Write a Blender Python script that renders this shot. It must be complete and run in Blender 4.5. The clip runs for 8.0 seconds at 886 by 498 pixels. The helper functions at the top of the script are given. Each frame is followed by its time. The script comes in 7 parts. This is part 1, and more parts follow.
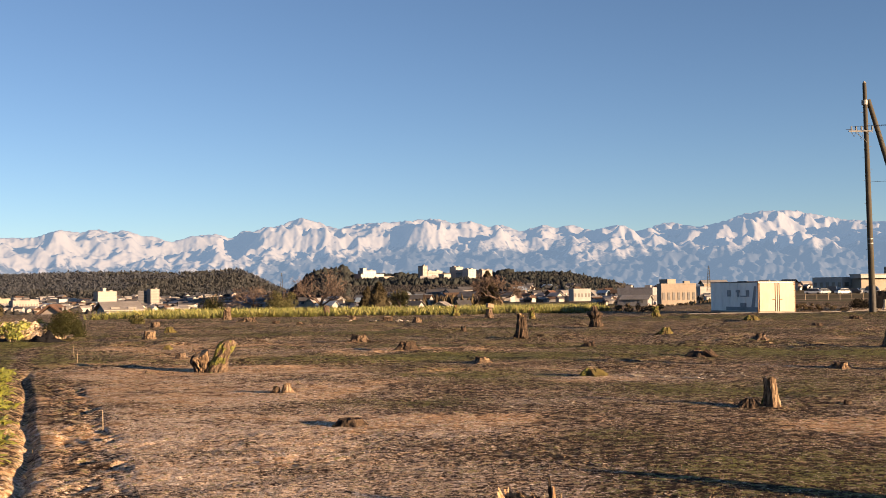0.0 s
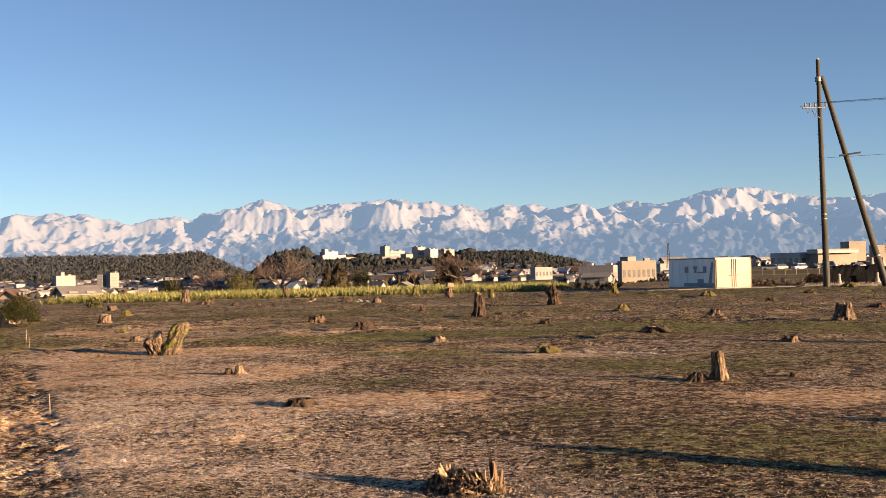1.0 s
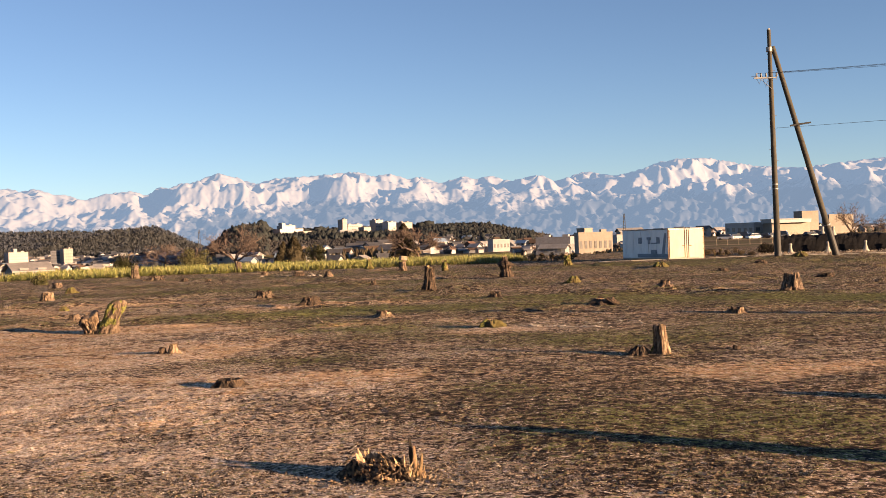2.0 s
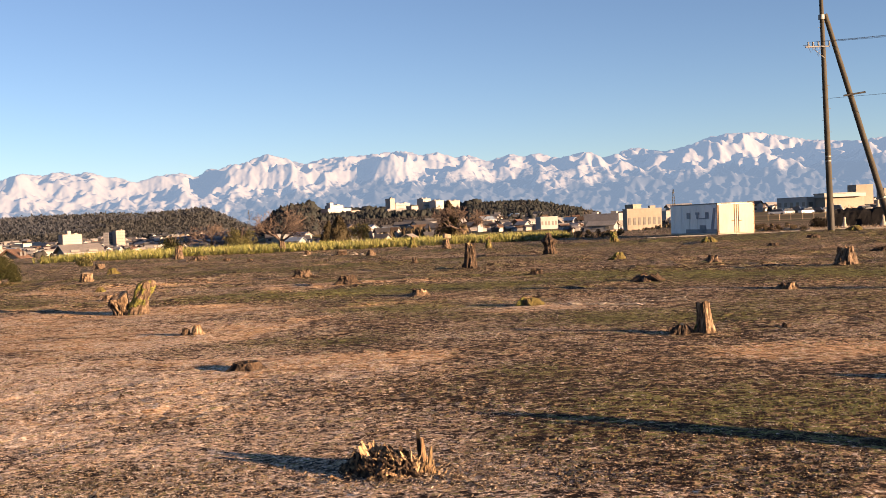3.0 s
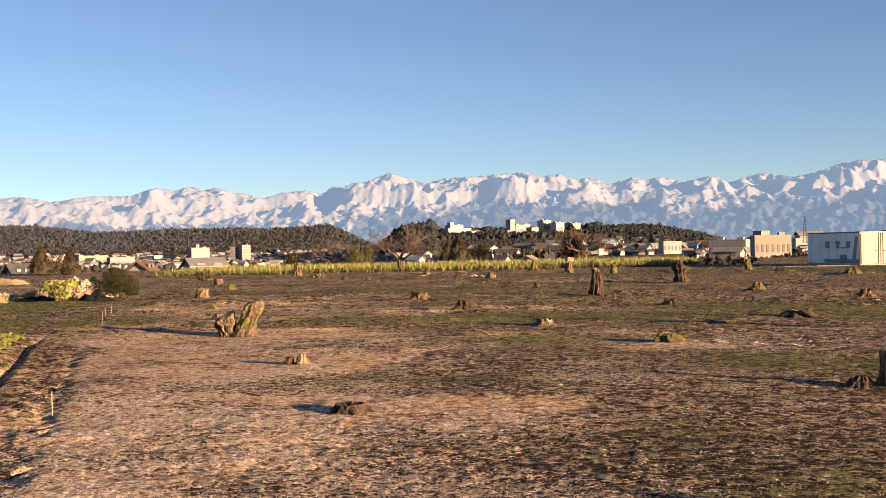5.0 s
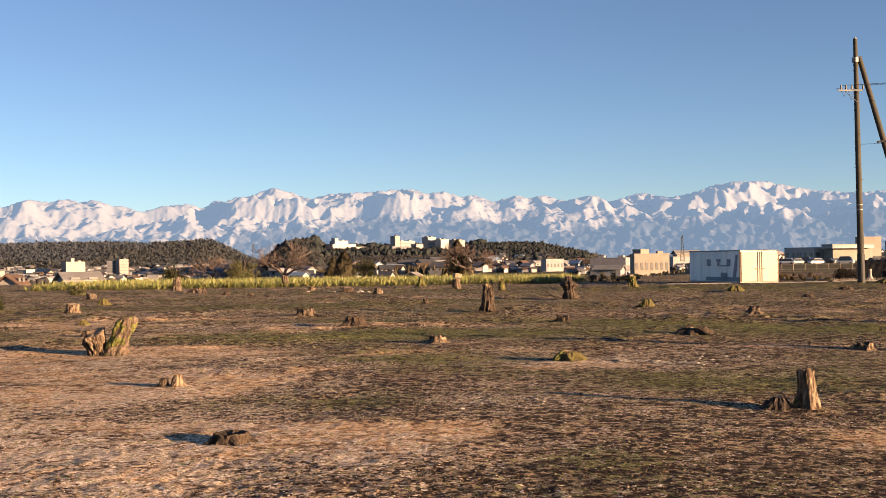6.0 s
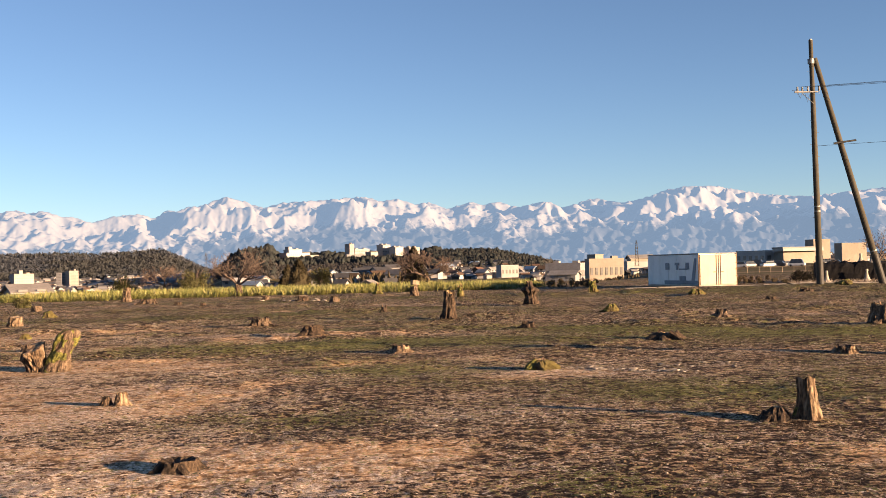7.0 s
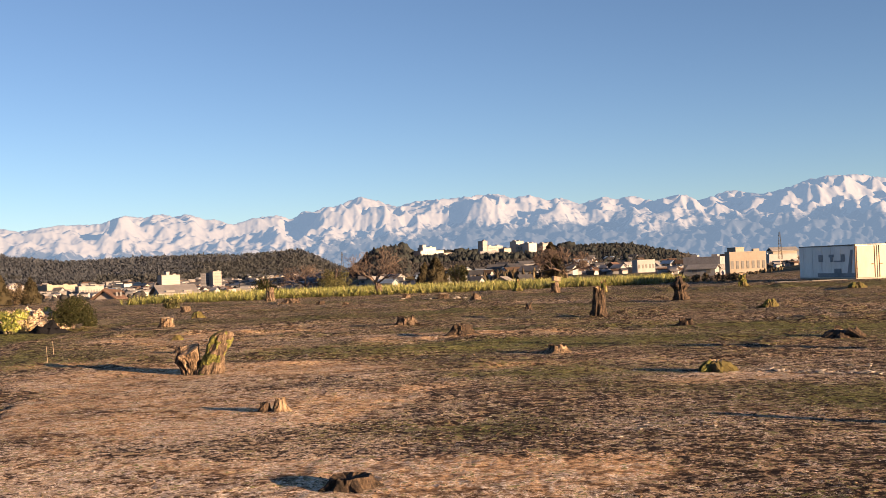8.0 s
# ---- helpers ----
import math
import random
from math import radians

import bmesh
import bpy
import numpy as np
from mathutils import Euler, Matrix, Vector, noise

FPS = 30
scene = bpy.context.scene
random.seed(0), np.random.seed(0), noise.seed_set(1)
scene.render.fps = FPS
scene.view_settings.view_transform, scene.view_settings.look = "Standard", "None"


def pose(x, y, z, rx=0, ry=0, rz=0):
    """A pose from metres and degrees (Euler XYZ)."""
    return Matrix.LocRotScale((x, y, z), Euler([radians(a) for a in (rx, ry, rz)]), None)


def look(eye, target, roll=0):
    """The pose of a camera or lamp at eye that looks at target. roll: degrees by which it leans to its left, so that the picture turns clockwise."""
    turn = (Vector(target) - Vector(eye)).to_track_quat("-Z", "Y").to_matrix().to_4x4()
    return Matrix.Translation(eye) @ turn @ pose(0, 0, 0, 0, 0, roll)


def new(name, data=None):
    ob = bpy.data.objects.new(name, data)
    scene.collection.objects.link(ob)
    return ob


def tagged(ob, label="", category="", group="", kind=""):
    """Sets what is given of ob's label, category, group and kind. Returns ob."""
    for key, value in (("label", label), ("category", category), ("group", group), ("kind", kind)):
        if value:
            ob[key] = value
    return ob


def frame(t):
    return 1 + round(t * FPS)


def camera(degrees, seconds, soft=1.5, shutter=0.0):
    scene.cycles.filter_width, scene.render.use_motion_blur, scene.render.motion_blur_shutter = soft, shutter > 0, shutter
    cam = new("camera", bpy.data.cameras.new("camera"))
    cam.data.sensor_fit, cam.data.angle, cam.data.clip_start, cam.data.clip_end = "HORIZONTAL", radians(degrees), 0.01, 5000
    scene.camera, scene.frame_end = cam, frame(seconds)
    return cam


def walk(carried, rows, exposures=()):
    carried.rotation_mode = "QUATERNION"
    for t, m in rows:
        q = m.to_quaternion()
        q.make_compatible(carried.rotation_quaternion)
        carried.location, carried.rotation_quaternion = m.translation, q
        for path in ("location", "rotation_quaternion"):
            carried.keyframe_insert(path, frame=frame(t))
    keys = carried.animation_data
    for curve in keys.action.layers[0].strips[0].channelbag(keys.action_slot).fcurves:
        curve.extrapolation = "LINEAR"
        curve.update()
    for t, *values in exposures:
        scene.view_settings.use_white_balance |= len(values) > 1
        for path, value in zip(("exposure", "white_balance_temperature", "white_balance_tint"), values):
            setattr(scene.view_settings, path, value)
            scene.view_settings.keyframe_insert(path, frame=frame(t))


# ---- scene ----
cam = camera(44.4, 8.0, soft=0.62)
PATH = [
    (0, (0.243, -0.206, 1.708), (0.194, 1.792, 1.784), -0.6),
    (0.5, (0.262, -0.211, 1.703), (0.237, 1.788, 1.763), -0.9),
    (1, (0.418, -0.203, 1.687), (0.438, 1.797, 1.725), -1.3),
    (1.5, (0.587, -0.005, 1.703), (0.667, 1.994, 1.714), -1.8),
    (1.7, (0.631, 0.071, 1.705), (0.728, 2.069, 1.705), -1.8),
    (2.8, (1.012, 0.778, 1.648), (1.057, 2.777, 1.603), -2.4),
    (3, (1.02, 0.973, 1.636), (1.025, 2.973, 1.585), -2.4),
    (3.5, (0.973, 1.441, 1.687), (0.858, 3.437, 1.629), -2.3),
    (4, (0.968, 1.799, 1.717), (0.74, 3.786, 1.672), -1.9),
    (4.2, (0.955, 1.954, 1.705), (0.708, 3.939, 1.666), -1.6),
    (5.3, (0.785, 3.079, 1.651), (0.614, 5.072, 1.656), -0.6),
    (5.5, (0.745, 3.277, 1.629), (0.621, 5.273, 1.64), -0.5),
    (6, (0.634, 3.801, 1.626), (0.634, 5.801, 1.647), -0.6),
    (6.5, (0.577, 4.346, 1.633), (0.664, 6.344, 1.662), -1.0),
    (7, (0.49, 4.811, 1.588), (0.574, 6.809, 1.621), -1.3),
    (7.5, (0.317, 5.249, 1.595), (0.306, 7.248, 1.633), -1.8),
    (8, (0.08, 5.681, 1.6), (-0.08, 7.674, 1.634), -2.1),
]
walk(cam, [(t, look(eye, target, roll)) for t, eye, target, roll in PATH], [(0.0, 1.66, 7450, 18.5), (0.6, 1.68, 7450, 18.5), (1.5, 1.78, 7560, 20.5), (3.0, 1.88, 7720, 23.5), (4.0, 1.87, 7720, 23.5), (5.5, 1.75, 7560, 21), (6.5, 1.84, 7500, 20), (7.4, 1.87, 7480, 20), (8.0, 1.72, 7480, 20)])

# ---- light ----
SUN_UP, SUN_X, SUN_Y = 7.5, 0.842, -0.540
world = bpy.data.worlds.new("daylight")
scene.world = world
world.use_nodes = True
sky = world.node_tree.nodes.new("ShaderNodeTexSky")
sky.sky_type = "NISHITA"
sky.sun_disc = False
sky.sun_elevation = radians(SUN_UP)
sky.sun_rotation = math.atan2(SUN_X, SUN_Y)
sky.air_density, sky.dust_density, sky.ozone_density, sky.altitude = 0.82, 0.15, 2.8, 1500
back = world.node_tree.nodes["Background"]
back.inputs["Strength"].default_value = 0.056
world.node_tree.links.new(sky.outputs[0], back.inputs["Color"])
sun_data = bpy.data.lights.new("sun", "SUN")
sun_data.energy, sun_data.angle, sun_data.color = 5.3, radians(0.5), (1.0, 0.74, 0.47)
sun = new("sun", sun_data)
flat = math.cos(radians(SUN_UP))
sun.matrix_world = look((100 * SUN_X * flat, 100 * SUN_Y * flat, 100 * math.sin(radians(SUN_UP))), (0, 0, 0))


# ---- materials ----
def nodes_of(name):
    m = bpy.data.materials.new(name)
    m.use_nodes = True
    nt = m.node_tree
    return m, nt, nt.nodes["Principled BSDF"]


def ramp_node(nt, stops):
    r = nt.nodes.new("ShaderNodeValToRGB")
    els = r.color_ramp.elements
    while len(els) < len(stops):
        els.new(0.5)
    for e, (p, c) in zip(els, stops):
        e.position, e.color = p, (*c, 1)
    return r


def noise_node(nt, vec, scale, detail=6.0, rough=0.6):
    n = nt.nodes.new("ShaderNodeTexNoise")
    n.inputs["Scale"].default_value, n.inputs["Detail"].default_value, n.inputs["Roughness"].default_value = scale, detail, rough
    nt.links.new(vec, n.inputs["Vector"])
    return n.outputs["Fac"]


def mixed(nt, fac, a, b, blend="MIX"):
    m = nt.nodes.new("ShaderNodeMix")
    m.data_type, m.blend_type = "RGBA", blend
    for sock, v in ((m.inputs[0], fac), (m.inputs[6], a), (m.inputs[7], b)):
        if isinstance(v, (int, float)):
            sock.default_value = v
        elif isinstance(v, tuple):
            sock.default_value = (*v, 1)
        else:
            nt.links.new(v, sock)
    return m.outputs[2]


def ranged(nt, v, a, b, c=0.0, d=1.0):
    m = nt.nodes.new("ShaderNodeMapRange")
    m.interpolation_type = "SMOOTHSTEP"
    nt.links.new(v, m.inputs[0])
    for i, w in zip((1, 2, 3, 4), (a, b, c, d)):
        m.inputs[i].default_value = w
    return m.outputs[0]


def mat(name, stops, scale=5.0, stretch=(1, 1, 1), rough=0.85, bump=0.4, dist=0.01, fine=7.0, metal=0.0, island=0.0, each=0.0, wear=0.35, spec=0.3):
    """A surface of two noises: broad stains through a ramp, and a fine grain that also gives the relief."""
    m, nt, p = nodes_of(name)
    tc = nt.nodes.new("ShaderNodeTexCoord")
    mp = nt.nodes.new("ShaderNodeMapping")
    mp.inputs["Scale"].default_value = stretch
    nt.links.new(tc.outputs["Object"], mp.inputs[0])
    broad = noise_node(nt, mp.outputs[0], scale, 5)
    grain = noise_node(nt, mp.outputs[0], scale * fine, 6, 0.7)
    r = ramp_node(nt, stops)
    nt.links.new(broad, r.inputs[0])
    g = ramp_node(nt, [(0.3, (1 - wear,) * 3), (0.7, (1 + wear * 0.4,) * 3)])
    nt.links.new(grain, g.inputs[0])
    col = mixed(nt, 1.0, r.outputs[0], g.outputs[0], "MULTIPLY")
    if island or each:
        src = nt.nodes.new("ShaderNodeNewGeometry").outputs["Random Per Island"] if island else nt.nodes.new("ShaderNodeObjectInfo").outputs["Random"]
        amount = island or each
        hs = nt.nodes.new("ShaderNodeHueSaturation")
        nt.links.new(ranged(nt, src, 0, 1, 1 - amount, 1 + amount), hs.inputs["Value"])
        nt.links.new(ranged(nt, src, 0, 1, 0.5 + 0.03 * amount, 0.5 - 0.03 * amount), hs.inputs["Hue"])
        nt.links.new(col, hs.inputs["Color"])
        col = hs.outputs[0]
    nt.links.new(col, p.inputs["Base Color"])
    p.inputs["Roughness"].default_value, p.inputs["Metallic"].default_value = rough, metal
    p.inputs["Specular IOR Level"].default_value = spec
    if bump:
        b = nt.nodes.new("ShaderNodeBump")
        b.inputs["Strength"].default_value, b.inputs["Distance"].default_value = bump, dist
        nt.links.new(grain, b.inputs["Height"])
        nt.links.new(b.outputs[0], p.inputs["Normal"])
    return m


def picked(name, stops, rough=0.9, spec=0.2):
    """Small loose pieces, each with its own colour out of a ramp."""
    m, nt, p = nodes_of(name)
    g = nt.nodes.new("ShaderNodeNewGeometry")
    r = ramp_node(nt, stops)
    nt.links.new(g.outputs["Random Per Island"], r.inputs[0])
    tc = nt.nodes.new("ShaderNodeTexCoord")
    n = noise_node(nt, tc.outputs["Object"], 30.0, 4)
    nt.links.new(mixed(nt, ranged(nt, n, 0.3, 0.7, 0.0, 0.35), r.outputs[0], (0.06, 0.045, 0.03)), p.inputs["Base Color"])
    p.inputs["Roughness"].default_value, p.inputs["Specular IOR Level"].default_value = rough, spec
    return m


def ground_material():
    """Red-brown soil, smooth pinkish bare patches, pale chaff and thin grass, mixed by the amounts painted over the plan."""
    m, nt, p = nodes_of("field_soil")
    tc = nt.nodes.new("ShaderNodeTexCoord").outputs["Object"]
    at = nt.nodes.new("ShaderNodeAttribute")
    at.attribute_name = "cover"
    sep = nt.nodes.new("ShaderNodeSeparateColor")
    nt.links.new(at.outputs["Color"], sep.inputs[0])
    bare_at, green_at, far_at, chaff_at = sep.outputs[0], sep.outputs[1], sep.outputs[2], at.outputs["Alpha"]

    def summed(a, b, how="ADD"):
        k = nt.nodes.new("ShaderNodeMath")
        k.operation = how
        for sock, v in zip(k.inputs, (a, b)):
            if isinstance(v, (int, float)):
                sock.default_value = v
            else:
                nt.links.new(v, sock)
        return k.outputs[0]

    broad, mid, fine, grit, clump, tuft = (noise_node(nt, tc, sc, d, 0.66) for sc, d in ((0.9, 8), (3.1, 7), (10.0, 5), (38.0, 4), (17.0, 3), (6.5, 3)))
    soil = ramp_node(nt, [(0.36, (0.028, 0.017, 0.010)), (0.46, (0.098, 0.061, 0.036)), (0.55, (0.200, 0.128, 0.077)), (0.66, (0.39, 0.27, 0.172))])
    nt.links.new(mixed(nt, 0.5, mid, fine), soil.inputs[0])
    bare = ramp_node(nt, [(0.36, (0.33, 0.200, 0.108)), (0.5, (0.55, 0.355, 0.200)), (0.64, (0.70, 0.50, 0.31))])
    nt.links.new(mixed(nt, 0.6, mid, fine), bare.inputs[0])
    green = ramp_node(nt, [(0.34, (0.034, 0.033, 0.010)), (0.5, (0.122, 0.138, 0.034)), (0.66, (0.34, 0.335, 0.13))])
    nt.links.new(mixed(nt, 0.6, fine, grit), green.inputs[0])
    far = ramp_node(nt, [(0.34, (0.045, 0.04, 0.024)), (0.44, (0.15, 0.105, 0.065)), (0.52, (0.085, 0.085, 0.037)), (0.60, (0.26, 0.195, 0.13))])
    strip = nt.nodes.new("ShaderNodeMapping")
    strip.inputs["Scale"].default_value = (0.006, 0.05, 0.05)
    nt.links.new(tc, strip.inputs[0])
    nt.links.new(noise_node(nt, strip.outputs[0], 1.0, 5, 0.65), far.inputs[0])
    # how bare it is, broken up at a hand's width and at a stride
    open_soil = summed(bare_at, ranged(nt, mixed(nt, 0.55, mid, broad), 0.3, 0.7, -0.6, 0.6))
    col = mixed(nt, ranged(nt, open_soil, 0.24, 0.56), soil.outputs[0], bare.outputs[0])
    # broad strips of darker and paler soil, several strides long
    wide = noise_node(nt, tc, 0.33, 5, 0.6)
    col = mixed(nt, ranged(nt, wide, 0.50, 0.41, 0.0, 0.7), col, (0.072, 0.041, 0.025))
    col = mixed(nt, ranged(nt, wide, 0.53, 0.62, 0.0, 0.38), col, (0.54, 0.36, 0.22))
    # dark soil patches, with shade between crumbs painted into the low grain
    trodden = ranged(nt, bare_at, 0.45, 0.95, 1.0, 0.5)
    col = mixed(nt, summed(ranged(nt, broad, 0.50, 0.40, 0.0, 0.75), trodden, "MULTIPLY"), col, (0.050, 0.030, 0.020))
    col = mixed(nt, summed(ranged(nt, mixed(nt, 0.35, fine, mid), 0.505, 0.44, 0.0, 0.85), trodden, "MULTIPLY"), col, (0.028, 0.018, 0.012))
    col = mixed(nt, ranged(nt, mixed(nt, 0.35, fine, mid), 0.53, 0.60, 0.0, 0.5), col, (0.46, 0.315, 0.195))
    # chaff and chips in drifts
    wavy = nt.nodes.new("ShaderNodeVectorMath")
    wavy.operation = "MULTIPLY_ADD"
    shift = nt.nodes.new("ShaderNodeTexNoise")
    shift.inputs["Scale"].default_value, shift.inputs["Detail"].default_value = 40.0, 2.0
    nt.links.new(tc, shift.inputs["Vector"])
    nt.links.new(shift.outputs["Color"], wavy.inputs[0])
    wavy.inputs[1].default_value = (0.02, 0.02, 0.02)
    nt.links.new(tc, wavy.inputs[2])
    drift = summed(chaff_at, ranged(nt, mixed(nt, 0.5, fine, mid), 0.32, 0.68, -0.85, 0.85))
    relief = None
    for cells, most in ((75.0, 0.9), (34.0, 0.8)):
        v = nt.nodes.new("ShaderNodeTexVoronoi")
        v.inputs["Scale"].default_value = cells
        nt.links.new(wavy.outputs[0], v.inputs["Vector"])
        one = nt.nodes.new("ShaderNodeSeparateColor")
        nt.links.new(v.outputs["Color"], one.inputs[0])
        pale = ramp_node(nt, [(0.0, (0.32, 0.220, 0.145)), (0.5, (0.60, 0.47, 0.355)), (1.0, (0.86, 0.75, 0.63))])
        nt.links.new(one.outputs[1], pale.inputs[0])
        lies = ranged(nt, summed(drift, one.outputs[0], "SUBTRACT"), -0.12, 0.10, 0.0, most)
        col = mixed(nt, lies, col, pale.outputs[0])
        # near-black cells put the shade between chips into the colour
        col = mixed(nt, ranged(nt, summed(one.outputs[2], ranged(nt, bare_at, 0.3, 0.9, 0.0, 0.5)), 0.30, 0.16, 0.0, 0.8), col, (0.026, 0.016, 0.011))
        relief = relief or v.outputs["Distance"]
    # darker and paler soil in patches a hand or two across
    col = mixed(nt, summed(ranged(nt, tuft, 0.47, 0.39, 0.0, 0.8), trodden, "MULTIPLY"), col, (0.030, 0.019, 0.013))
    col = mixed(nt, ranged(nt, tuft, 0.52, 0.61, 0.0, 0.6), col, (0.62, 0.45, 0.30))
    # clumps of litter a thumb across, the shade in their gaps painted dark
    heavy = ranged(nt, summed(chaff_at, mid), 0.35, 0.95, 0.25, 0.75)
    col = mixed(nt, summed(ranged(nt, clump, 0.53, 0.62), heavy, "MULTIPLY"), col, (0.54, 0.41, 0.295))
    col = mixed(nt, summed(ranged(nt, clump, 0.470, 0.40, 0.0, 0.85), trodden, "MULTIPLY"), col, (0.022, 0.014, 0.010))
    grassy = summed(green_at, ranged(nt, mixed(nt, 0.5, mixed(nt, 0.5, tuft, mid), clump), 0.36, 0.64, -1.1, 1.1))
    col = mixed(nt, ranged(nt, grassy, 0.46, 0.86, 0.0, 0.8), col, green.outputs[0])
    col = mixed(nt, far_at, col, far.outputs[0])
    # shade contrast put into the colour: dark soil darker, pale soil paler
    deep = nt.nodes.new("ShaderNodeGamma")
    nt.links.new(col, deep.inputs[0])
    deep.inputs[1].default_value = 1.27
    col = mixed(nt, 1.0, mixed(nt, 1.0, deep.outputs[0], (1.36, 1.39, 1.46), "MULTIPLY"), (0.85, 0.76, 0.66), "DARKEN")
    nt.links.new(col, p.inputs["Base Color"])
    p.inputs["Roughness"].default_value, p.inputs["Specular IOR Level"].default_value = 0.95, 0.1
    b1 = nt.nodes.new("ShaderNodeBump")
    b1.inputs["Strength"].default_value, b1.inputs["Distance"].default_value = 0.75, 0.025
    nt.links.new(mixed(nt, 0.5, fine, clump), b1.inputs["Height"])
    b2 = nt.nodes.new("ShaderNodeBump")
    b2.inputs["Strength"].default_value, b2.inputs["Distance"].default_value = 0.5, 0.006
    nt.links.new(relief, b2.inputs["Height"])
    nt.links.new(b1.outputs[0], b2.inputs["Normal"])
    nt.links.new(b2.outputs[0], p.inputs["Normal"])
    return m


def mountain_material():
    m, nt, p = nodes_of("hazy_snow_mountain")
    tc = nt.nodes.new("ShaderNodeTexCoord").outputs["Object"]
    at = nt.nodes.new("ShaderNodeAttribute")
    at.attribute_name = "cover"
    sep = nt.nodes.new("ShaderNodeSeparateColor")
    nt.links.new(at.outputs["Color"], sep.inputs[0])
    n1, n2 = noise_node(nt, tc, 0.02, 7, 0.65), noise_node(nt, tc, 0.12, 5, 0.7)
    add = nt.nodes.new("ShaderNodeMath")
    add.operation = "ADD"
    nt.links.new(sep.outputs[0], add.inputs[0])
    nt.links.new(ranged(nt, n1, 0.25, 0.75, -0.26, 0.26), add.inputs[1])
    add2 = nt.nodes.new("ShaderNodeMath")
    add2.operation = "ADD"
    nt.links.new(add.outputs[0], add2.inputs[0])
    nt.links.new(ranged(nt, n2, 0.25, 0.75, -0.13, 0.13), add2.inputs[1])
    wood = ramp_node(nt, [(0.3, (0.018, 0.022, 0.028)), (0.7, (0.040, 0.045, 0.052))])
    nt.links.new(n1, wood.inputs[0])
    # snow and woods darker than they are, as if dimmed by distance haze
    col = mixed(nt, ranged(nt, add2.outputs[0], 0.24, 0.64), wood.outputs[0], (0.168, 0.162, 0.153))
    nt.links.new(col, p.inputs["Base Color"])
    # an even blue glow stands in for the haze before the range
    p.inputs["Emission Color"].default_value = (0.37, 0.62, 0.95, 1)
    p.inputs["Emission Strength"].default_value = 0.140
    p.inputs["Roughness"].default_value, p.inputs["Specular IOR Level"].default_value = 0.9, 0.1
    fold = nt.nodes.new("ShaderNodeMapping")
    fold.inputs["Scale"].default_value = (1.0, 0.45, 1.0)
    nt.links.new(tc, fold.inputs[0])
    crag = nt.nodes.new("ShaderNodeTexNoise")
    crag.noise_type = "RIDGED_MULTIFRACTAL"
    crag.inputs["Scale"].default_value, crag.inputs["Detail"].default_value, crag.inputs["Roughness"].default_value = 0.045, 7.0, 0.65
    nt.links.new(fold.outputs[0], crag.inputs["Vector"])
    rough = nt.nodes.new("ShaderNodeBump")
    rough.inputs["Strength"].default_value, rough.inputs["Distance"].default_value = 0.6, 6.0
    nt.links.new(crag.outputs["Fac"], rough.inputs["Height"])
    nt.links.new(rough.outputs[0], p.inputs["Normal"])
    return m


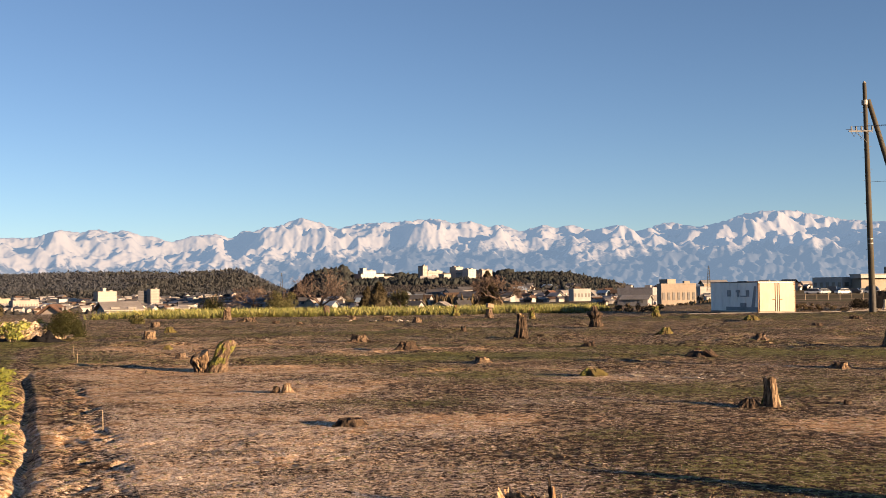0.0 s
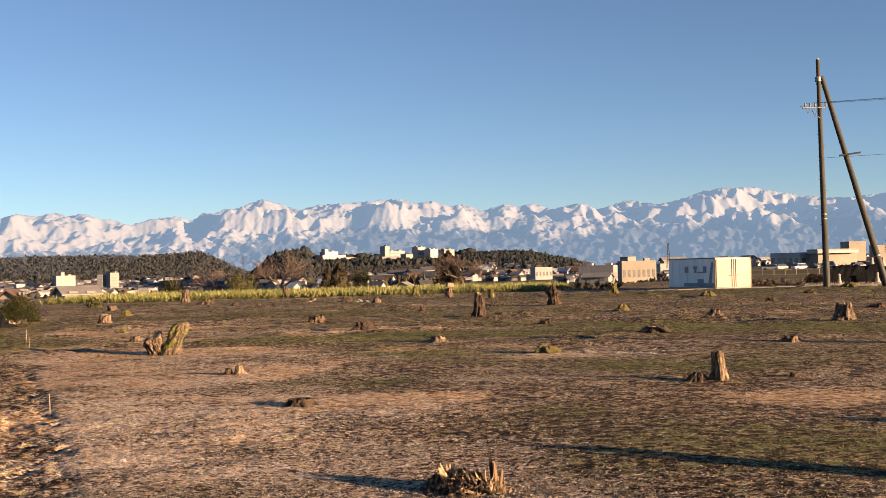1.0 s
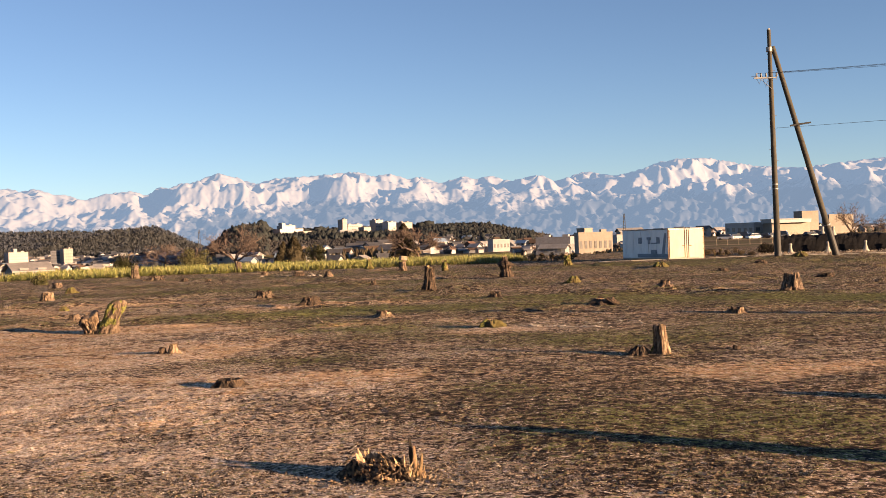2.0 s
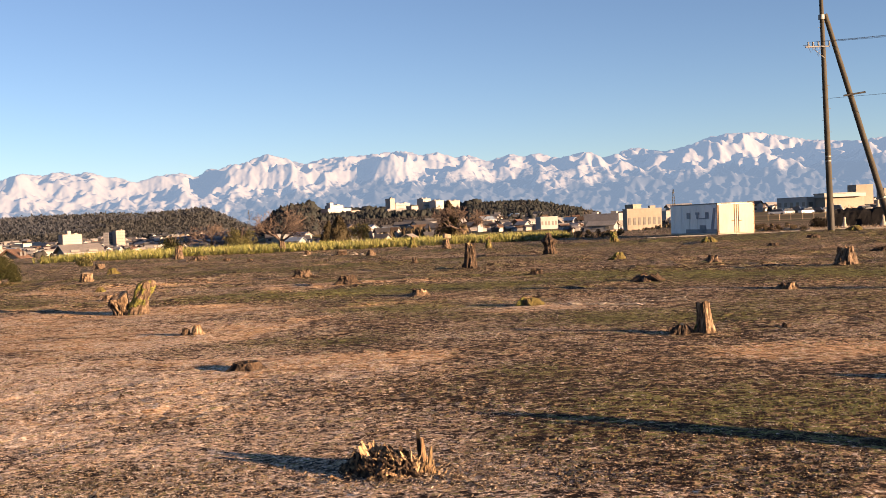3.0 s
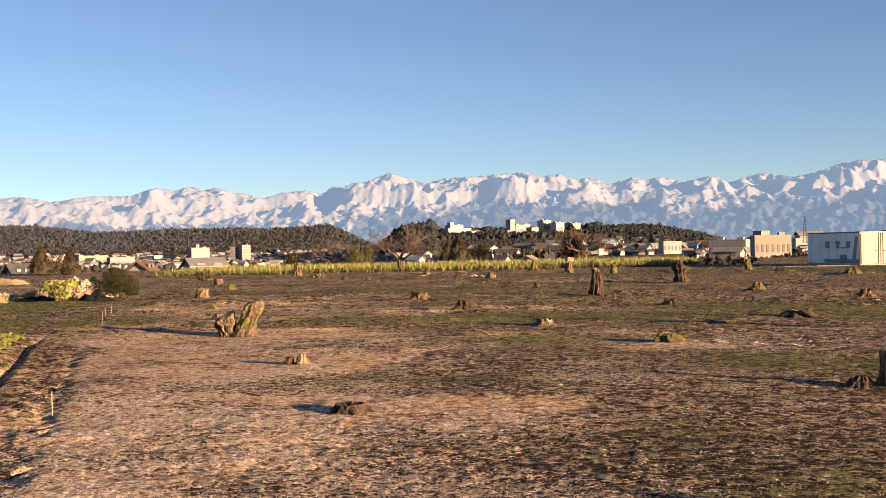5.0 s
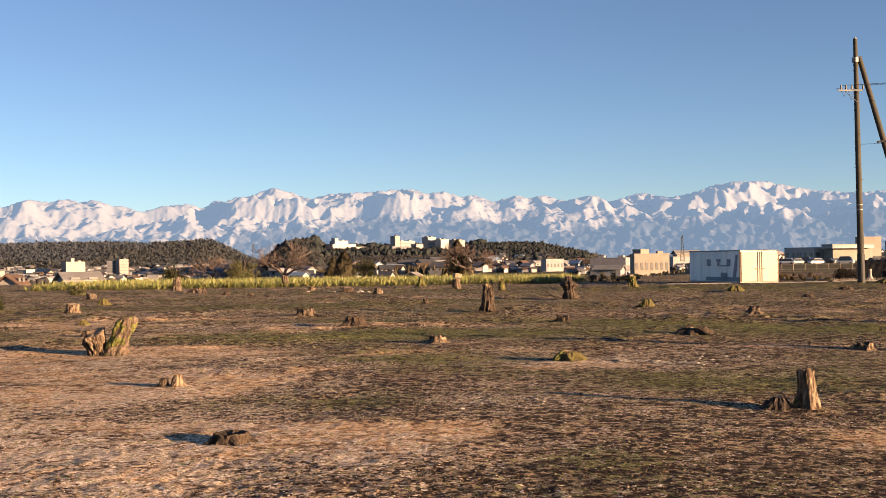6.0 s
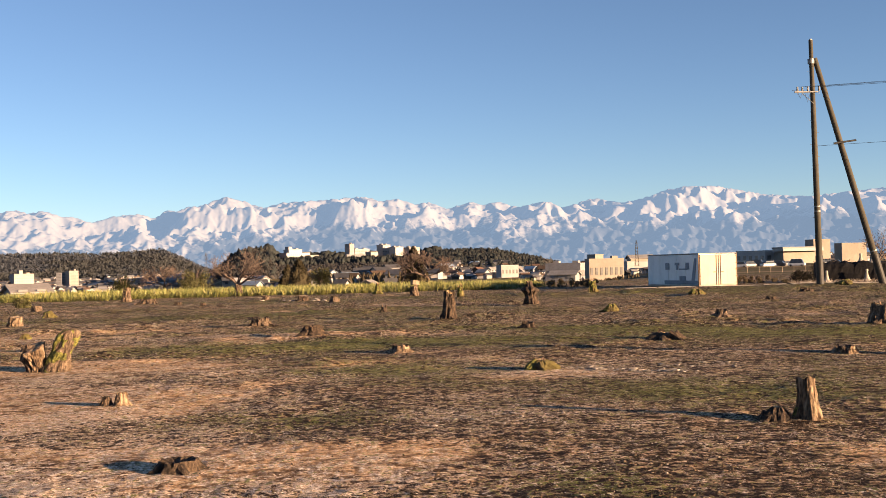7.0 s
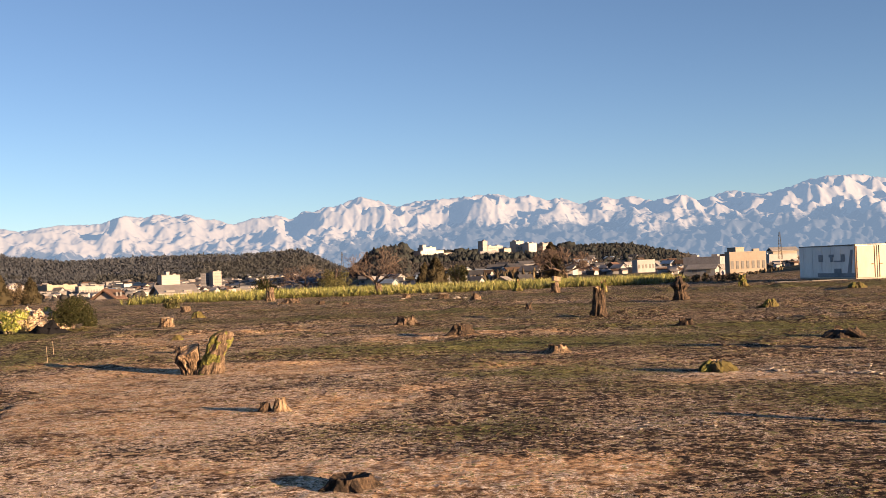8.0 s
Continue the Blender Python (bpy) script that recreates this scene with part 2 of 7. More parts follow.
M = {
    "bark": mat("stump_bark", [(0.34, (0.03, 0.02, 0.014)), (0.5, (0.115, 0.076, 0.050)), (0.68, (0.25, 0.18, 0.125))], 11, (1, 1, 0.3), bump=1.0, dist=0.03, wear=0.7, fine=4),
    "pale_bark": mat("weathered_stump_wood", [(0.34, (0.04, 0.025, 0.016)), (0.5, (0.18, 0.118, 0.072)), (0.66, (0.36, 0.265, 0.175))], 11, (1, 1, 0.25), bump=1.0, dist=0.025, wear=0.6, fine=4),
    "dark_bark": mat("dark_wet_bark", [(0.34, (0.015, 0.010, 0.007)), (0.52, (0.055, 0.036, 0.024)), (0.7, (0.15, 0.10, 0.066))], 11, (1, 1, 0.4), bump=1.0, dist=0.03, wear=0.7, fine=4),
    "moss_bark": mat("mossy_bark", [(0.35, (0.07, 0.042, 0.022)), (0.5, (0.085, 0.065, 0.022)), (0.65, (0.13, 0.105, 0.032))], 6, (1, 1, 0.6), bump=0.9, dist=0.02),
    "moss": mat("moss", [(0.36, (0.040, 0.040, 0.010)), (0.5, (0.105, 0.103, 0.024)), (0.64, (0.20, 0.185, 0.05))], 22, bump=0.9, dist=0.01),
    "cut": mat("sawn_wood", [(0.3, (0.17, 0.12, 0.08)), (0.7, (0.34, 0.265, 0.185))], 14, (1, 1, 0.3), bump=0.6, wear=0.5),
    "split": mat("split_rotten_wood", [(0.34, (0.08, 0.048, 0.027)), (0.5, (0.31, 0.20, 0.108)), (0.64, (0.55, 0.40, 0.235))], 14, (1, 1, 0.18), bump=0.9, dist=0.012, each=0.25),
    "clod": picked("soil_clods", [(0.0, (0.025, 0.017, 0.012)), (0.5, (0.060, 0.041, 0.028)), (0.85, (0.12, 0.085, 0.058)), (1.0, (0.22, 0.165, 0.12))]),
    "pebble": picked("pebbles", [(0.0, (0.10, 0.078, 0.062)), (0.5, (0.18, 0.15, 0.125)), (0.9, (0.28, 0.25, 0.22)), (1.0, (0.42, 0.39, 0.36))], 0.8, 0.3),
    "straw": picked("dry_straw", [(0.0, (0.08, 0.052, 0.034)), (0.35, (0.28, 0.20, 0.138)), (0.6, (0.47, 0.38, 0.305)), (0.9, (0.68, 0.595, 0.51)), (1.0, (0.80, 0.74, 0.68))]),
    "stubble": picked("dry_stubble", [(0.0, (0.030, 0.027, 0.012)), (0.3, (0.075, 0.078, 0.024)), (0.6, (0.13, 0.13, 0.050)), (0.88, (0.22, 0.195, 0.12)), (1.0, (0.40, 0.35, 0.26))]),
    "grass": picked("short_grass", [(0.0, (0.040, 0.046, 0.012)), (0.5, (0.105, 0.118, 0.028)), (0.75, (0.15, 0.155, 0.048)), (1.0, (0.26, 0.22, 0.11))]),
    "leek": picked("leek_leaves", [(0.0, (0.08, 0.10, 0.025)), (0.5, (0.19, 0.205, 0.055)), (0.85, (0.32, 0.295, 0.095)), (1.0, (0.42, 0.36, 0.17))], 0.6, 0.4),
    "leaf": picked("vegetable_leaves", [(0.0, (0.07, 0.09, 0.016)), (0.5, (0.19, 0.215, 0.035)), (0.85, (0.34, 0.33, 0.07)), (1.0, (0.46, 0.41, 0.18))], 0.55, 0.4),
    "bush": picked("bush_leaves", [(0.0, (0.010, 0.014, 0.005)), (0.5, (0.020, 0.026, 0.008)), (1.0, (0.05, 0.052, 0.016))], 0.8, 0.1),
    "conifer": picked("conifer_needles", [(0.0, (0.012, 0.012, 0.006)), (0.5, (0.026, 0.022, 0.010)), (1.0, (0.06, 0.045, 0.02))], 0.8, 0.2),
    "bamboo": picked("bamboo_leaves", [(0.0, (0.035, 0.04, 0.012)), (0.5, (0.07, 0.07, 0.02)), (1.0, (0.13, 0.115, 0.04))], 0.7, 0.3),
    # far woods: a blue-grey shift puts the haze of distance into these colours
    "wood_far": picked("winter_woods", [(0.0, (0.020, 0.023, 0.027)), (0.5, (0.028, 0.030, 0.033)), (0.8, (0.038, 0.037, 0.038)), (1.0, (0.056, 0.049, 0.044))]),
    "wood_hazed": picked("hazed_leafless_woods", [(0.0, (0.028, 0.038, 0.054)), (0.5, (0.032, 0.042, 0.058)), (0.8, (0.037, 0.045, 0.060)), (1.0, (0.044, 0.050, 0.062))]),
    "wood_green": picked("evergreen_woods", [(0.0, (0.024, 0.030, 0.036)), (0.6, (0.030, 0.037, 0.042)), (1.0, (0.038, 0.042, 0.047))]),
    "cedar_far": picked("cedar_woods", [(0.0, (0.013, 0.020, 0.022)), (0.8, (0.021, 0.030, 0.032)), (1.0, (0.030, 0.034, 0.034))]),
    "twig": mat("bare_branches", [(0.3, (0.085, 0.060, 0.050)), (0.7, (0.17, 0.125, 0.10))], 3, bump=0.3),
    "concrete": mat("weathered_concrete", [(0.3, (0.25, 0.225, 0.19)), (0.7, (0.40, 0.365, 0.31))], 1.2, bump=0.3, wear=0.2),
    "pole": mat("pole_concrete", [(0.3, (0.040, 0.037, 0.029)), (0.7, (0.070, 0.062, 0.048))], 1.5, (1, 1, 0.3), bump=0.3, wear=0.25),
    "steel": mat("galvanised_steel", [(0.3, (0.16, 0.16, 0.16)), (0.7, (0.26, 0.26, 0.255))], 6, rough=0.55, metal=0.4, bump=0.1, wear=0.15),
    "black": mat("black_rubber", [(0.3, (0.018, 0.018, 0.018)), (0.7, (0.04, 0.038, 0.036))], 5, rough=0.6, bump=0.2),
    "ceramic": mat("white_insulator", [(0.3, (0.16, 0.16, 0.155)), (0.7, (0.26, 0.26, 0.25))], 8, rough=0.25, bump=0, wear=0.1),
    "panel": mat("white_painted_panel", [(0.3, (0.66, 0.67, 0.67)), (0.6, (0.78, 0.79, 0.78))], 0.9, (1, 1, 0.4), rough=0.5, bump=0.1, wear=0.08, fine=9),
    "cream": mat("aged_cream_doors", [(0.3, (0.31, 0.245, 0.19)), (0.6, (0.40, 0.325, 0.25))], 1.0, (1, 1, 0.3), rough=0.5, bump=0.1, wear=0.1, fine=9),
    "graphic": mat("faded_blue_grey_paint", [(0.3, (0.17, 0.20, 0.24)), (0.7, (0.26, 0.29, 0.33))], 4, rough=0.6, bump=0, wear=0.2),
    "rust": mat("rusty_frame", [(0.3, (0.13, 0.075, 0.045)), (0.7, (0.26, 0.17, 0.10))], 6, rough=0.8, bump=0.3),
    "wall_white": mat("pale_render", [(0.3, (0.281, 0.268, 0.259)), (0.7, (0.365, 0.353, 0.344))], 0.15, bump=0.1, wear=0.12, each=0.12),
    "wall_cream": mat("cream_cladding", [(0.3, (0.230, 0.200, 0.183)), (0.7, (0.306, 0.272, 0.251))], 0.15, bump=0.1, wear=0.15, each=0.1),
    "plastic": mat("black_plastic_sheet", [(0.3, (0.004, 0.004, 0.005)), (0.7, (0.010, 0.010, 0.012))], 3, rough=0.8, bump=0.6, dist=0.03, wear=0.3, spec=0.1),
    "dry": picked("dry_pale_plants", [(0.0, (0.16, 0.11, 0.06)), (0.5, (0.36, 0.29, 0.15)), (1.0, (0.55, 0.47, 0.26))]),
    "paint_white": mat("white_car_paint", [(0.3, (0.6, 0.6, 0.6)), (0.7, (0.72, 0.72, 0.71))], 2, rough=0.3, bump=0, wear=0.08),
    "paint_dark": mat("dark_car_paint", [(0.3, (0.03, 0.03, 0.035)), (0.7, (0.06, 0.06, 0.065))], 2, rough=0.3, bump=0, wear=0.08),
    "wall_peach": mat("warm_cream_cladding", [(0.3, (0.234, 0.195, 0.160)), (0.7, (0.304, 0.261, 0.218))], 0.15, bump=0.1, wear=0.15, each=0.08),
    "roof_wide": mat("weathered_sheet_roof", [(0.3, (0.22, 0.20, 0.185)), (0.7, (0.31, 0.28, 0.255))], 0.4, rough=0.6, bump=0.2),
    "wall_beige": mat("beige_cladding", [(0.3, (0.22, 0.185, 0.145)), (0.7, (0.34, 0.295, 0.235))], 0.15, bump=0.1, wear=0.15, each=0.2),
    "wall_dark": mat("brown_boarding", [(0.3, (0.06, 0.045, 0.037)), (0.7, (0.11, 0.085, 0.066))], 0.3, bump=0.1, wear=0.2, each=0.25),
    # lavender grey that puts shade into the colour of walls
    "wall_shade": mat("shaded_grey_cladding", [(0.3, (0.196, 0.191, 0.200)), (0.7, (0.281, 0.272, 0.281))], 0.3, bump=0.1, wear=0.25),
    "wall_grey": mat("grey_cladding", [(0.3, (0.20, 0.20, 0.205)), (0.7, (0.30, 0.30, 0.305))], 0.2, bump=0.1, wear=0.15, each=0.15),
    "roof_dark": mat("dark_glazed_tiles", [(0.3, (0.045, 0.045, 0.05)), (0.7, (0.10, 0.098, 0.10))], 0.6, rough=0.45, bump=0.3, dist=0.05, each=0.3),
    "roof_brown": mat("brown_roof", [(0.3, (0.08, 0.05, 0.037)), (0.7, (0.14, 0.085, 0.06))], 0.6, bump=0.3, dist=0.05, each=0.3),
    "roof_grey": mat("grey_sheet_roof", [(0.3, (0.221, 0.212, 0.204)), (0.7, (0.323, 0.306, 0.289))], 0.4, rough=0.5, bump=0.2, each=0.2),
    "roof_blue": mat("blue_sheet_roof", [(0.3, (0.16, 0.23, 0.32)), (0.7, (0.26, 0.34, 0.42))], 0.4, rough=0.5, bump=0.2, each=0.2),
    "glass": mat("dark_window_glass", [(0.3, (0.025, 0.03, 0.035)), (0.7, (0.06, 0.065, 0.07))], 1, rough=0.12, bump=0, wear=0.1, spec=0.6),
    "stake": mat("bleached_stake", [(0.3, (0.22, 0.17, 0.12)), (0.7, (0.36, 0.29, 0.21))], 20, (1, 1, 0.2), bump=0.3),
    "crumble": mat("crumbling_wood", [(0.40, (0.018, 0.012, 0.008)), (0.50, (0.11, 0.070, 0.040)), (0.62, (0.36, 0.25, 0.145))], 12, bump=1.0, dist=0.02, fine=4),
    "chip": picked("wood_chips", [(0.0, (0.04, 0.026, 0.017)), (0.5, (0.12, 0.086, 0.06)), (0.85, (0.25, 0.20, 0.15)), (1.0, (0.42, 0.36, 0.29))]),
    "straw_heap": mat("dry_straw_heap", [(0.3, (0.2, 0.14, 0.08)), (0.7, (0.42, 0.33, 0.2))], 8, bump=0.8, dist=0.03),
    "hedge": picked("dark_hedge_leaves", [(0.0, (0.003, 0.003, 0.002)), (0.7, (0.006, 0.006, 0.004)), (1.0, (0.02, 0.015, 0.009))]),
    "pane": mat("pale_window_glass", [(0.3, (0.13, 0.128, 0.125)), (0.7, (0.19, 0.18, 0.17))], 1, rough=0.2, bump=0, wear=0.1, spec=0.5),
    "drybrush": picked("dry_brush", [(0.0, (0.025, 0.019, 0.012)), (0.6, (0.07, 0.052, 0.03)), (1.0, (0.16, 0.12, 0.065))]),
    "soil": None,
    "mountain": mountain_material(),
}
M["soil"] = ground_material()


# ---- shape helpers ----
def mesh_of(name, verts, faces, material, smooth=False):
    me = bpy.data.meshes.new(name)
    me.from_pydata([tuple(v) for v in verts], [], [tuple(f) for f in faces])
    me.materials.append(material)
    if smooth:
        me.polygons.foreach_set("use_smooth", np.ones(len(me.polygons), dtype=bool))
    me.update()
    return me


def bulk(name, verts, loops, sides, material, smooth=False):
    """A large mesh out of arrays; every face has the same number of sides."""
    me = bpy.data.meshes.new(name)
    n = len(loops) // sides
    me.vertices.add(len(verts))
    me.vertices.foreach_set("co", np.asarray(verts, dtype=np.float32).ravel())
    me.loops.add(len(loops))
    me.loops.foreach_set("vertex_index", np.asarray(loops, dtype=np.int32))
    me.polygons.add(n)
    me.polygons.foreach_set("loop_start", np.arange(0, n * sides, sides, dtype=np.int32))
    me.polygons.foreach_set("loop_total", np.full(n, sides, dtype=np.int32))
    if smooth:
        me.polygons.foreach_set("use_smooth", np.ones(n, dtype=bool))
    me.materials.append(material)
    me.update(calc_edges=True)
    me.validate()
    return me


def part(name, shape, material, parent, label=""):
    """One mesh object under a thing or under a part. shape: a bmesh, or (verts, faces)."""
    if isinstance(shape, bmesh.types.BMesh):
        me = bpy.data.meshes.new(name)
        shape.to_mesh(me)
        shape.free()
        me.materials.append(material)
    else:
        me = mesh_of(name, *shape, material)
    ob = new(name, me)
    ob.parent = parent
    return tagged(ob, label=label)


def thing(name, m, label, category, group="", kind=""):
    ob = new(name)
    ob.matrix_basis = m
    return tagged(ob, label, category, group, kind)


def box_bm(sx, sy, sz, at=(0, 0, 0), bevel=0.0, bm=None):
    """A box of that size whose base centre stands at the given place."""
    own = bm is None
    bm = bm or bmesh.new()
    made = bmesh.ops.create_cube(bm, size=1.0, matrix=Matrix.Translation((at[0], at[1], at[2] + sz / 2)) @ Matrix.Diagonal((sx, sy, sz, 1)))
    if bevel and own:
        bmesh.ops.bevel(bm, geom=bm.edges[:], offset=bevel, segments=1, affect="EDGES")
    return bm


def tube(points, radii, sides=6, close=True):
    """A tapered tube along points."""
    verts, faces = [], []
    for i, (p, r) in enumerate(zip(points, radii)):
        a, b = Vector(points[max(i - 1, 0)]), Vector(points[min(i + 1, len(points) - 1)])
        q = (b - a).to_track_quat("Z", "Y")
        for k in range(sides):
            t = 2 * math.pi * k / sides
            verts.append(Vector(p) + q @ Vector((r * math.cos(t), r * math.sin(t), 0)))
    for i in range(len(points) - 1):
        for k in range(sides):
            a, b = i * sides + k, i * sides + (k + 1) % sides
            faces.append((a, b, b + sides, a + sides))
    if close:
        faces.append(tuple(range(sides))[::-1])
        faces.append(tuple(range((len(points) - 1) * sides, len(points) * sides)))
    return verts, faces


def joined(shapes):
    verts, faces = [], []
    for v, f in shapes:
        n = len(verts)
        verts += list(v)
        faces += [tuple(i + n for i in q) for q in f]
    return verts, faces


# ---- terrain ----
RNG = np.random.default_rng(7)
GRAD = RNG.uniform(0, 2 * np.pi, (256, 256))


def noise2(x, y, scale, seed=0):
    """Gradient noise, about -0.7 to 0.7, at that wavelength in metres."""
    x, y = np.asarray(x, float) / scale + 37.3 * seed, np.asarray(y, float) / scale + 19.7 * seed
    i, j = np.floor(x).astype(int), np.floor(y).astype(int)
    u, v = x - i, y - j
    out = 0
    su, sv = u * u * u * (u * (u * 6 - 15) + 10), v * v * v * (v * (v * 6 - 15) + 10)
    for a in (0, 1):
        for b in (0, 1):
            g = GRAD[(i + a) % 256, (j + b) % 256]
            d = np.cos(g) * (u - a) + np.sin(g) * (v - b)
            out = out + d * (su if a else 1 - su) * (sv if b else 1 - sv)
    return out


def step(a, b, v):
    t = np.clip((np.asarray(v, float) - a) / (b - a), 0, 1)
    return t * t * (3 - 2 * t)


CX, CY = 0.4, 2.0


def at_polar(az, r):
    return CX + r * math.sin(radians(az)), CY + r * math.cos(radians(az))


# stumps: x, y, height, width, style, material
STUMPS = [
    (4.50, 15.36, 0.43, 0.205, "notch", "pale_bark", "weathered pale tree stump with a notched slanting top"),
    (4.20, 15.44, 0.15, 0.32, "dome", "dark_bark", "low dark rotten stump beside a pale upright one"),
    (-1.30, 13.62, 0.11, 0.36, "flat", "dark_bark", "dark rotted tree stump cut level with the soil"),
    (-3.02, 17.95, 0.13, 0.14, "low", "dark_bark", "short dark tree stump beside a pale one on bare soil"),
    (-2.83, 17.92, 0.17, 0.21, "taper", "pale_bark", "short pale tree stump with a sawn top"),
    (2.00, 37.5, 0.84, 0.38, "gnarl", "dark_bark", "tall gnarled dark brown tree stump with a torn top"),
    (5.77, 47.8, 0.92, 0.43, "collar", "dark_bark", "thick dark tree stump with a broken collar of bark"),
    (10.86, 62.3, 0.68, 0.40, "cut", "moss_bark", "mossy green upright tree stump with a sawn top"),
    (1.39, 65.9, 0.62, 0.44, "cut", "bark", "brown tree stump with a pale block of wood on its top"),
    (-0.74, 71.0, 0.68, 0.42, "cone", "moss_bark", "mossy cone shaped tree stump in bare soil"),
    (3.67, 60.2, 0.72, 0.30, "jag", "moss_bark", "slim mossy tree stump with a torn top"),
    (2.63, 21.3, 0.18, 0.50, "dome", "moss_bark", "low broad tree stump overgrown with moss and grass"),
    (0.50, 25.4, 0.17, 0.40, "low", "pale_bark", "low pale split tree stump with spread roots"),
    (-1.59, 31.0, 0.28, 0.60, "low", "dark_bark", "low dark uprooted tree stump with twisted roots"),
    (-3.50, 36.5, 0.28, 0.56, "rot", "bark", "low brown crumbling tree stump"),
    (-2.57, 57.0, 0.36, 0.42, "low", "bark", "brown tree stump with flaring roots"),
    (-4.52, 61.9, 0.32, 0.55, "cut", "dark_bark", "dark squat tree stump beside pale rubble"),
    (-6.81, 65.0, 0.28, 0.38, "low", "bark", "small brown tree stump near the crop rows"),
    (-0.06, 45.3, 0.29, 0.22, "jag", "dark_bark", "small forked dark tree stump"),
    (-9.69, 74.7, 0.74, 0.46, "cut", "bark", "brown tree stump with a pale sunlit side by the crop"),
    (-14.79, 66.7, 0.84, 0.46, "jag", "bark", "tall brown tree stump standing before the crop rows"),
    (-12.57, 62.3, 0.30, 0.85, "rot", "bark", "low wide heap of a brown tree stump"),
    (-10.30, 58.5, 0.20, 0.42, "rot", "dark_bark", "low dark tree stump nearly buried"),
    (-8.48, 55.1, 0.14, 0.28, "rot", "dark_bark", "tiny dark tree stump in the soil"),
    (-11.52, 39.4, 0.34, 0.42, "cut", "pale_bark", "pale sunlit tree stump with a rounded top"),
    (-14.98, 52.0, 0.28, 0.46, "cut", "bark", "brown sawn tree stump near the bush"),
    (-12.97, 47.3, 0.28, 0.50, "dome", "moss_bark", "mossy rounded tree stump"),
    (-9.12, 33.2, 0.15, 0.28, "dome", "moss_bark", "small mossy tree stump low in the soil"),
    (-7.35, 28.2, 0.17, 0.30, "low", "bark", "small brown tree stump with a dark side"),
    (7.43, 40.1, 0.28, 0.48, "dome", "moss_bark", "low rounded mossy tree stump"),
    (3.79, 32.6, 0.20, 0.40, "low", "dark_bark", "low dark peaked tree stump"),
    (5.88, 26.8, 0.15, 0.70, "dome", "dark_bark", "wide flat dark rotten tree stump"),
    (9.57, 35.1, 0.21, 0.38, "low", "bark", "small brown tree stump with a stray root"),
    (7.93, 22.7, 0.14, 0.38, "rot", "pale_bark", "flat pale broken tree stump"),
    (5.73, 15.85, 0.08, 0.11, "rot", "dark_bark", "little dark stub of a tree stump"),
    (14.49, 55.3, 0.26, 0.70, "dome", "moss_bark", "low grassy tree stump before the white box"),
    (15.26, 47.3, 0.17, 0.48, "low", "dark_bark", "small dark tree stump in reddish soil"),
    (11.9, 30.1, 0.54, 0.50, "jag", "bark", "brown split tree stump with an open heart"),
    (19.8, 55.5, 0.20, 0.60, "rot", "dark_bark", "low dark tree stump near the field edge"),
    (24.4, 62.0, 0.30, 0.80, "dome", "moss_bark", "grassy mound of an old tree stump"),
    (16.2, 38.2, 0.16, 0.5, "rot", "dark_bark", "flat dark tree stump in the open soil"),
    # two unseen stumps, added to cast the shadows on the right foreground
    (6.9, 6.5, 0.84, 0.42, "jag", "bark", "tall brown stump out of view, added to cast a shadow"),
    (7.9, 9.45, 0.50, 0.40, "cut", "bark", "brown sawn stump out of view, added to cast a shadow"),
]
TWIN = (-5.28, 23.25)
ROTTEN = (0.66, 8.02)

# bare earth and grass: x, y, half length, half width, amount
BARE = [(-5.6, 23.0, 3.2, 2.0, 1.2), (-4.3, 15.0, 2.2, 5.5, 0.75), (-1.2, 13.9, 2.2, 1.0, 1.2), (-2.6, 18.4, 1.6, 1.0, 0.9), (3.4, 20.7, 1.5, 0.7, 1.2), (5.0, 13.2, 1.2, 1.4, 1.5), (2.9, 11.9, 1.0, 0.7, -0.6), (1.9, 8.6, 0.5, 1.4, -0.5), (7.4, 13.2, 2.0, 1.2, 0.6), (-1.6, 10.0, 2.6, 2.4, 0.45), (0.6, 25.6, 1.7, 1.2, 0.6),
        (-1.4, 31.4, 2.6, 1.2, 0.6), (9.5, 36.5, 5.0, 2.2, 0.4), (13.0, 45.0, 7.0, 2.5, 0.25), (-9.5, 34.0, 4.0, 4.0, 0.55), (6.5, 24.0, 3.0, 0.8, 0.5), (0.7, 7.6, 1.1, 0.8, 0.5), (-6.2, 19.5, 1.2, 5.0, 0.6), (1.8, 18.4, 1.2, 0.6, 0.5),
        # below zero darkens the soil; near (3.4, 9.9) that paints in shade
        (3.4, 9.9, 2.6, 1.3, -0.9), (-2.0, 7.7, 1.6, 0.8, -0.9), (2.2, 12.4, 1.6, 0.8, -0.5), (-0.2, 18.3, 1.5, 1.0, -0.6), (6.4, 11.8, 1.6, 0.8, -0.7), (4.2, 8.2, 2.6, 2.0, -0.6), (4.8, 11.0, 2.2, 1.6, -0.5), (1.6, 10.4, 2.2, 1.8, -0.5), (-1.0, 16.4, 2.0, 0.9, -0.35), (-3.4, 11.2, 1.8, 0.5, -0.35), (-3.2, 8.4, 1.6, 0.8, -0.3)]
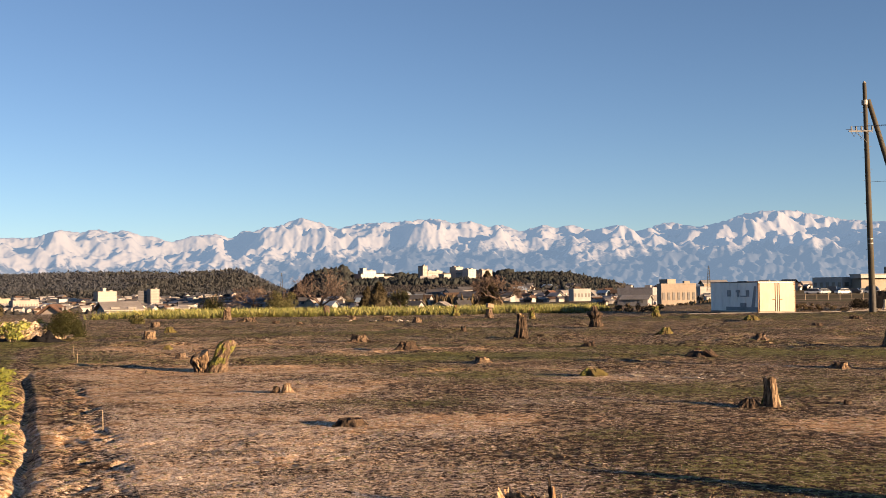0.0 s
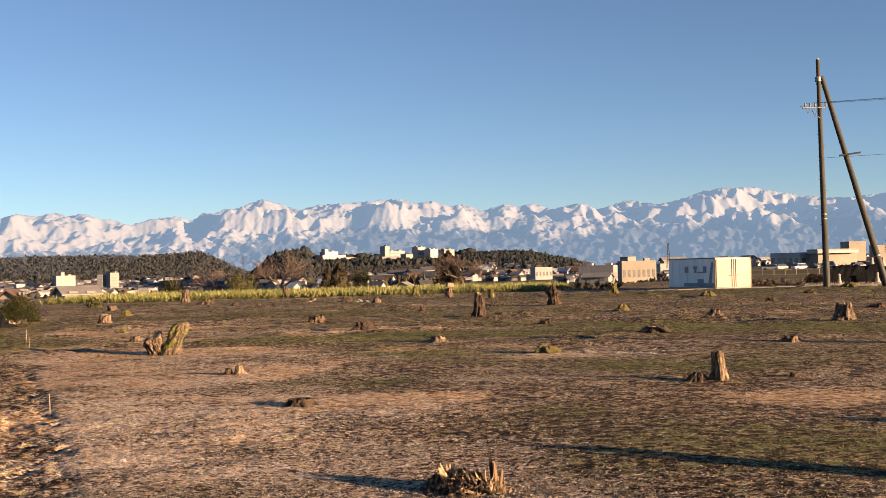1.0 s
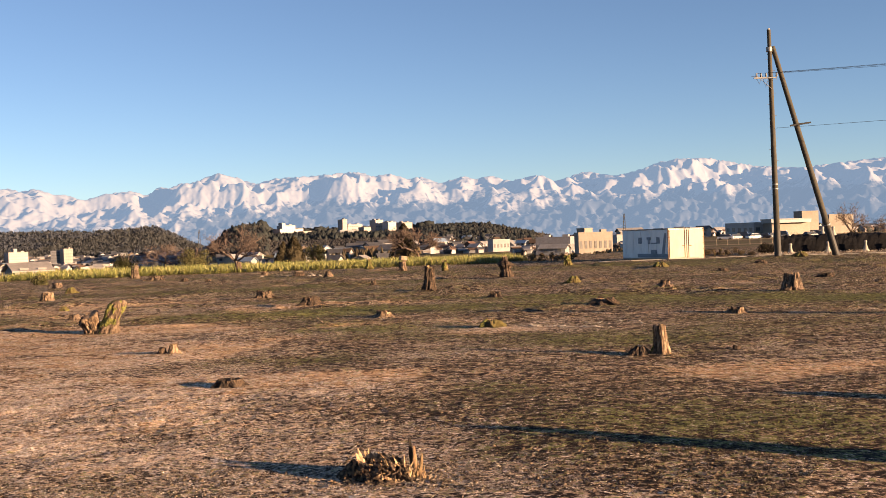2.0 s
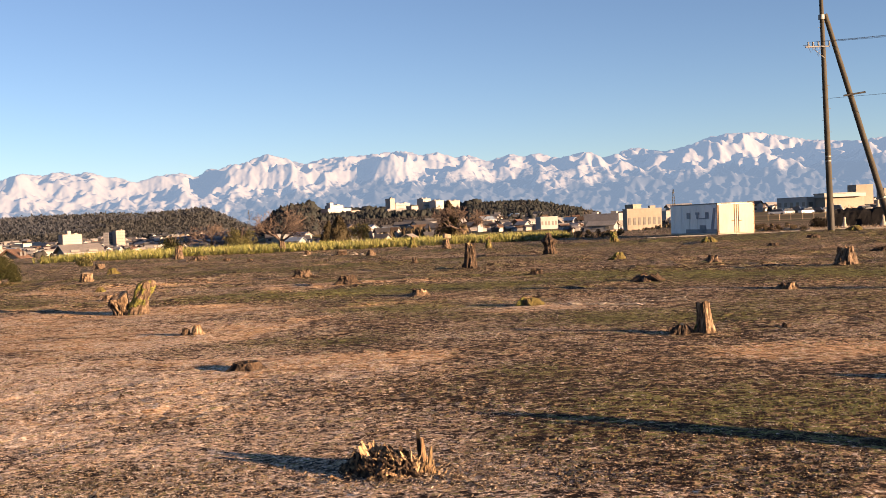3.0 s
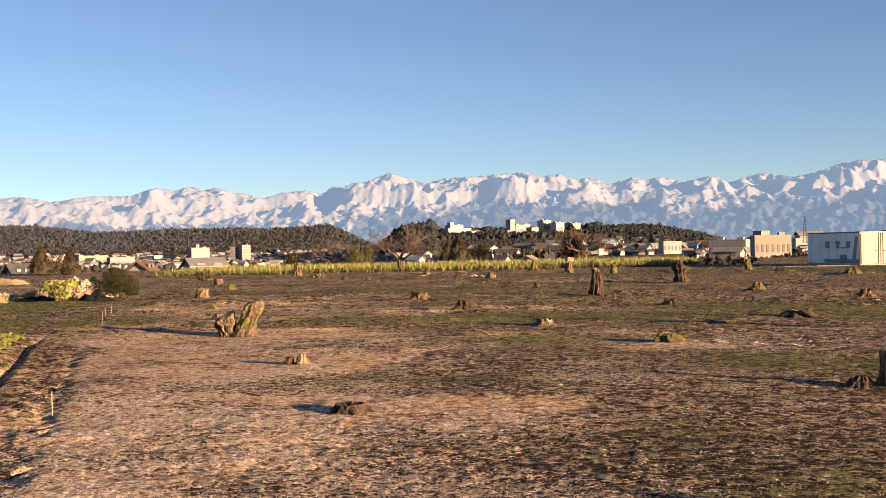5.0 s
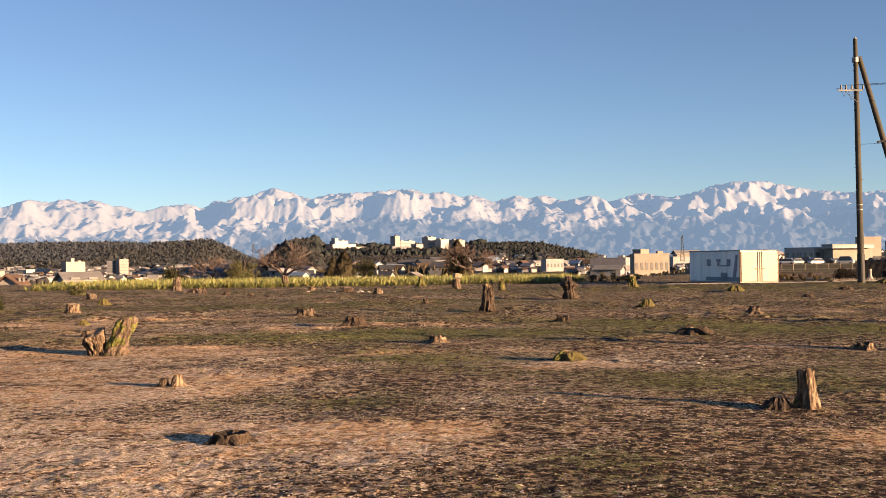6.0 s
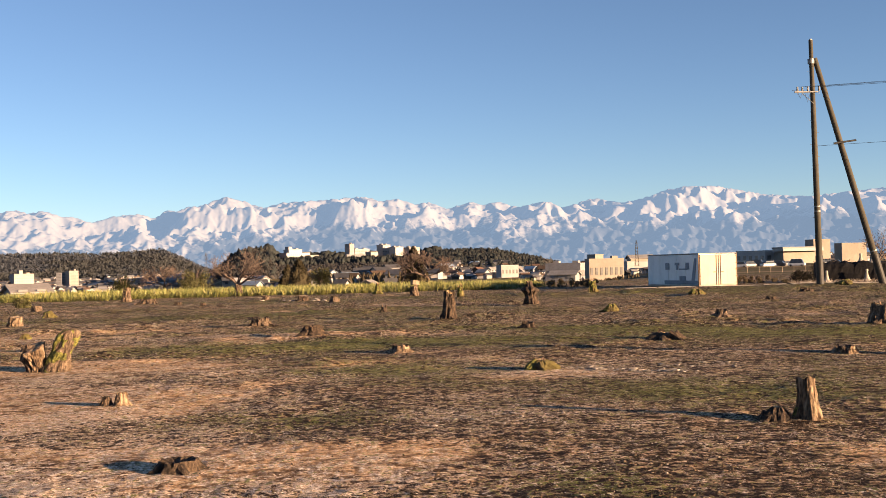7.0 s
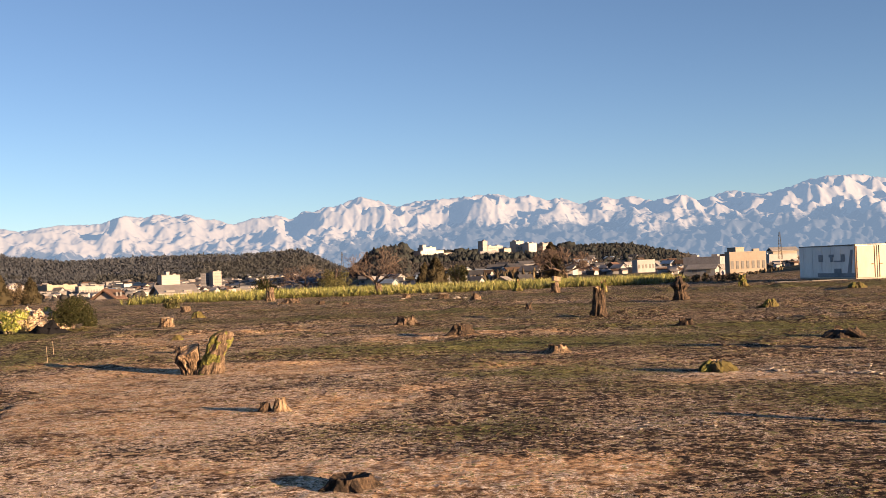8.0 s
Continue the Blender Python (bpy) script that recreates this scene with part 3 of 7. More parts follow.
GREEN = [(3.6, 10.0, 2.6, 1.8, 0.65), (2.0, 12.6, 0.8, 0.8, 0.6), (5.4, 8.6, 1.8, 1.6, 0.35), (-0.6, 16.6, 1.8, 0.8, 0.5), (0.5, 28.3, 4.0, 1.4, 0.75), (4.5, 32.2, 1.6, 1.0, 1.0), (7.0, 30.2, 1.9, 1.1, 1.4), (9.5, 28.2, 2.0, 1.1, 1.4), (12.0, 26.4, 2.0, 1.0, 1.3), (14.6, 25.0, 2.2, 1.0, 1.0), (4.2, 18.0, 2.5, 1.2, 0.5), (-2.2, 27.0, 3.5, 2.0, 0.5), (-13.0, 26.0, 4.5, 9.0, 0.5), (-18.0, 36.0, 5.0, 6.0, 0.8), (-3.0, 45.0, 9.0, 4.0, 0.4), (19.0, 60.0, 9.0, 5.0, 0.5), (0.0, 62.0, 16.0, 5.0, 0.35), (-0.2, 33.5, 4.0, 1.0, 0.5), (0.4, 21.8, 1.6, 1.0, 0.45)]
# drifts of chaff: x, y, half length, half width, amount
CHAFF = [(-1.0, 9.2, 2.2, 1.0, 0.3), (1.0, 8.0, 1.0, 0.7, 0.4), (1.4, 16.4, 0.9, 0.5, 0.35), (-5.2, 31.0, 1.0, 0.5, 0.3), (2.4, 13.6, 2.0, 0.5, 0.15), (-1.2, 13.9, 1.6, 0.8, -0.35), (5.0, 13.4, 1.1, 1.0, -0.3), (2.9, 11.9, 1.0, 0.7, -0.3), (-5.6, 23.0, 2.6, 1.6, -0.25), (4.2, 9.2, 3.0, 2.6, -0.4), (3.0, 13.0, 2.6, 1.6, -0.2), (2.4, 9.4, 1.6, 1.0, -0.4), (0.6, 11.6, 1.8, 0.7, -0.25), (-6.0, 17.0, 2.4, 3.0, -0.2)]
# the dug line between the plot and the vegetable bed
EDGE = [(-2.4, 5.5), (-4.7, 11.9), (-5.6, 14.0), (-7.6, 18.9), (-8.7, 21.4), (-13.4, 34.0)]
SKYLINE = [(-60, 2.2), (-36, 2.7), (-28.6, 2.64), (-27.2, 2.78), (-25.9, 2.51), (-24.1, 2.78), (-22.1, 2.8), (-20.9, 3.22), (-20.0, 3.07), (-19.05, 3.27), (-18.5, 3.08), (-17.7, 3.22), (-16.9, 2.9), (-16.4, 2.92), (-15.5, 2.6), (-14.5, 2.91), (-13.1, 3.04), (-12.5, 2.77), (-11.8, 3.23),
           (-11.3, 3.13), (-10.8, 3.39), (-10.2, 3.39), (-8.9, 3.88), (-7.8, 3.59), (-7.0, 3.28), (-5.9, 3.54), (-3.4, 3.66), (-2.5, 3.75), (-1.6, 3.77), (-0.8, 3.51), (0.0, 3.65), (1.1, 3.3), (1.6, 3.46), (2.7, 3.05), (4.0, 3.41), (4.5, 3.19), (5.3, 3.38), (6.4, 3.05), (7.85, 3.34), (8.8, 2.96),
           (10.3, 3.41), (11.9, 3.12), (13.2, 3.4), (14.0, 3.7), (15.1, 3.86), (16.5, 3.84), (18.9, 3.31), (21.0, 3.12), (24.7, 3.41), (60, 2.0)]


def profile(points, v):
    return np.interp(v, [p[0] for p in points], [p[1] for p in points])


HILL_L = [(-60, 1.2), (-34, 1.4), (-26.8, 1.25), (-23.6, 0.86), (-20, 0.98), (-17, 1.0), (-15.5, 0.92), (-14, 0.98), (-12.7, 1.10), (-12.1, 1.12), (-11.4, 0.82), (-10.4, 0.25), (-9.6, -0.1), (-8, -0.9)]
HILL_C = [(-10.5, -0.9), (-9.3, 0.0), (-8.5, 0.65), (-7.5, 0.95), (-6.7, 0.9), (-6.2, 0.45), (1.2, 0.42), (1.9, 0.6), (3.2, 0.62), (5, 0.6), (6.2, 0.35), (8, 0.0), (11, -0.6)]


def edge_gap(x, y):
    """Signed way to the dug line; below zero on the bed's side."""
    ex = np.interp(y, [p[1] for p in EDGE], [p[0] for p in EDGE])
    return (np.asarray(x, float) - ex) * 0.92 + 0.07 * noise2(x, y, 0.9, 17) + 0.05 * noise2(x, y, 0.3, 18)


def height(x, y, fine=True):
    x, y = np.asarray(x, float), np.asarray(y, float)
    dx, dy = x - CX, y - CY
    r, az = np.hypot(dx, dy), np.degrees(np.arctan2(dx, dy))
    drop = 0.3 + 3.3 * step(16, 9, az) + 5.5 * step(2, -14, az)
    z = -drop * step(92, 260, r) + 0.18 * np.exp(-(((x - 24) / 9) ** 2 + ((y - 63) / 6) ** 2))
    level = 1.65 + r * np.tan(np.radians(profile(HILL_L, az)))
    z = z + np.maximum(level - z, 0) * step(1100, 1500, r) * step(2300, 1700, r) * (az < -7.5)
    level = 1.65 + r * np.tan(np.radians(profile(HILL_C, az)))
    z = z + np.maximum(level - z, 0) * step(520, 800, r) * step(1500, 950, r) * (np.abs(az) < 11)
    if fine:
        near, far = step(130, 60, r), step(14, 34, r)
        rough = 0.55 + 0.9 * step(-0.2, 0.4, noise2(x, y, 5.0, 3))
        z = z + near * (0.04 * noise2(x, y, 7.0, 1) + (0.024 + 0.026 * far) * noise2(x, y, 2.2, 2) + rough * ((0.016 + 0.034 * far) * noise2(x * 0.7, y, 0.8, 4) + (0.008 + 0.022 * far) * noise2(x * 0.8, y, 0.34, 5) + 0.008 * noise2(x, y, 0.15, 6) + 0.006 * noise2(x, y, 0.07, 7)))
        z = z + near * 0.06 * far * ((1 - np.abs(noise2(x * 0.35, y, 1.3, 14)) * 2.5).clip(0, 1) ** 3 * rough - 0.35)
        for sx, sy, h, w, *_ in STUMPS:
            z = z + 0.07 * h * np.exp(-((x - sx) ** 2 + (y - sy) ** 2) / (1.1 * w) ** 2)
        g, on = edge_gap(x, y), step(25, 21, y) * step(4, 6, y)
        z = z + on * (-0.075 * np.exp(-((g - 0.0) / 0.075) ** 2) + 0.07 * step(-0.06, -0.40, g) * step(-1.4, -1.0, g) * (1 + 1.2 * noise2(x, y, 0.6, 41)) - 0.05 * np.exp(-((g + 1.55) / 0.15) ** 2))
        dug = on * step(0.25, 0.4, g) * step(1.05, 0.8, g) * step(22, 20, y) * (0.5 + 0.5 * step(-0.2, 0.2, noise2(x, y, 1.6, 37)))
        z = z + dug * (-0.025 + 0.05 * noise2(x, y, 0.4, 16) + 0.05 * noise2(x, y, 0.18, 38))
    return z


def height_at(x, y):
    return float(height(np.array([x]), np.array([y]))[0])


def covers(x, y):
    """Bare earth and grass amounts over the plan."""
    bare = 0.31 - 0.31 * step(-3.0, 4.0, x) + 0.10 * step(20, 26, y) * step(5, 0, x) - 0.10 * step(20, 26, y) * step(4, 9, x) - 0.10 * step(26, 40, y) - 0.08 * step(14, 20, y) - 0.08 * step(3, 7, x) + 0.9 * noise2(x * 0.6, y, 2.6, 8) + 0.6 * noise2(x * 0.7, y, 0.9, 9)
    green = -0.11 + 0.34 * step(11, 22, y) - 0.1 * step(40, 60, y) + (0.15 + 0.35 * step(11, 19, y)) * noise2(x, y, 4.0, 11) + 0.3 * noise2(x, y, 0.9, 12)
    for (px, py, a, b, k), out in [(p, 0) for p in BARE] + [(p, 1) for p in GREEN]:
        m = k * np.exp(-(((x - px) / a) ** 2 + ((y - py) / b) ** 2))
        if out:
            green, bare = green + m, bare - 0.5 * m
        else:
            bare, green = bare + m, green - 0.7 * np.maximum(m, 0)
    bed = step(0.0, -0.2, edge_gap(x, y)) * step(30, 22, y)
    chaff = 0.15 - 0.10 * step(2.5, 6.0, x) + 0.40 * step(3.0, -1.5, x + 0.25 * (y - 10)) * step(20, 12, y) + 0.08 * step(24, 12, y) - 0.06 * step(26, 40, y) + 0.4 * noise2(x * 0.5, y, 3.4, 13) + 0.5 * noise2(x * 0.7, y, 1.1, 15) + 0.4 * noise2(x * 0.7, y, 0.4, 10)
    for px, py, a, b, k in CHAFF:
        chaff = chaff + k * np.exp(-(((x - px) / a) ** 2 + ((y - py) / b) ** 2))
    chaff = np.clip(chaff - 0.6 * bed - 0.3 * np.exp(-((edge_gap(x, y) - 0.4) / 0.55) ** 2) * step(26, 20, y) - 0.15 * np.clip(green, 0, 1), 0, 0.85)
    return np.clip(bare - 0.8 * bed + 0.35 * step(30, 22, y) * np.exp(-((edge_gap(x, y) + 0.22) / 0.14) ** 2) - 0.6 * np.exp(-((edge_gap(x, y) - 0.55) / 0.40) ** 2) * step(26, 20, y), 0, 1), np.clip(green + 0.32 * bed - np.exp(-((edge_gap(x, y) + 0.3) / 0.25) ** 2), 0, 1), chaff


def grid_loops(rows, cols):
    i, j = np.meshgrid(np.arange(rows - 1), np.arange(cols - 1), indexing="ij")
    a = i * cols + j
    return np.stack([a, a + 1, a + cols + 1, a + cols], -1).ravel()


def build_ground():
    az = np.radians(np.concatenate([np.linspace(-180, -34, 40)[:-1], np.linspace(-34, 30, 560), np.linspace(30, 180, 40)[1:]]))
    rad = [0.001, 0.4]
    while rad[-1] < 4800:
        r = rad[-1]
        rad.append(r + (0.25 if r < 4.5 else max(0.03, r * 0.006) if r < 25 else r * 0.009 if r < 100 else r * 0.03))
    rad = np.array(rad)
    r, a = np.meshgrid(rad, az, indexing="ij")
    x, y = CX + r * np.sin(a), CY + r * np.cos(a)
    verts = np.stack([x, y, height(x, y)], -1).reshape(-1, 3)
    loops = grid_loops(len(rad), len(az)).reshape(-1, 4)[:, ::-1].ravel()
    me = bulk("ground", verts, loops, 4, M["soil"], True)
    b, g, c = covers(verts[:, 0], verts[:, 1])
    near = step(95, 150, np.hypot(verts[:, 0] - CX, verts[:, 1] - CY))
    cover = me.color_attributes.new("cover", "FLOAT_COLOR", "POINT")
    cover.data.foreach_set("color", np.stack([b, g, near, c], -1).astype(np.float32).ravel())
    tagged(new("ground", me), "rough brown cleared field with bare soil and thin grass", "ground", kind="structure")


def worn_range(nx, ny, dx, dy, rounds=34):
    """A range lifted along its back and cut by running water, so that crests, spurs and gullies branch as they do in nature."""
    i, j = np.meshgrid(np.arange(nx), np.arange(ny), indexing="xy")
    x, y = i * dx, j * dy
    f = j / (ny - 1)
    lift = step(-0.05, 0.55, f) * (1 + 0.5 * noise2(x, y, 420, 22) + 0.4 * noise2(x, y, 150, 23)) + 0.25 * step(0.6, 0.85, f)
    h = 20 * lift + 6 * noise2(x, y, 90, 24) + 3 * noise2(x, y, 34, 25) + 1.5 * noise2(x, y, 14, 26)
    h[0, :] = h[-1, :] = 0
    n = nx * ny
    ways = [(a, b, math.hypot(a * dx, b * dy)) for a in (-1, 0, 1) for b in (-1, 0, 1) if a or b]
    cell = np.arange(n).reshape(ny, nx)
    for _ in range(rounds):
        best, to, gap = np.zeros((ny, nx)), cell.copy(), np.ones((ny, nx))
        for a, b, d in ways:
            ys, yd = slice(max(0, b), ny + min(0, b)), slice(max(0, -b), ny + min(0, -b))
            xs, xd = slice(max(0, a), nx + min(0, a)), slice(max(0, -a), nx + min(0, -a))
            fall = (h[yd, xd] - h[ys, xs]) / d
            k = fall > best[yd, xd]
            best[yd, xd] = np.where(k, fall, best[yd, xd])
            to[yd, xd] = np.where(k, cell[ys, xs], to[yd, xd])
            gap[yd, xd] = np.where(k, d, gap[yd, xd])
        flat = h.ravel()
        order = np.argsort(flat, kind="stable").tolist()
        down, far = to.ravel().tolist(), gap.ravel().tolist()
        area = [1.0] * n
        for c in reversed(order):
            if down[c] != c:
                area[down[c]] += area[c]
        cut = (0.62 * np.asarray(area) ** 0.46 / gap.ravel()).tolist()
        z, up = flat.tolist(), (9.0 * lift).ravel().tolist()
        for c in order:
            d = down[c]
            if c < nx or c >= n - nx:
                z[c] = 0.0
            elif d == c:
                z[c] += up[c] * 0.3
            else:
                v = (z[c] + up[c] + cut[c] * z[d]) / (1 + cut[c])
                z[c] = min(v, z[d] + 0.58 * far[c])
        h = np.array(z).reshape(ny, nx)
    return h


def build_mountains():
    az_deg = np.linspace(-44, 40, 1500)
    s = np.linspace(0, 1, 170)
    S, A = np.meshgrid(s, az_deg, indexing="ij")
    r = 3000 + 1500 * S
    x, y = CX + r * np.sin(np.radians(A)), CY + r * np.cos(np.radians(A))
    nx, ny = 1000, 180
    worn = worn_range(nx, ny, 5700 / nx, 1500 / ny)
    # the worn grid, read smoothly at every vertex
    u = (A + 44) / 84 * (nx - 1.001) + 3.0 * noise2(x, y, 150, 21)
    v = S * (ny - 1.001) + 1.0 * noise2(x, y, 130, 29)
    u, v = np.clip(u, 0, nx - 1.001), np.clip(v, 0, ny - 1.001)
    ui, vi = u.astype(int), v.astype(int)
    fu, fv = u - ui, v - vi
    h = (worn[vi, ui] * (1 - fu) + worn[vi, ui + 1] * fu) * (1 - fv) + (worn[vi + 1, ui] * (1 - fu) + worn[vi + 1, ui + 1] * fu) * fv
    h = h / h.max() * 300

    def ridged(wave, seed, long=0.7):
        return 1 - np.abs(noise2(x + 0.3 * y, y * long, wave, seed)) * 2.0

    small = ridged(30, 25)
    h = h + step(20, 120, h) * 1.5 * small
    want = np.tan(np.radians(profile(SKYLINE, az_deg)))
    soft = np.hanning(33)[1:-1] / np.hanning(33).sum()
    ratio = np.convolve(np.pad(want / (h / r).max(0), 15, mode="edge"), soft, mode="valid")
    h = h * ratio[None, :]
    # the last of the difference is taken up near the crest
    ratio = np.convolve(np.pad(want / (h / r).max(0), 4, mode="edge"), np.hanning(11)[1:-1] / np.hanning(11).sum(), mode="valid")
    h = h * (1 + (ratio[None, :] - 1) * step(0.62, 0.95, h / r / want[None, :]))
    z = 1.65 + h - 12 * (S < 0.02)
    verts = np.stack([x, y, z], -1).reshape(-1, 3)
    loops = grid_loops(len(s), len(az_deg)).reshape(-1, 4)[:, ::-1].ravel()
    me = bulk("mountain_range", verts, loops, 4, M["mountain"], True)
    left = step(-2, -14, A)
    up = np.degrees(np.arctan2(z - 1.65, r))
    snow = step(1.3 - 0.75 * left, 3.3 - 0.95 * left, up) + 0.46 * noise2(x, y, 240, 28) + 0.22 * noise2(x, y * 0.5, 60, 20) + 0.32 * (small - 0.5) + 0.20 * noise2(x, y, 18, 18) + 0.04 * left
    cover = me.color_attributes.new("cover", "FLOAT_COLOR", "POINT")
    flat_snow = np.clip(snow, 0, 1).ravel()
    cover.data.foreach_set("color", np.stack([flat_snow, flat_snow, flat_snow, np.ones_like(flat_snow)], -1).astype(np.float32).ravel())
    tagged(new("backdrop", me), "long range of snow covered mountains and wooded foothills, glowing blue for haze", "mountains", kind="structure")


build_ground()
build_mountains()


# ---- loose cover of the field ----
def lumps(name, count, size, material, label, category, spread, weight=None, squash=0.6, lift=0.3, seed=1):
    """Many small eight-sided crumbs lying on the soil."""
    rng = np.random.default_rng(seed)
    r = spread[0] * (spread[1] / spread[0]) ** rng.random(count)
    a = np.radians(rng.uniform(-31, 30, count))
    x, y = CX + r * np.sin(a), CY + r * np.cos(a)
    if weight:
        keep = rng.random(count) < weight(x, y)
        x, y, r = x[keep], y[keep], r[keep]
    n = len(x)
    base = np.array([(1, 0, 0), (-1, 0, 0), (0, 1, 0), (0, -1, 0), (0, 0, 1), (0, 0, -1)], float)
    tri = np.array([(0, 2, 4), (2, 1, 4), (1, 3, 4), (3, 0, 4), (2, 0, 5), (1, 2, 5), (3, 1, 5), (0, 3, 5)])
    s = size[0] * (size[1] / size[0]) ** (rng.random(n) ** 1.6)
    turn = rng.uniform(0, 6.28, n)
    v = base[None] * s[:, None, None] * rng.uniform(0.55, 1.3, (n, 6, 1))
    v = v + rng.normal(0, 0.18, (n, 6, 3)) * s[:, None, None]
    v[:, :, 2] *= squash
    c, d = np.cos(turn)[:, None], np.sin(turn)[:, None]
    vx, vy = v[:, :, 0] * c - v[:, :, 1] * d, v[:, :, 0] * d + v[:, :, 1] * c
    z = height(x, y) + lift * s
    verts = np.stack([vx + x[:, None], vy + y[:, None], v[:, :, 2] + z[:, None]], -1).reshape(-1, 3)
    loops = (tri[None] + 6 * np.arange(n)[:, None, None]).ravel()
    tagged(new(name, bulk(name, verts, loops, 3, material)), label, category, kind="stuff")


def blades(name, count, length, width, material, label, category, spread, weight, rise=(0.2, 1.0), seed=1, az=(-31, 30)):
    """Many narrow leaves or straws, each a bent strip of two quads' worth of triangles."""
    rng = np.random.default_rng(seed)
    r = spread[0] * (spread[1] / spread[0]) ** rng.random(count)
    a = np.radians(rng.uniform(*az, count))
    x, y = CX + r * np.sin(a), CY + r * np.cos(a)
    keep = rng.random(count) < weight(x, y)
    x, y = x[keep], y[keep]
    n = len(x)
    turn, up = rng.uniform(0, 6.28, n), rng.uniform(*rise, n)
    L, W = rng.uniform(*length, n), rng.uniform(*width, n)
    fx, fy = np.cos(turn), np.sin(turn)
    z = height(x, y) + 0.003
    pts = []
    for t, wide in ((0.0, 1.0), (0.55, 0.85), (1.0, 0.1)):
        for side in (-1, 1):
            px = x + fx * L * t * np.sqrt(np.maximum(1 - up ** 2, 0.02)) - fy * side * W * wide / 2
            py = y + fy * L * t * np.sqrt(np.maximum(1 - up ** 2, 0.02)) + fx * side * W * wide / 2
            pts.append(np.stack([px, py, z + L * up * (t - 0.25 * t * t)], -1))
    verts = np.stack(pts, 1).reshape(-1, 3)
    quad = np.array([(0, 1, 3, 2), (2, 3, 5, 4)])
    loops = (quad[None] + 6 * np.arange(n)[:, None, None]).ravel()
    tagged(new(name, bulk(name, verts, loops, 4, material)), label, category, kind="stuff")


def flakes(name, count, length, width, material, label, category, spread, weight, seed):
    """Many small chips of chaff, each one tilted quad."""
    rng = np.random.default_rng(seed)
    r = spread[0] * (spread[1] / spread[0]) ** rng.random(count)
    a = np.radians(rng.uniform(-31, 30, count))
    x, y = CX + r * np.sin(a), CY + r * np.cos(a)
    keep = rng.random(count) < weight(x, y)
    x, y, r = x[keep], y[keep], r[keep]
    n = len(x)
    turn = rng.uniform(0, 6.28, n)
    up = np.stack([rng.normal(0, 0.42, n), rng.normal(0, 0.42, n), np.ones(n)], -1)
    u = np.cross(np.stack([np.cos(turn), np.sin(turn), np.zeros(n)], -1), up)
    u /= np.linalg.norm(u, axis=1)[:, None]
    w = np.cross(u, up)
    w /= np.linalg.norm(w, axis=1)[:, None]
    grow = (0.8 + 0.35 * step(12, 40, r))[:, None]
    u, w = u * rng.uniform(*length, n)[:, None] * grow / 2, w * rng.uniform(*width, n)[:, None] * grow / 2
    c = np.stack([x, y, height(x, y) + 0.002 + np.abs(u[:, 2]) * 0.8 + np.abs(w[:, 2]) * 0.6], -1)
    verts = np.stack([c - u - w * 0.6, c + u * 0.8 - w, c + u + w * 0.5, c - u * 0.7 + w], 1).reshape(-1, 3)
    tagged(new(name, bulk(name, verts, np.arange(4 * n), 4, material)), label, category, kind="stuff")


def stubble(name, count, length, width, material, label, category, spread, weight, seed):
    """Short stiff bits of grass and straw, each one narrow triangle standing or leaning in the soil."""
    rng = np.random.default_rng(seed)
    r = spread[0] * (spread[1] / spread[0]) ** rng.random(count)
    a = np.radians(rng.uniform(-31, 30, count))
    x, y = CX + r * np.sin(a), CY + r * np.cos(a)
    keep = rng.random(count) < weight(x, y)
    x, y, r = x[keep], y[keep], r[keep]
    n = len(x)
    turn, up = rng.uniform(0, 6.28, n), rng.uniform(0.05, 0.75, n)
    size = 0.8 + 0.5 * step(10, 30, r)
    L, W = rng.uniform(*length, n) * size, rng.uniform(*width, n) * size
    fx, fy = np.cos(turn), np.sin(turn)
    z, out = height(x, y), np.sqrt(1 - up ** 2)
    foot = [np.stack([x - k * fy * W / 2, y + k * fx * W / 2, z - 0.002], -1) for k in (-1, 1)]
    verts = np.stack([*foot, np.stack([x + fx * L * out, y + fy * L * out, z + L * up], -1)], 1).reshape(-1, 3)
    tagged(new(name, bulk(name, verts, np.arange(3 * n), 3, material)), label, category, kind="stuff")


on_plot = lambda x, y: (edge_gap(x, y) > 0.02) * (y < 92)
dense = lambda x, y: np.clip(-0.28 + 1.7 * covers(x, y)[2] + 0.25 * step(-0.1, 0.3, noise2(x, y, 0.45, 34)) - 0.2 * covers(x, y)[0], 0.03, 1)
lumps("soil_clods", 44000, (0.005, 0.020), M["clod"], "loose dark crumbs of soil over the field", "soil", (5.5, 42), lambda x, y: on_plot(x, y) * np.clip(0.55 - 0.9 * noise2(x, y, 2.5, 31) + 0.8 * noise2(x, y, 0.5, 33) - 0.6 * covers(x, y)[0], 0.05, 1), 0.6, 0.3, seed=2)
lumps("pebbles", 6500, (0.004, 0.012), M["pebble"], "small pale pebbles scattered over the soil", "pebbles", (5.5, 40), lambda x, y: on_plot(x, y) * (0.25 + 0.75 * step(-0.1, 0.3, noise2(x, y, 2.0, 32))), 0.35, 0.15, seed=3)
lumps("earth_lumps", 9000, (0.012, 0.045), M["clod"], "dark lumps of earth and turf over the field", "soil", (22, 75), lambda x, y: on_plot(x, y) * (0.3 + 0.7 * step(-0.2, 0.2, noise2(x, y, 3.5, 35))), 0.4, 0.15, seed=6)
lumps("pale_clods", 4000, (0.006, 0.022), M["pebble"], "pale dry clods and stones over the field", "soil", (11, 60), lambda x, y: on_plot(x, y) * (0.15 + 0.85 * step(0.0, 0.35, noise2(x, y, 3.0, 36))), 0.45, 0.2, seed=7)
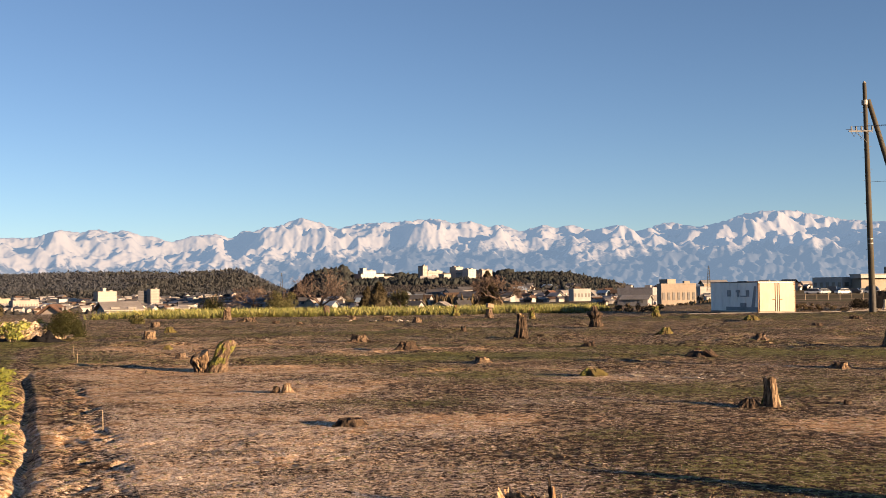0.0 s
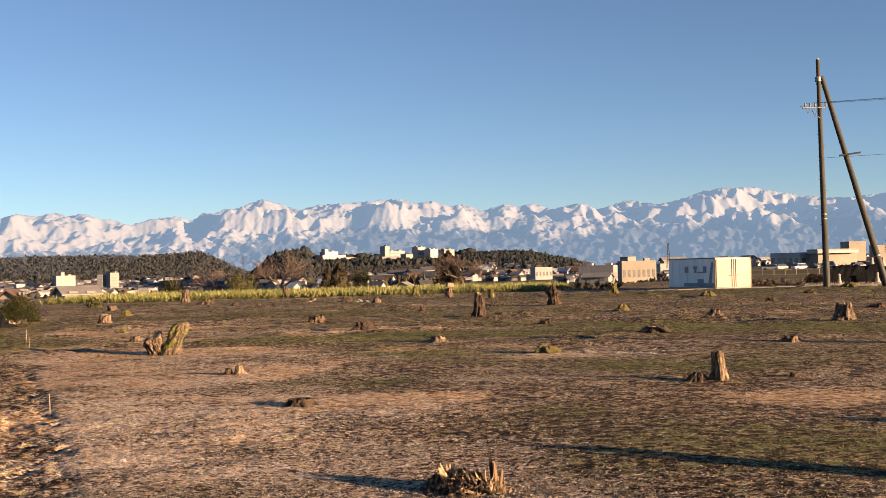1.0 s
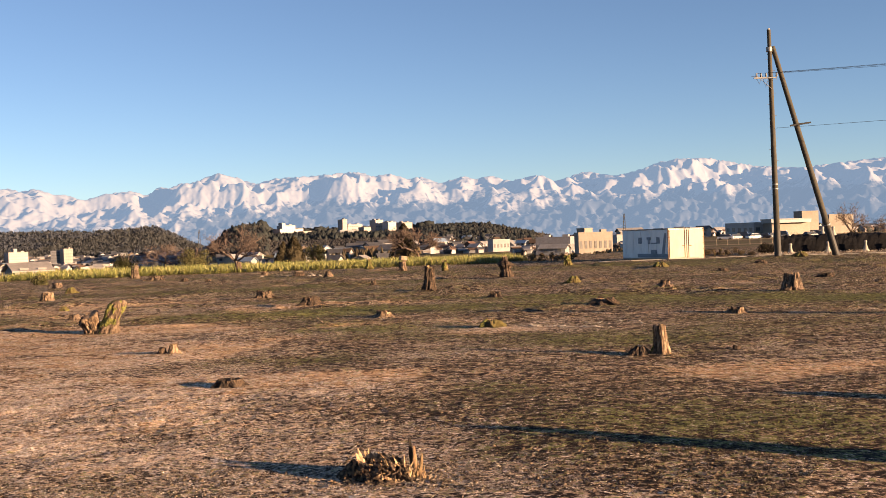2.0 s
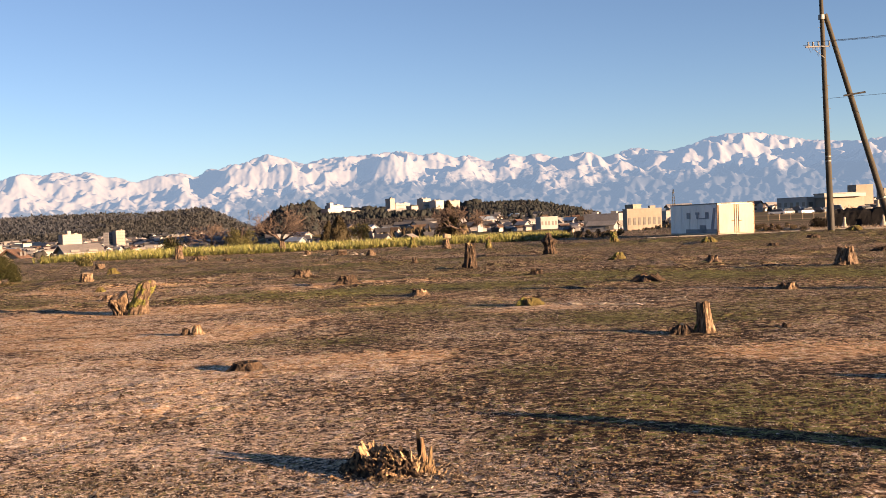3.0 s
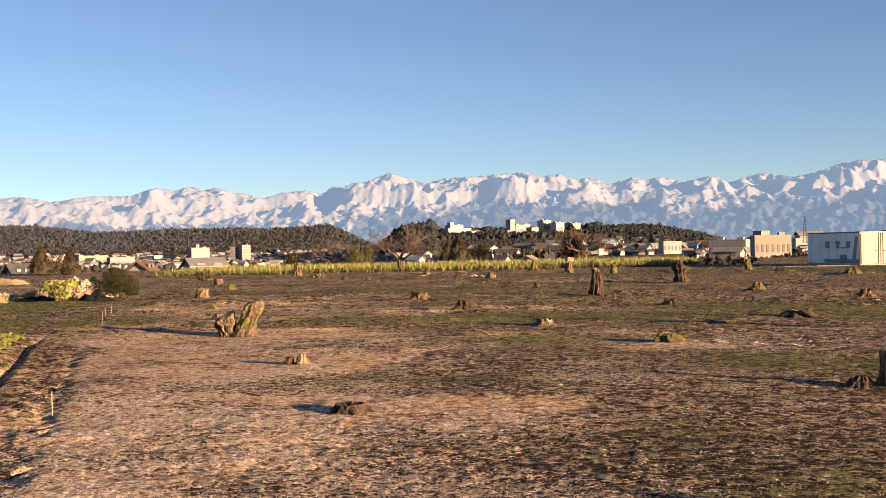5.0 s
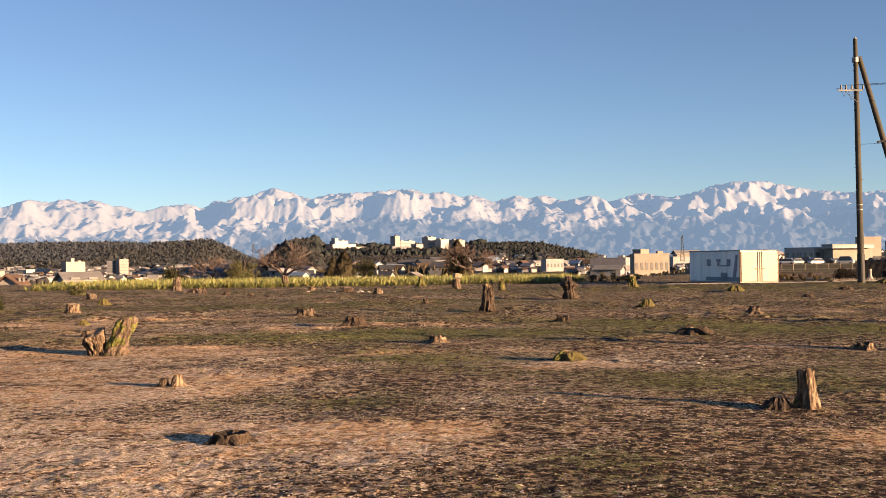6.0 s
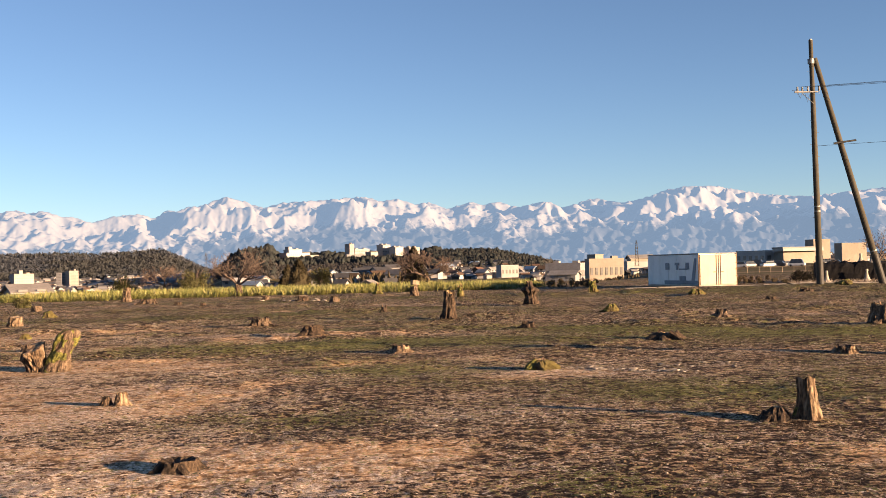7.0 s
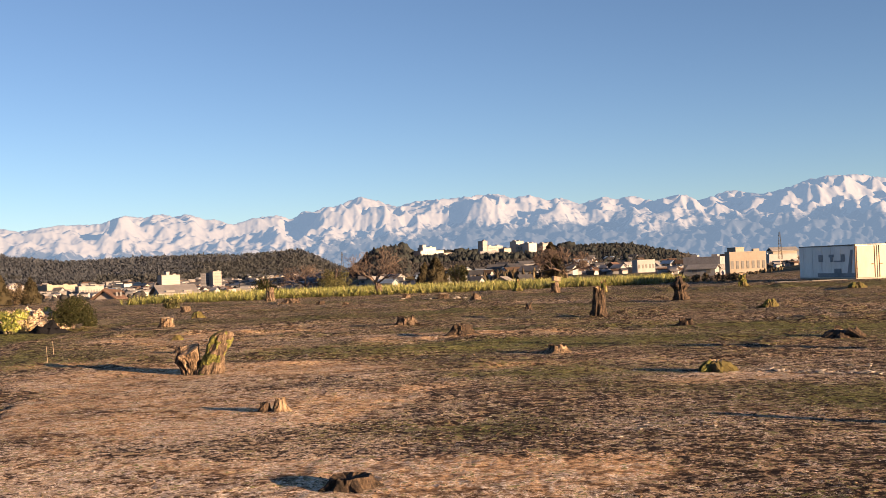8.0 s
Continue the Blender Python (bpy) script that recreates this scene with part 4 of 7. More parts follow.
flakes("straw_litter", 420000, (0.005, 0.018), (0.003, 0.010), M["straw"], "pale dry straw and wood chaff lying on the soil", "straw", (5.5, 60), lambda x, y: on_plot(x, y) * dense(x, y), 4)
stubble("stubble", 300000, (0.008, 0.026), (0.004, 0.010), M["stubble"], "short dry stubble and olive grass in dark soil", "stubble", (5.5, 36), lambda x, y: on_plot(x, y) * np.clip(0.34 + 1.2 * noise2(x, y, 1.3, 39) + 0.8 * noise2(x, y, 0.4, 40) + 0.3 * step(0.5, 3.0, x) - 0.55 * covers(x, y)[0], 0.02, 1), 8)
blades("field_grass", 90000, (0.010, 0.034), (0.003, 0.008), M["grass"], "thin short olive grass between the stumps", "grass", (5.5, 75), lambda x, y: (y < 95) * np.clip(covers(x, y)[1] * 1.3 - 0.15, 0.004, 1), (0.35, 1.0), 5)


# ---- stumps ----
def ring_noise(rng, n, waves):
    t = np.linspace(0, 2 * np.pi, n, endpoint=False)
    out = np.zeros(n)
    for k, amp in waves:
        out += amp * np.sin(k * t + rng.uniform(0, 6.28))
    return out


def trunk_shape(rng, h, r, style):
    """Ridged, flaring wood with a top that is sawn, torn, peaked or rotted down into a hollow."""
    seg, rings = 40, 11
    flare = {"flat": 0.22, "notch": 0.58, "collar": 0.5, "gnarl": 0.4, "taper": 0.12, "cut": 0.30, "jag": 0.45, "dome": 0.15, "low": 0.9, "rot": 0.28, "cone": 0.7}[style]
    jag = {"flat": 0.10, "notch": 0.09, "collar": 0.06, "gnarl": 0.16, "taper": 0.10, "cut": 0.05, "jag": 0.38, "dome": 0.14, "low": 0.28, "rot": 0.38, "cone": 0.12}[style]
    t = np.linspace(0, 2 * np.pi, seg, endpoint=False)
    ridge = ring_noise(rng, seg, [(3, 0.08), (5, 0.07), (8, 0.07), (13, 0.07)])
    ridge = ridge * (0.35 if style == "taper" else 0.75)
    lobes = ring_noise(rng, seg, [(3, 0.3), (4, 0.25), (6, 0.18)])
    top = np.clip(1 - jag * np.abs(ring_noise(rng, seg, [(1, 0.35), (3, 0.4), (7, 0.25), (13, 0.12)] if style == "rot" else [(1, 0.6), (2, 0.45), (4, 0.22), (9, 0.14)])), 0.25, 1)
    if style == "cut":
        top = top - 0.07 * (1 + np.cos(t + rng.uniform(0, 6.28)))
    lean = rng.uniform(-0.08, 0.08, 2)
    verts, faces, z_off = [], [], rng.uniform(0, 90)
    for i in range(rings):
        f = i / (rings - 1)
        for k in range(seg):
            shrink = 1 - {"cone": 0.55, "taper": 0.42, "notch": 0.14}.get(style, 0.08) * f if style != "dome" else 1 - 0.60 * f ** 2.2
            rad = r * shrink * (1 + ridge[k] + flare * (1 - f) ** 3 * (1 + lobes[k])) * (1 + 0.04 * math.sin(7 * f + 3 * k))
            if style == "collar":
                rad *= 1 + 0.75 * math.exp(-((f - 0.62) / 0.13) ** 2) - 0.38 * step(0.72, 0.82, f)
            wob = Vector((math.cos(t[k]) * 2.2, math.sin(t[k]) * 2.2, z_off + h * f * 7))
            rad *= 1 + (0.1 if style == "taper" else 0.3 if style == "gnarl" else 0.22 if style == "dome" else 0.08 if style in ("flat", "notch") else 0.22) * noise.noise(wob) + 0.14 * noise.noise(wob * 2.7)
            z = h * f * (top[k] if f > 0.5 else 1 - (1 - top[k]) * f) - 0.04 * (i == 0)
            verts.append((rad * math.cos(t[k]) + lean[0] * z, rad * math.sin(t[k]) + lean[1] * z, z))
    hollow = {"flat": 0.3, "notch": 0.5, "collar": 0.0, "gnarl": 0.25, "dome": 0.15, "taper": 0.0, "cut": 0.0, "jag": 0.35, "low": 0.3, "rot": 0.6, "cone": -0.06}[style]
    for inner, sink in ((0.72, hollow * 0.6), (0.35, hollow)):
        for k in range(seg):
            x, y, z = verts[(rings - 1) * seg + k]
            z = max(z * (1 - sink) if style != "cut" else z + 0.002, 0.02)
            verts.append((x * inner, y * inner, z + rng.uniform(-1, 1) * 0.03 * r))
    verts.append((0, 0, h * (1 - hollow) * 0.9))
    total = rings + 2
    for i in range(total - 1):
        for k in range(seg):
            a, b = i * seg + k, i * seg + (k + 1) % seg
            faces.append((a, b, b + seg, a + seg))
    c = len(verts) - 1
    faces += [((total - 1) * seg + k, (total - 1) * seg + (k + 1) % seg, c) for k in range(seg)]
    body = [f for f in faces if max(f) < rings * seg]
    lid = [f for f in faces if max(f) >= rings * seg]
    return verts, body, lid


def compact(verts, faces):
    used = sorted({i for f in faces for i in f})
    back_to = {v: n for n, v in enumerate(used)}
    return [verts[i] for i in used], [tuple(back_to[i] for i in f) for f in faces]


def root_shape(rng, r, reach, turn):
    n = 6
    pts, rad = [], []
    bend = rng.uniform(-0.5, 0.5)
    for i in range(n):
        f = i / (n - 1)
        a = turn + bend * f
        d = r * 0.75 + reach * f
        pts.append((d * math.cos(a), d * math.sin(a), r * 0.32 * (1 - f) ** 1.3 + 0.02 - 0.05 * f + rng.uniform(-0.012, 0.012)))
        rad.append(max(r * 0.26 * (1 - 0.8 * f), 0.012))
    return tube(pts, rad, 7)


def moss_skin(verts, faces, thick, left=0.0, axis=(0.0, 0.0), least=-0.28):
    """A cushion of moss over parts of a trunk, standing a little proud of the bark."""
    out, keep = [], []
    for v in verts:
        v = Vector(v)
        n = Vector((v.x - axis[0] - axis[1] * v.z + 1e-5, v.y, 0)).normalized()
        g = noise.noise(v * 5.0) + 0.5 * noise.noise(v * 13) - left * n.x
        out.append(v + (n + Vector((0, 0, 0.3))) * thick * min(max(0.2 + 2.2 * g, -0.6), 1.2))
        keep.append(g > least)
    return compact(out, [f for f in faces if all(keep[i] for i in f)])


def tree_stump(x, y, h, w, style, surface, label, seed):
    rng = np.random.default_rng(seed)
    r = w / 2 / (1.25 if style in ("low",) else 1.1)
    st = thing("tree_stump", pose(x, y, height_at(x, y) - 0.02, 0, 0, 0), label, "tree stump", "stumps on the cleared field")
    verts, body, lid = trunk_shape(rng, h, r, style)
    part("trunk", compact(verts, body), M[surface], st)
    inner = M["cut"] if style == "cut" else M["dark_bark"] if style in ("rot", "low", "flat") else M["split"]
    part("cut_face" if style == "cut" else "torn_top", compact(verts, lid), inner, st, "pale sawn wood" if style == "cut" else "")
    for k in range(int(rng.integers(3, 6))):
        turn = rng.uniform(0, 6.28)
        part("root", root_shape(rng, r, r * rng.uniform(0.7, 1.5), turn), M[surface], st)
    if style in ("low", "jag"):
        for k in range(int(rng.integers(2, 4))):
            a, d = rng.uniform(0, 6.28), r * rng.uniform(0.5, 1.0)
            hh = h * rng.uniform(0.35, 0.75)
            s = r * rng.uniform(0.12, 0.26)
            out = rng.uniform(-0.1, 0.35)
            p = Vector((d * math.cos(a), d * math.sin(a), -0.02))
            q = p + Vector((out * hh * math.cos(a), out * hh * math.sin(a), hh))
            part("splinter", tube([p, p.lerp(q, 0.6), q], [s, s * 0.85, s * 0.45], 5), M[surface] if k % 2 else M["split"], st)
    if style == "notch":
        low = [f for f in body if max(verts[i][2] for i in f) < 0.15]
        part("moss", moss_skin(verts, low, 0.03, least=-0.2), M["moss"], st, "olive moss round the foot")
    if surface == "moss_bark":
        part("moss", moss_skin(verts, body, 0.008 + 0.015 * r, least=-0.05 if style == "dome" else -0.28), M["moss"], st, "olive green moss")
    return st


for n, row in enumerate(STUMPS):
    tree_stump(*row, seed=100 + n)


def twin_stump():
    """A leaning mossy trunk with a shorter split one at its foot."""
    rng = np.random.default_rng(61)
    x, y = TWIN
    st = thing("twin_stump", pose(x, y, height_at(x, y) - 0.02), "leaning mossy tree stump with a shorter split stump at its foot", "tree stump", "stumps on the cleared field")
    def lump(h, r0, r1, lean, dx, rough, flat):
        seg, rings, verts, faces = 64, 30, [], []
        for i in range(rings):
            f = i / (rings - 1)
            for k in range(seg):
                t = 2 * math.pi * k / seg
                p = Vector((2.4 * math.cos(t) + dx * 9, 2.4 * math.sin(t), 5.5 * h * f))
                g = 1 + rough * (noise.noise(p * 0.8) + 0.6 * noise.noise(p * 2.0) + 0.25 * noise.noise(p * 5) + 0.12 * noise.noise(p * 12))
                cap = math.sqrt(max(1 - max((f - 0.86) / 0.14, 0) ** 2, 0.0)) if not flat else 1.0
                rr = (r0 + (r1 - r0) * min(f * 1.15, 1)) * g * max(cap, 0.02) + 0.05 * (1 - f) ** 6 * abs(math.sin(2.5 * t))
                zz = h * f * (1 + flat * 0.35 * math.sin(t + 0.6) * f) - 0.04 * (i == 0)
                verts.append(Vector((dx + lean * h * f ** 1.3 + rr * math.cos(t), rr * math.sin(t), zz)))
        for i in range(rings - 1):
            for k in range(seg):
                a, c2 = i * seg + k, i * seg + (k + 1) % seg
                faces.append((a, c2, c2 + seg, a + seg))
        return verts, faces, [tuple(range((rings - 1) * seg, rings * seg))]

    v, f, lid = lump(0.73, 0.185, 0.150, 0.36, 0.03, 0.26, 0)
    part("leaning_trunk", compact(v, f), M["bark"], st, "pale furrowed bark")
    part("broken_top", compact(v, lid), M["cut"], st, "pale broken wood")
    part("moss", moss_skin(v, f, 0.016, 0.25, (0.02, 0.36), -0.62), M["moss"], st, "olive green moss")
    v, f, lid = lump(0.42, 0.11, 0.16, -0.22, -0.24, 0.34, 0.6)
    short = part("short_trunk", compact(v, f), M["pale_bark"], st)
    part("torn_top", compact(v, lid), M["split"], short, "pale torn wood")
    v, f, lid = lump(0.30, 0.08, 0.06, -0.5, -0.36, 0.3, 1)
    part("side_stub", (v, f + lid), M["dark_bark"], st)
    for turn in (0.1, -0.6, 3.3, 3.9, 5.0):
        v, f = root_shape(rng, 0.2, rng.uniform(0.12, 0.3), turn)
        part("root", (v, f), M["bark"], st)


def rotten_stump():
    """The broad shattered stump close to the way: torn slabs round a hollow, with chips about it."""
    rng = np.random.default_rng(62)
    x, y = ROTTEN
    st = thing("rotten_stump", pose(x, y, height_at(x, y) - 0.03) @ Matrix.Diagonal((0.72, 0.76, 1.0, 1)), "broad rotten tree stump of splintered orange wood in debris", "tree stump", "stumps on the cleared field")
    n, verts, faces = 110, [], []
    lean = math.cos(0.5), math.sin(0.5)
    for i in range(n):
        for k in range(n):
            x1, y1 = (i / (n - 1) - 0.5) * 1.25, (k / (n - 1) - 0.5) * 1.05
            q = math.hypot((x1 + 0.05) / 0.60, y1 / 0.48) * (1 + 0.2 * noise.noise(Vector((x1 * 4, y1 * 4, 1))))
            along, over = x1 * lean[0] + y1 * lean[1], y1 * lean[0] - x1 * lean[1]
            slabs = noise.noise(Vector((along * 10, over * 3.5, 4.0)))
            crumb = noise.noise(Vector((x1 * 22, y1 * 22, 9))) + 0.6 * noise.noise(Vector((x1 * 55, y1 * 55, 2)))
            terrace = round((slabs + 0.2 * crumb) * 3.0) / 3.0
            env = max(1 - q ** 2.2, 0.0) * (0.45 + 0.55 * float(step(-0.22, 0.06, y1)))
            z = env ** 0.6 * (0.085 + 0.10 * float(step(0.0, 0.2, y1)) * float(step(0.25, -0.05, x1)) + 0.08 * terrace + 0.034 * crumb - 0.05 * max(0.35 - q, 0)) - 0.03 * q
            verts.append((x1, y1, max(z, -0.06) if q < 1.25 else -0.08))
    for i in range(n - 1):
        for k in range(n - 1):
            c = i * n + k
            faces.append((c, c + n, c + n + 1, c + 1))
    part("crumbled_base", (verts, faces), M["crumble"], st)

    def slab(px, py, h, wide, thick, tilt, turn, surf="split", point=0.8):
        vv, ff = [], []
        sides, levels = (10, 7) if wide > 0.03 else (4, 4)
        ends = [1 - 0.28 * rng.random() for k in range(sides)]
        off = rng.uniform(0, 50)
        for i in range(levels):
            f = i / (levels - 1)
            k = 1.0 + (point - 1.0) * f ** 2
            for c in range(sides):
                t = 2 * math.pi * (c + 0.5) / sides
                g = k * (1 + 0.5 * noise.noise(Vector((2.2 * math.cos(t) + off, 2.2 * math.sin(t), 3.0 * f))) + 0.25 * noise.noise(Vector((5 * math.cos(t), 5 * math.sin(t) + off, 9 * f))))
                vv.append(Vector((wide / 2 * 1.25 * g * math.cos(t), thick / 2 * 1.25 * g * math.sin(t), h * f * (ends[c] if f > 0.6 else 1 - (1 - ends[c]) * f))))
        for i in range(levels - 1):
            for c in range(sides):
                p, q = i * sides + c, i * sides + (c + 1) % sides
                ff.append((p, q, q + sides, p + sides))
        ff += [tuple(range(sides))[::-1], tuple(range((levels - 1) * sides, levels * sides))]
        m = pose(px, py, 0.17 * max(0.0, 1 - (px * px + py * py) / 0.2) - 0.02, tilt[0], tilt[1], turn)
        part("splinter", ([m @ v for v in vv], ff), M[surf], st)

    # the split spike, dark on one side and pale on the other
    slab(0.245, 0.00, 0.27, 0.034, 0.03, (-3, -6, 0), 10, "dark_bark", 0.45)
    slab(0.275, -0.02, 0.19, 0.04, 0.03, (4, -5, 0), 20, "split", 0.6)
    slab(0.315, -0.04, 0.15, 0.035, 0.03, (6, 10, 0), 30, "split", 0.7)
    # torn sheets of wood along the back, leaning over one way
    def torn_wall(ends, tall, lean, thick, seed, peaks, surf, foot):
        """A curved sheet of torn wood: furrowed along the grain, ragged along its edge."""
        cols, rows, vv, ff = 64, 12, [], []
        (x0, y0), (xm, ym), (x1, y1) = ends
        for side in (-1, 1):
            for i in range(cols):
                f = i / (cols - 1)
                px = (1 - f) ** 2 * x0 + 2 * f * (1 - f) * xm + f * f * x1
                py = (1 - f) ** 2 * y0 + 2 * f * (1 - f) * ym + f * f * y1
                rag = noise.noise(Vector((f * peaks, seed, 0))) + 0.7 * noise.noise(Vector((f * peaks * 2.7, seed, 4))) + 0.4 * noise.noise(Vector((f * peaks * 7, seed, 8)))
                top = tall * max(0.18, math.sin(math.pi * min(max(f, 0.04), 0.96)) ** 0.5 * (0.72 + 0.62 * rag))
                for k in range(rows):
                    g = k / (rows - 1)
                    furrow = 0.55 * noise.noise(Vector((f * peaks * 3, g * 1.2, seed + 3))) + 0.45 * noise.noise(Vector((f * peaks * 8, g * 3.0, seed + 6))) + 0.3 * noise.noise(Vector((f * 40, g * 9.0, seed + 9)))
                    deep = thick * (1.15 - 0.85 * g) * side + 0.030 * furrow * (0.4 + g)
                    vv.append(Vector((px + lean[0] * top * g ** 1.3 + 0.2 * deep + 0.012 * furrow, py + lean[1] * top * g ** 1.3 + deep, foot + top * g)))
        n = cols * rows
        for i in range(cols - 1):
            for k in range(rows - 1):
                c = i * rows + k
                ff += [(c, c + rows, c + rows + 1, c + 1), (n + c, n + c + 1, n + c + rows + 1, n + c + rows)]
            c = i * rows + rows - 1
            ff.append((c, c + rows, n + c + rows, n + c))
        for c0 in (0, (cols - 1) * rows):
            ff += [(c0 + k, c0 + k + 1, n + c0 + k + 1, n + c0 + k) for k in range(rows - 1)]
        part("torn_wall", (vv, ff), M[surf], st)

    torn_wall(((-0.34, 0.06), (-0.22, 0.26), (0.10, 0.22)), 0.21, (-0.5, 0.1), 0.026, 3.0, 5, "split", 0.03)
    torn_wall(((-0.30, 0.00), (-0.12, 0.16), (0.10, 0.15)), 0.17, (-0.6, 0.0), 0.026, 17.0, 5, "split", 0.02)
    torn_wall(((-0.02, 0.14), (0.10, 0.16), (0.20, 0.06)), 0.15, (-0.5, 0.1), 0.018, 29.0, 5, "pale_bark", 0.02)
    torn_wall(((-0.40, -0.10), (-0.25, -0.02), (-0.05, -0.06)), 0.10, (-0.7, -0.2), 0.016, 41.0, 6, "dark_bark", 0.0)
    torn_wall(((0.20, -0.10), (0.28, -0.16), (0.38, -0.12)), 0.13, (0.3, -0.1), 0.018, 53.0, 4, "split", 0.0)
    torn_wall(((0.22, 0.03), (0.27, 0.00), (0.33, 0.03)), 0.20, (-0.1, 0.0), 0.018, 67.0, 2, "split", 0.03)
    for k in range(14):
        slab(0.30 + rng.normal(0, 0.07), -0.17 + rng.normal(0, 0.04), rng.uniform(0.06, 0.12), rng.uniform(0.010, 0.020), rng.uniform(0.006, 0.012), (rng.uniform(-40, 30), rng.uniform(-20, 60), 0), rng.uniform(-40, 40), "split", 0.6)
    for k in range(50):
        a, d = rng.uniform(0, 6.28), 0.30 * rng.random() ** 0.6
        slab(d * math.cos(a) - 0.03, 0.7 * d * math.sin(a) - 0.04, rng.uniform(0.03, 0.08), rng.uniform(0.008, 0.018), rng.uniform(0.008, 0.014), (rng.uniform(-30, 20), rng.uniform(-80, -30), 0), rng.uniform(-40, 40), ("dark_bark", "bark", "dark_bark", "dark_bark", "split")[k % 5], 0.6)
    for k in range(170):
        a, d = rng.uniform(0, 6.28), 0.12 + 0.55 * rng.random() ** 0.8
        slab(d * math.cos(a), 0.8 * d * math.sin(a), rng.uniform(0.03, 0.09), rng.uniform(0.008, 0.022), rng.uniform(0.008, 0.018), (rng.uniform(-20, 20), rng.choice((-1, 1)) * rng.uniform(58, 88), 0), rng.uniform(0, 360), ("dark_bark", "bark", "dark_bark", "dark_bark", "split")[k % 5])
    for k in range(6):
        part("root", root_shape(rng, 0.22, rng.uniform(0.12, 0.4), 6.28 * k / 6 + rng.uniform(-0.3, 0.3)), M["dark_bark" if k % 2 else "bark"], st)


def wood_chips():
    rng = np.random.default_rng(63)
    pieces = []
    spots = [(ROTTEN[0] + 0.25, ROTTEN[1], 0.34, 800), (4.5, 15.1, 0.4, 130), (TWIN[0], TWIN[1], 0.5, 90), (0.5, 25.4, 0.5, 90), (2.8, 21.1, 0.6, 120), (-2.9, 17.9, 0.4, 80), (-1.3, 13.6, 0.35, 80)]
    for sx, sy, spread, count in spots:
        for k in range(count):
            x, y = sx + rng.normal(0, spread), sy + rng.normal(0, spread * 0.8)
            l, w, t = rng.uniform(0.008, 0.026), rng.uniform(0.004, 0.012), rng.uniform(0.003, 0.006)
            m = pose(x, y, height_at(x, y) + 0.012, rng.uniform(-35, 35), rng.uniform(-35, 35), rng.uniform(0, 360))
            v = [m @ Vector((a * l / 2, b * w / 2, c * t / 2)) for c in (-1, 1) for a, b in ((-1, -1), (1, -0.7), (0.8, 1), (-1, 0.6))]
            pieces.append((v, [(3, 2, 1, 0), (4, 5, 6, 7), (0, 1, 5, 4), (1, 2, 6, 5), (2, 3, 7, 6), (3, 0, 4, 7)]))
    v, f = joined(pieces)
    tagged(new("wood_chips", mesh_of("wood_chips", v, f, M["chip"])), "pale wood chips and bark scraps strewn round the stumps", "wood chips", kind="stuff")


twin_stump()
rotten_stump()
wood_chips()


b = thing("wood_block", pose(1.42, 65.9, height_at(1.39, 65.9) + 0.60, 0, 8, 20), "pale sawn block of wood lying on a stump", "wood block")
part("block", box_bm(0.42, 0.34, 0.26, (0, 0, 0), 0.03), M["cut"], b)


def stone_shape(rng, s):
    bm = bmesh.new()
    bmesh.ops.create_icosphere(bm, subdivisions=1, radius=1.0)
    for v in bm.verts:
        v.co = Vector((v.co.x * s * rng.uniform(0.6, 1.5), v.co.y * s * rng.uniform(0.45, 1.0), v.co.z * s * rng.uniform(0.15, 0.5)))
    return bm


def stones():
    rng = np.random.default_rng(64)
    kinds = []
    for k in range(6):
        bm = stone_shape(rng, 1.0)
        me = bpy.data.meshes.new("stone")
        bm.to_mesh(me)
        bm.free()
        me.materials.append(M["stone"])
        kinds.append(me)
    spots = []
    for k in range(110):
        f = k / 109
        spots.append((3.15 + 1.55 * f + rng.normal(0, 0.06), 21.25 - 0.85 * f + rng.normal(0, 0.18), 0.010 + 0.045 * rng.random() ** 2))
    for k in range(30):
        spots.append((4.4 + rng.uniform(0, 1.3), 21.6 + rng.normal(0, 0.40), 0.012 + 0.045 * rng.random() ** 2))
    for k in range(26):
        spots.append((1.3 + rng.normal(0, 0.45), 16.35 + rng.normal(0, 0.45), rng.uniform(0.012, 0.034)))
    for k in range(16):
        spots.append((-5.2 + rng.normal(0, 0.5), 31.0 + rng.normal(0, 0.5), rng.uniform(0.012, 0.035)))
    for k in range(12):
        spots.append((-4.6 + rng.normal(0, 1.0), 62.0 + rng.normal(0, 0.7), rng.uniform(0.06, 0.16)))
    for x, y, s in spots:
        ob = new("stone", kinds[int(rng.integers(6))])
        ob.matrix_basis = pose(x, y, height_at(x, y) + s * 0.25, 0, 0, rng.uniform(0, 360)) @ Matrix.Diagonal((s, s, s, 1))
        tagged(ob, "small pale stone lying on the soil", "stone", "pale stones on the field")


M["stone"] = mat("pale_stone", [(0.3, (0.18, 0.155, 0.13)), (0.7, (0.35, 0.31, 0.265))], 2, bump=0.3, each=0.25, wear=0.2)
stones()


def stake(x, y, h, tilt, label):
    s = thing("stake", pose(x, y, height_at(x, y) - 0.05, tilt, 0, 0), label, "stake", "marker stakes along the plot edge")
    part("rod", tube([(0, 0, 0), (0.004, 0, h * 0.5), (0, 0.003, h + 0.05)], [0.007 if y < 15 else 0.005] * 3, 7), M["stake"], s)


def shadow_trunk(x, y, h):
    """An unseen bare trunk beside the plot, added to cast the field's long shadow."""
    ob = thing("shadow_trunk", pose(x, y, height_at(x, y) - 0.1), "slim leafless trunk out of view, added to cast a long shadow", "tree")
    part("trunk", tube([(0, 0, 0), (0.02, 0.01, h * 0.4), (0.0, 0.03, h * 0.8), (0.02, 0.02, h)], [0.20, 0.18, 0.16, 0.11], 10), M["bark"], ob)


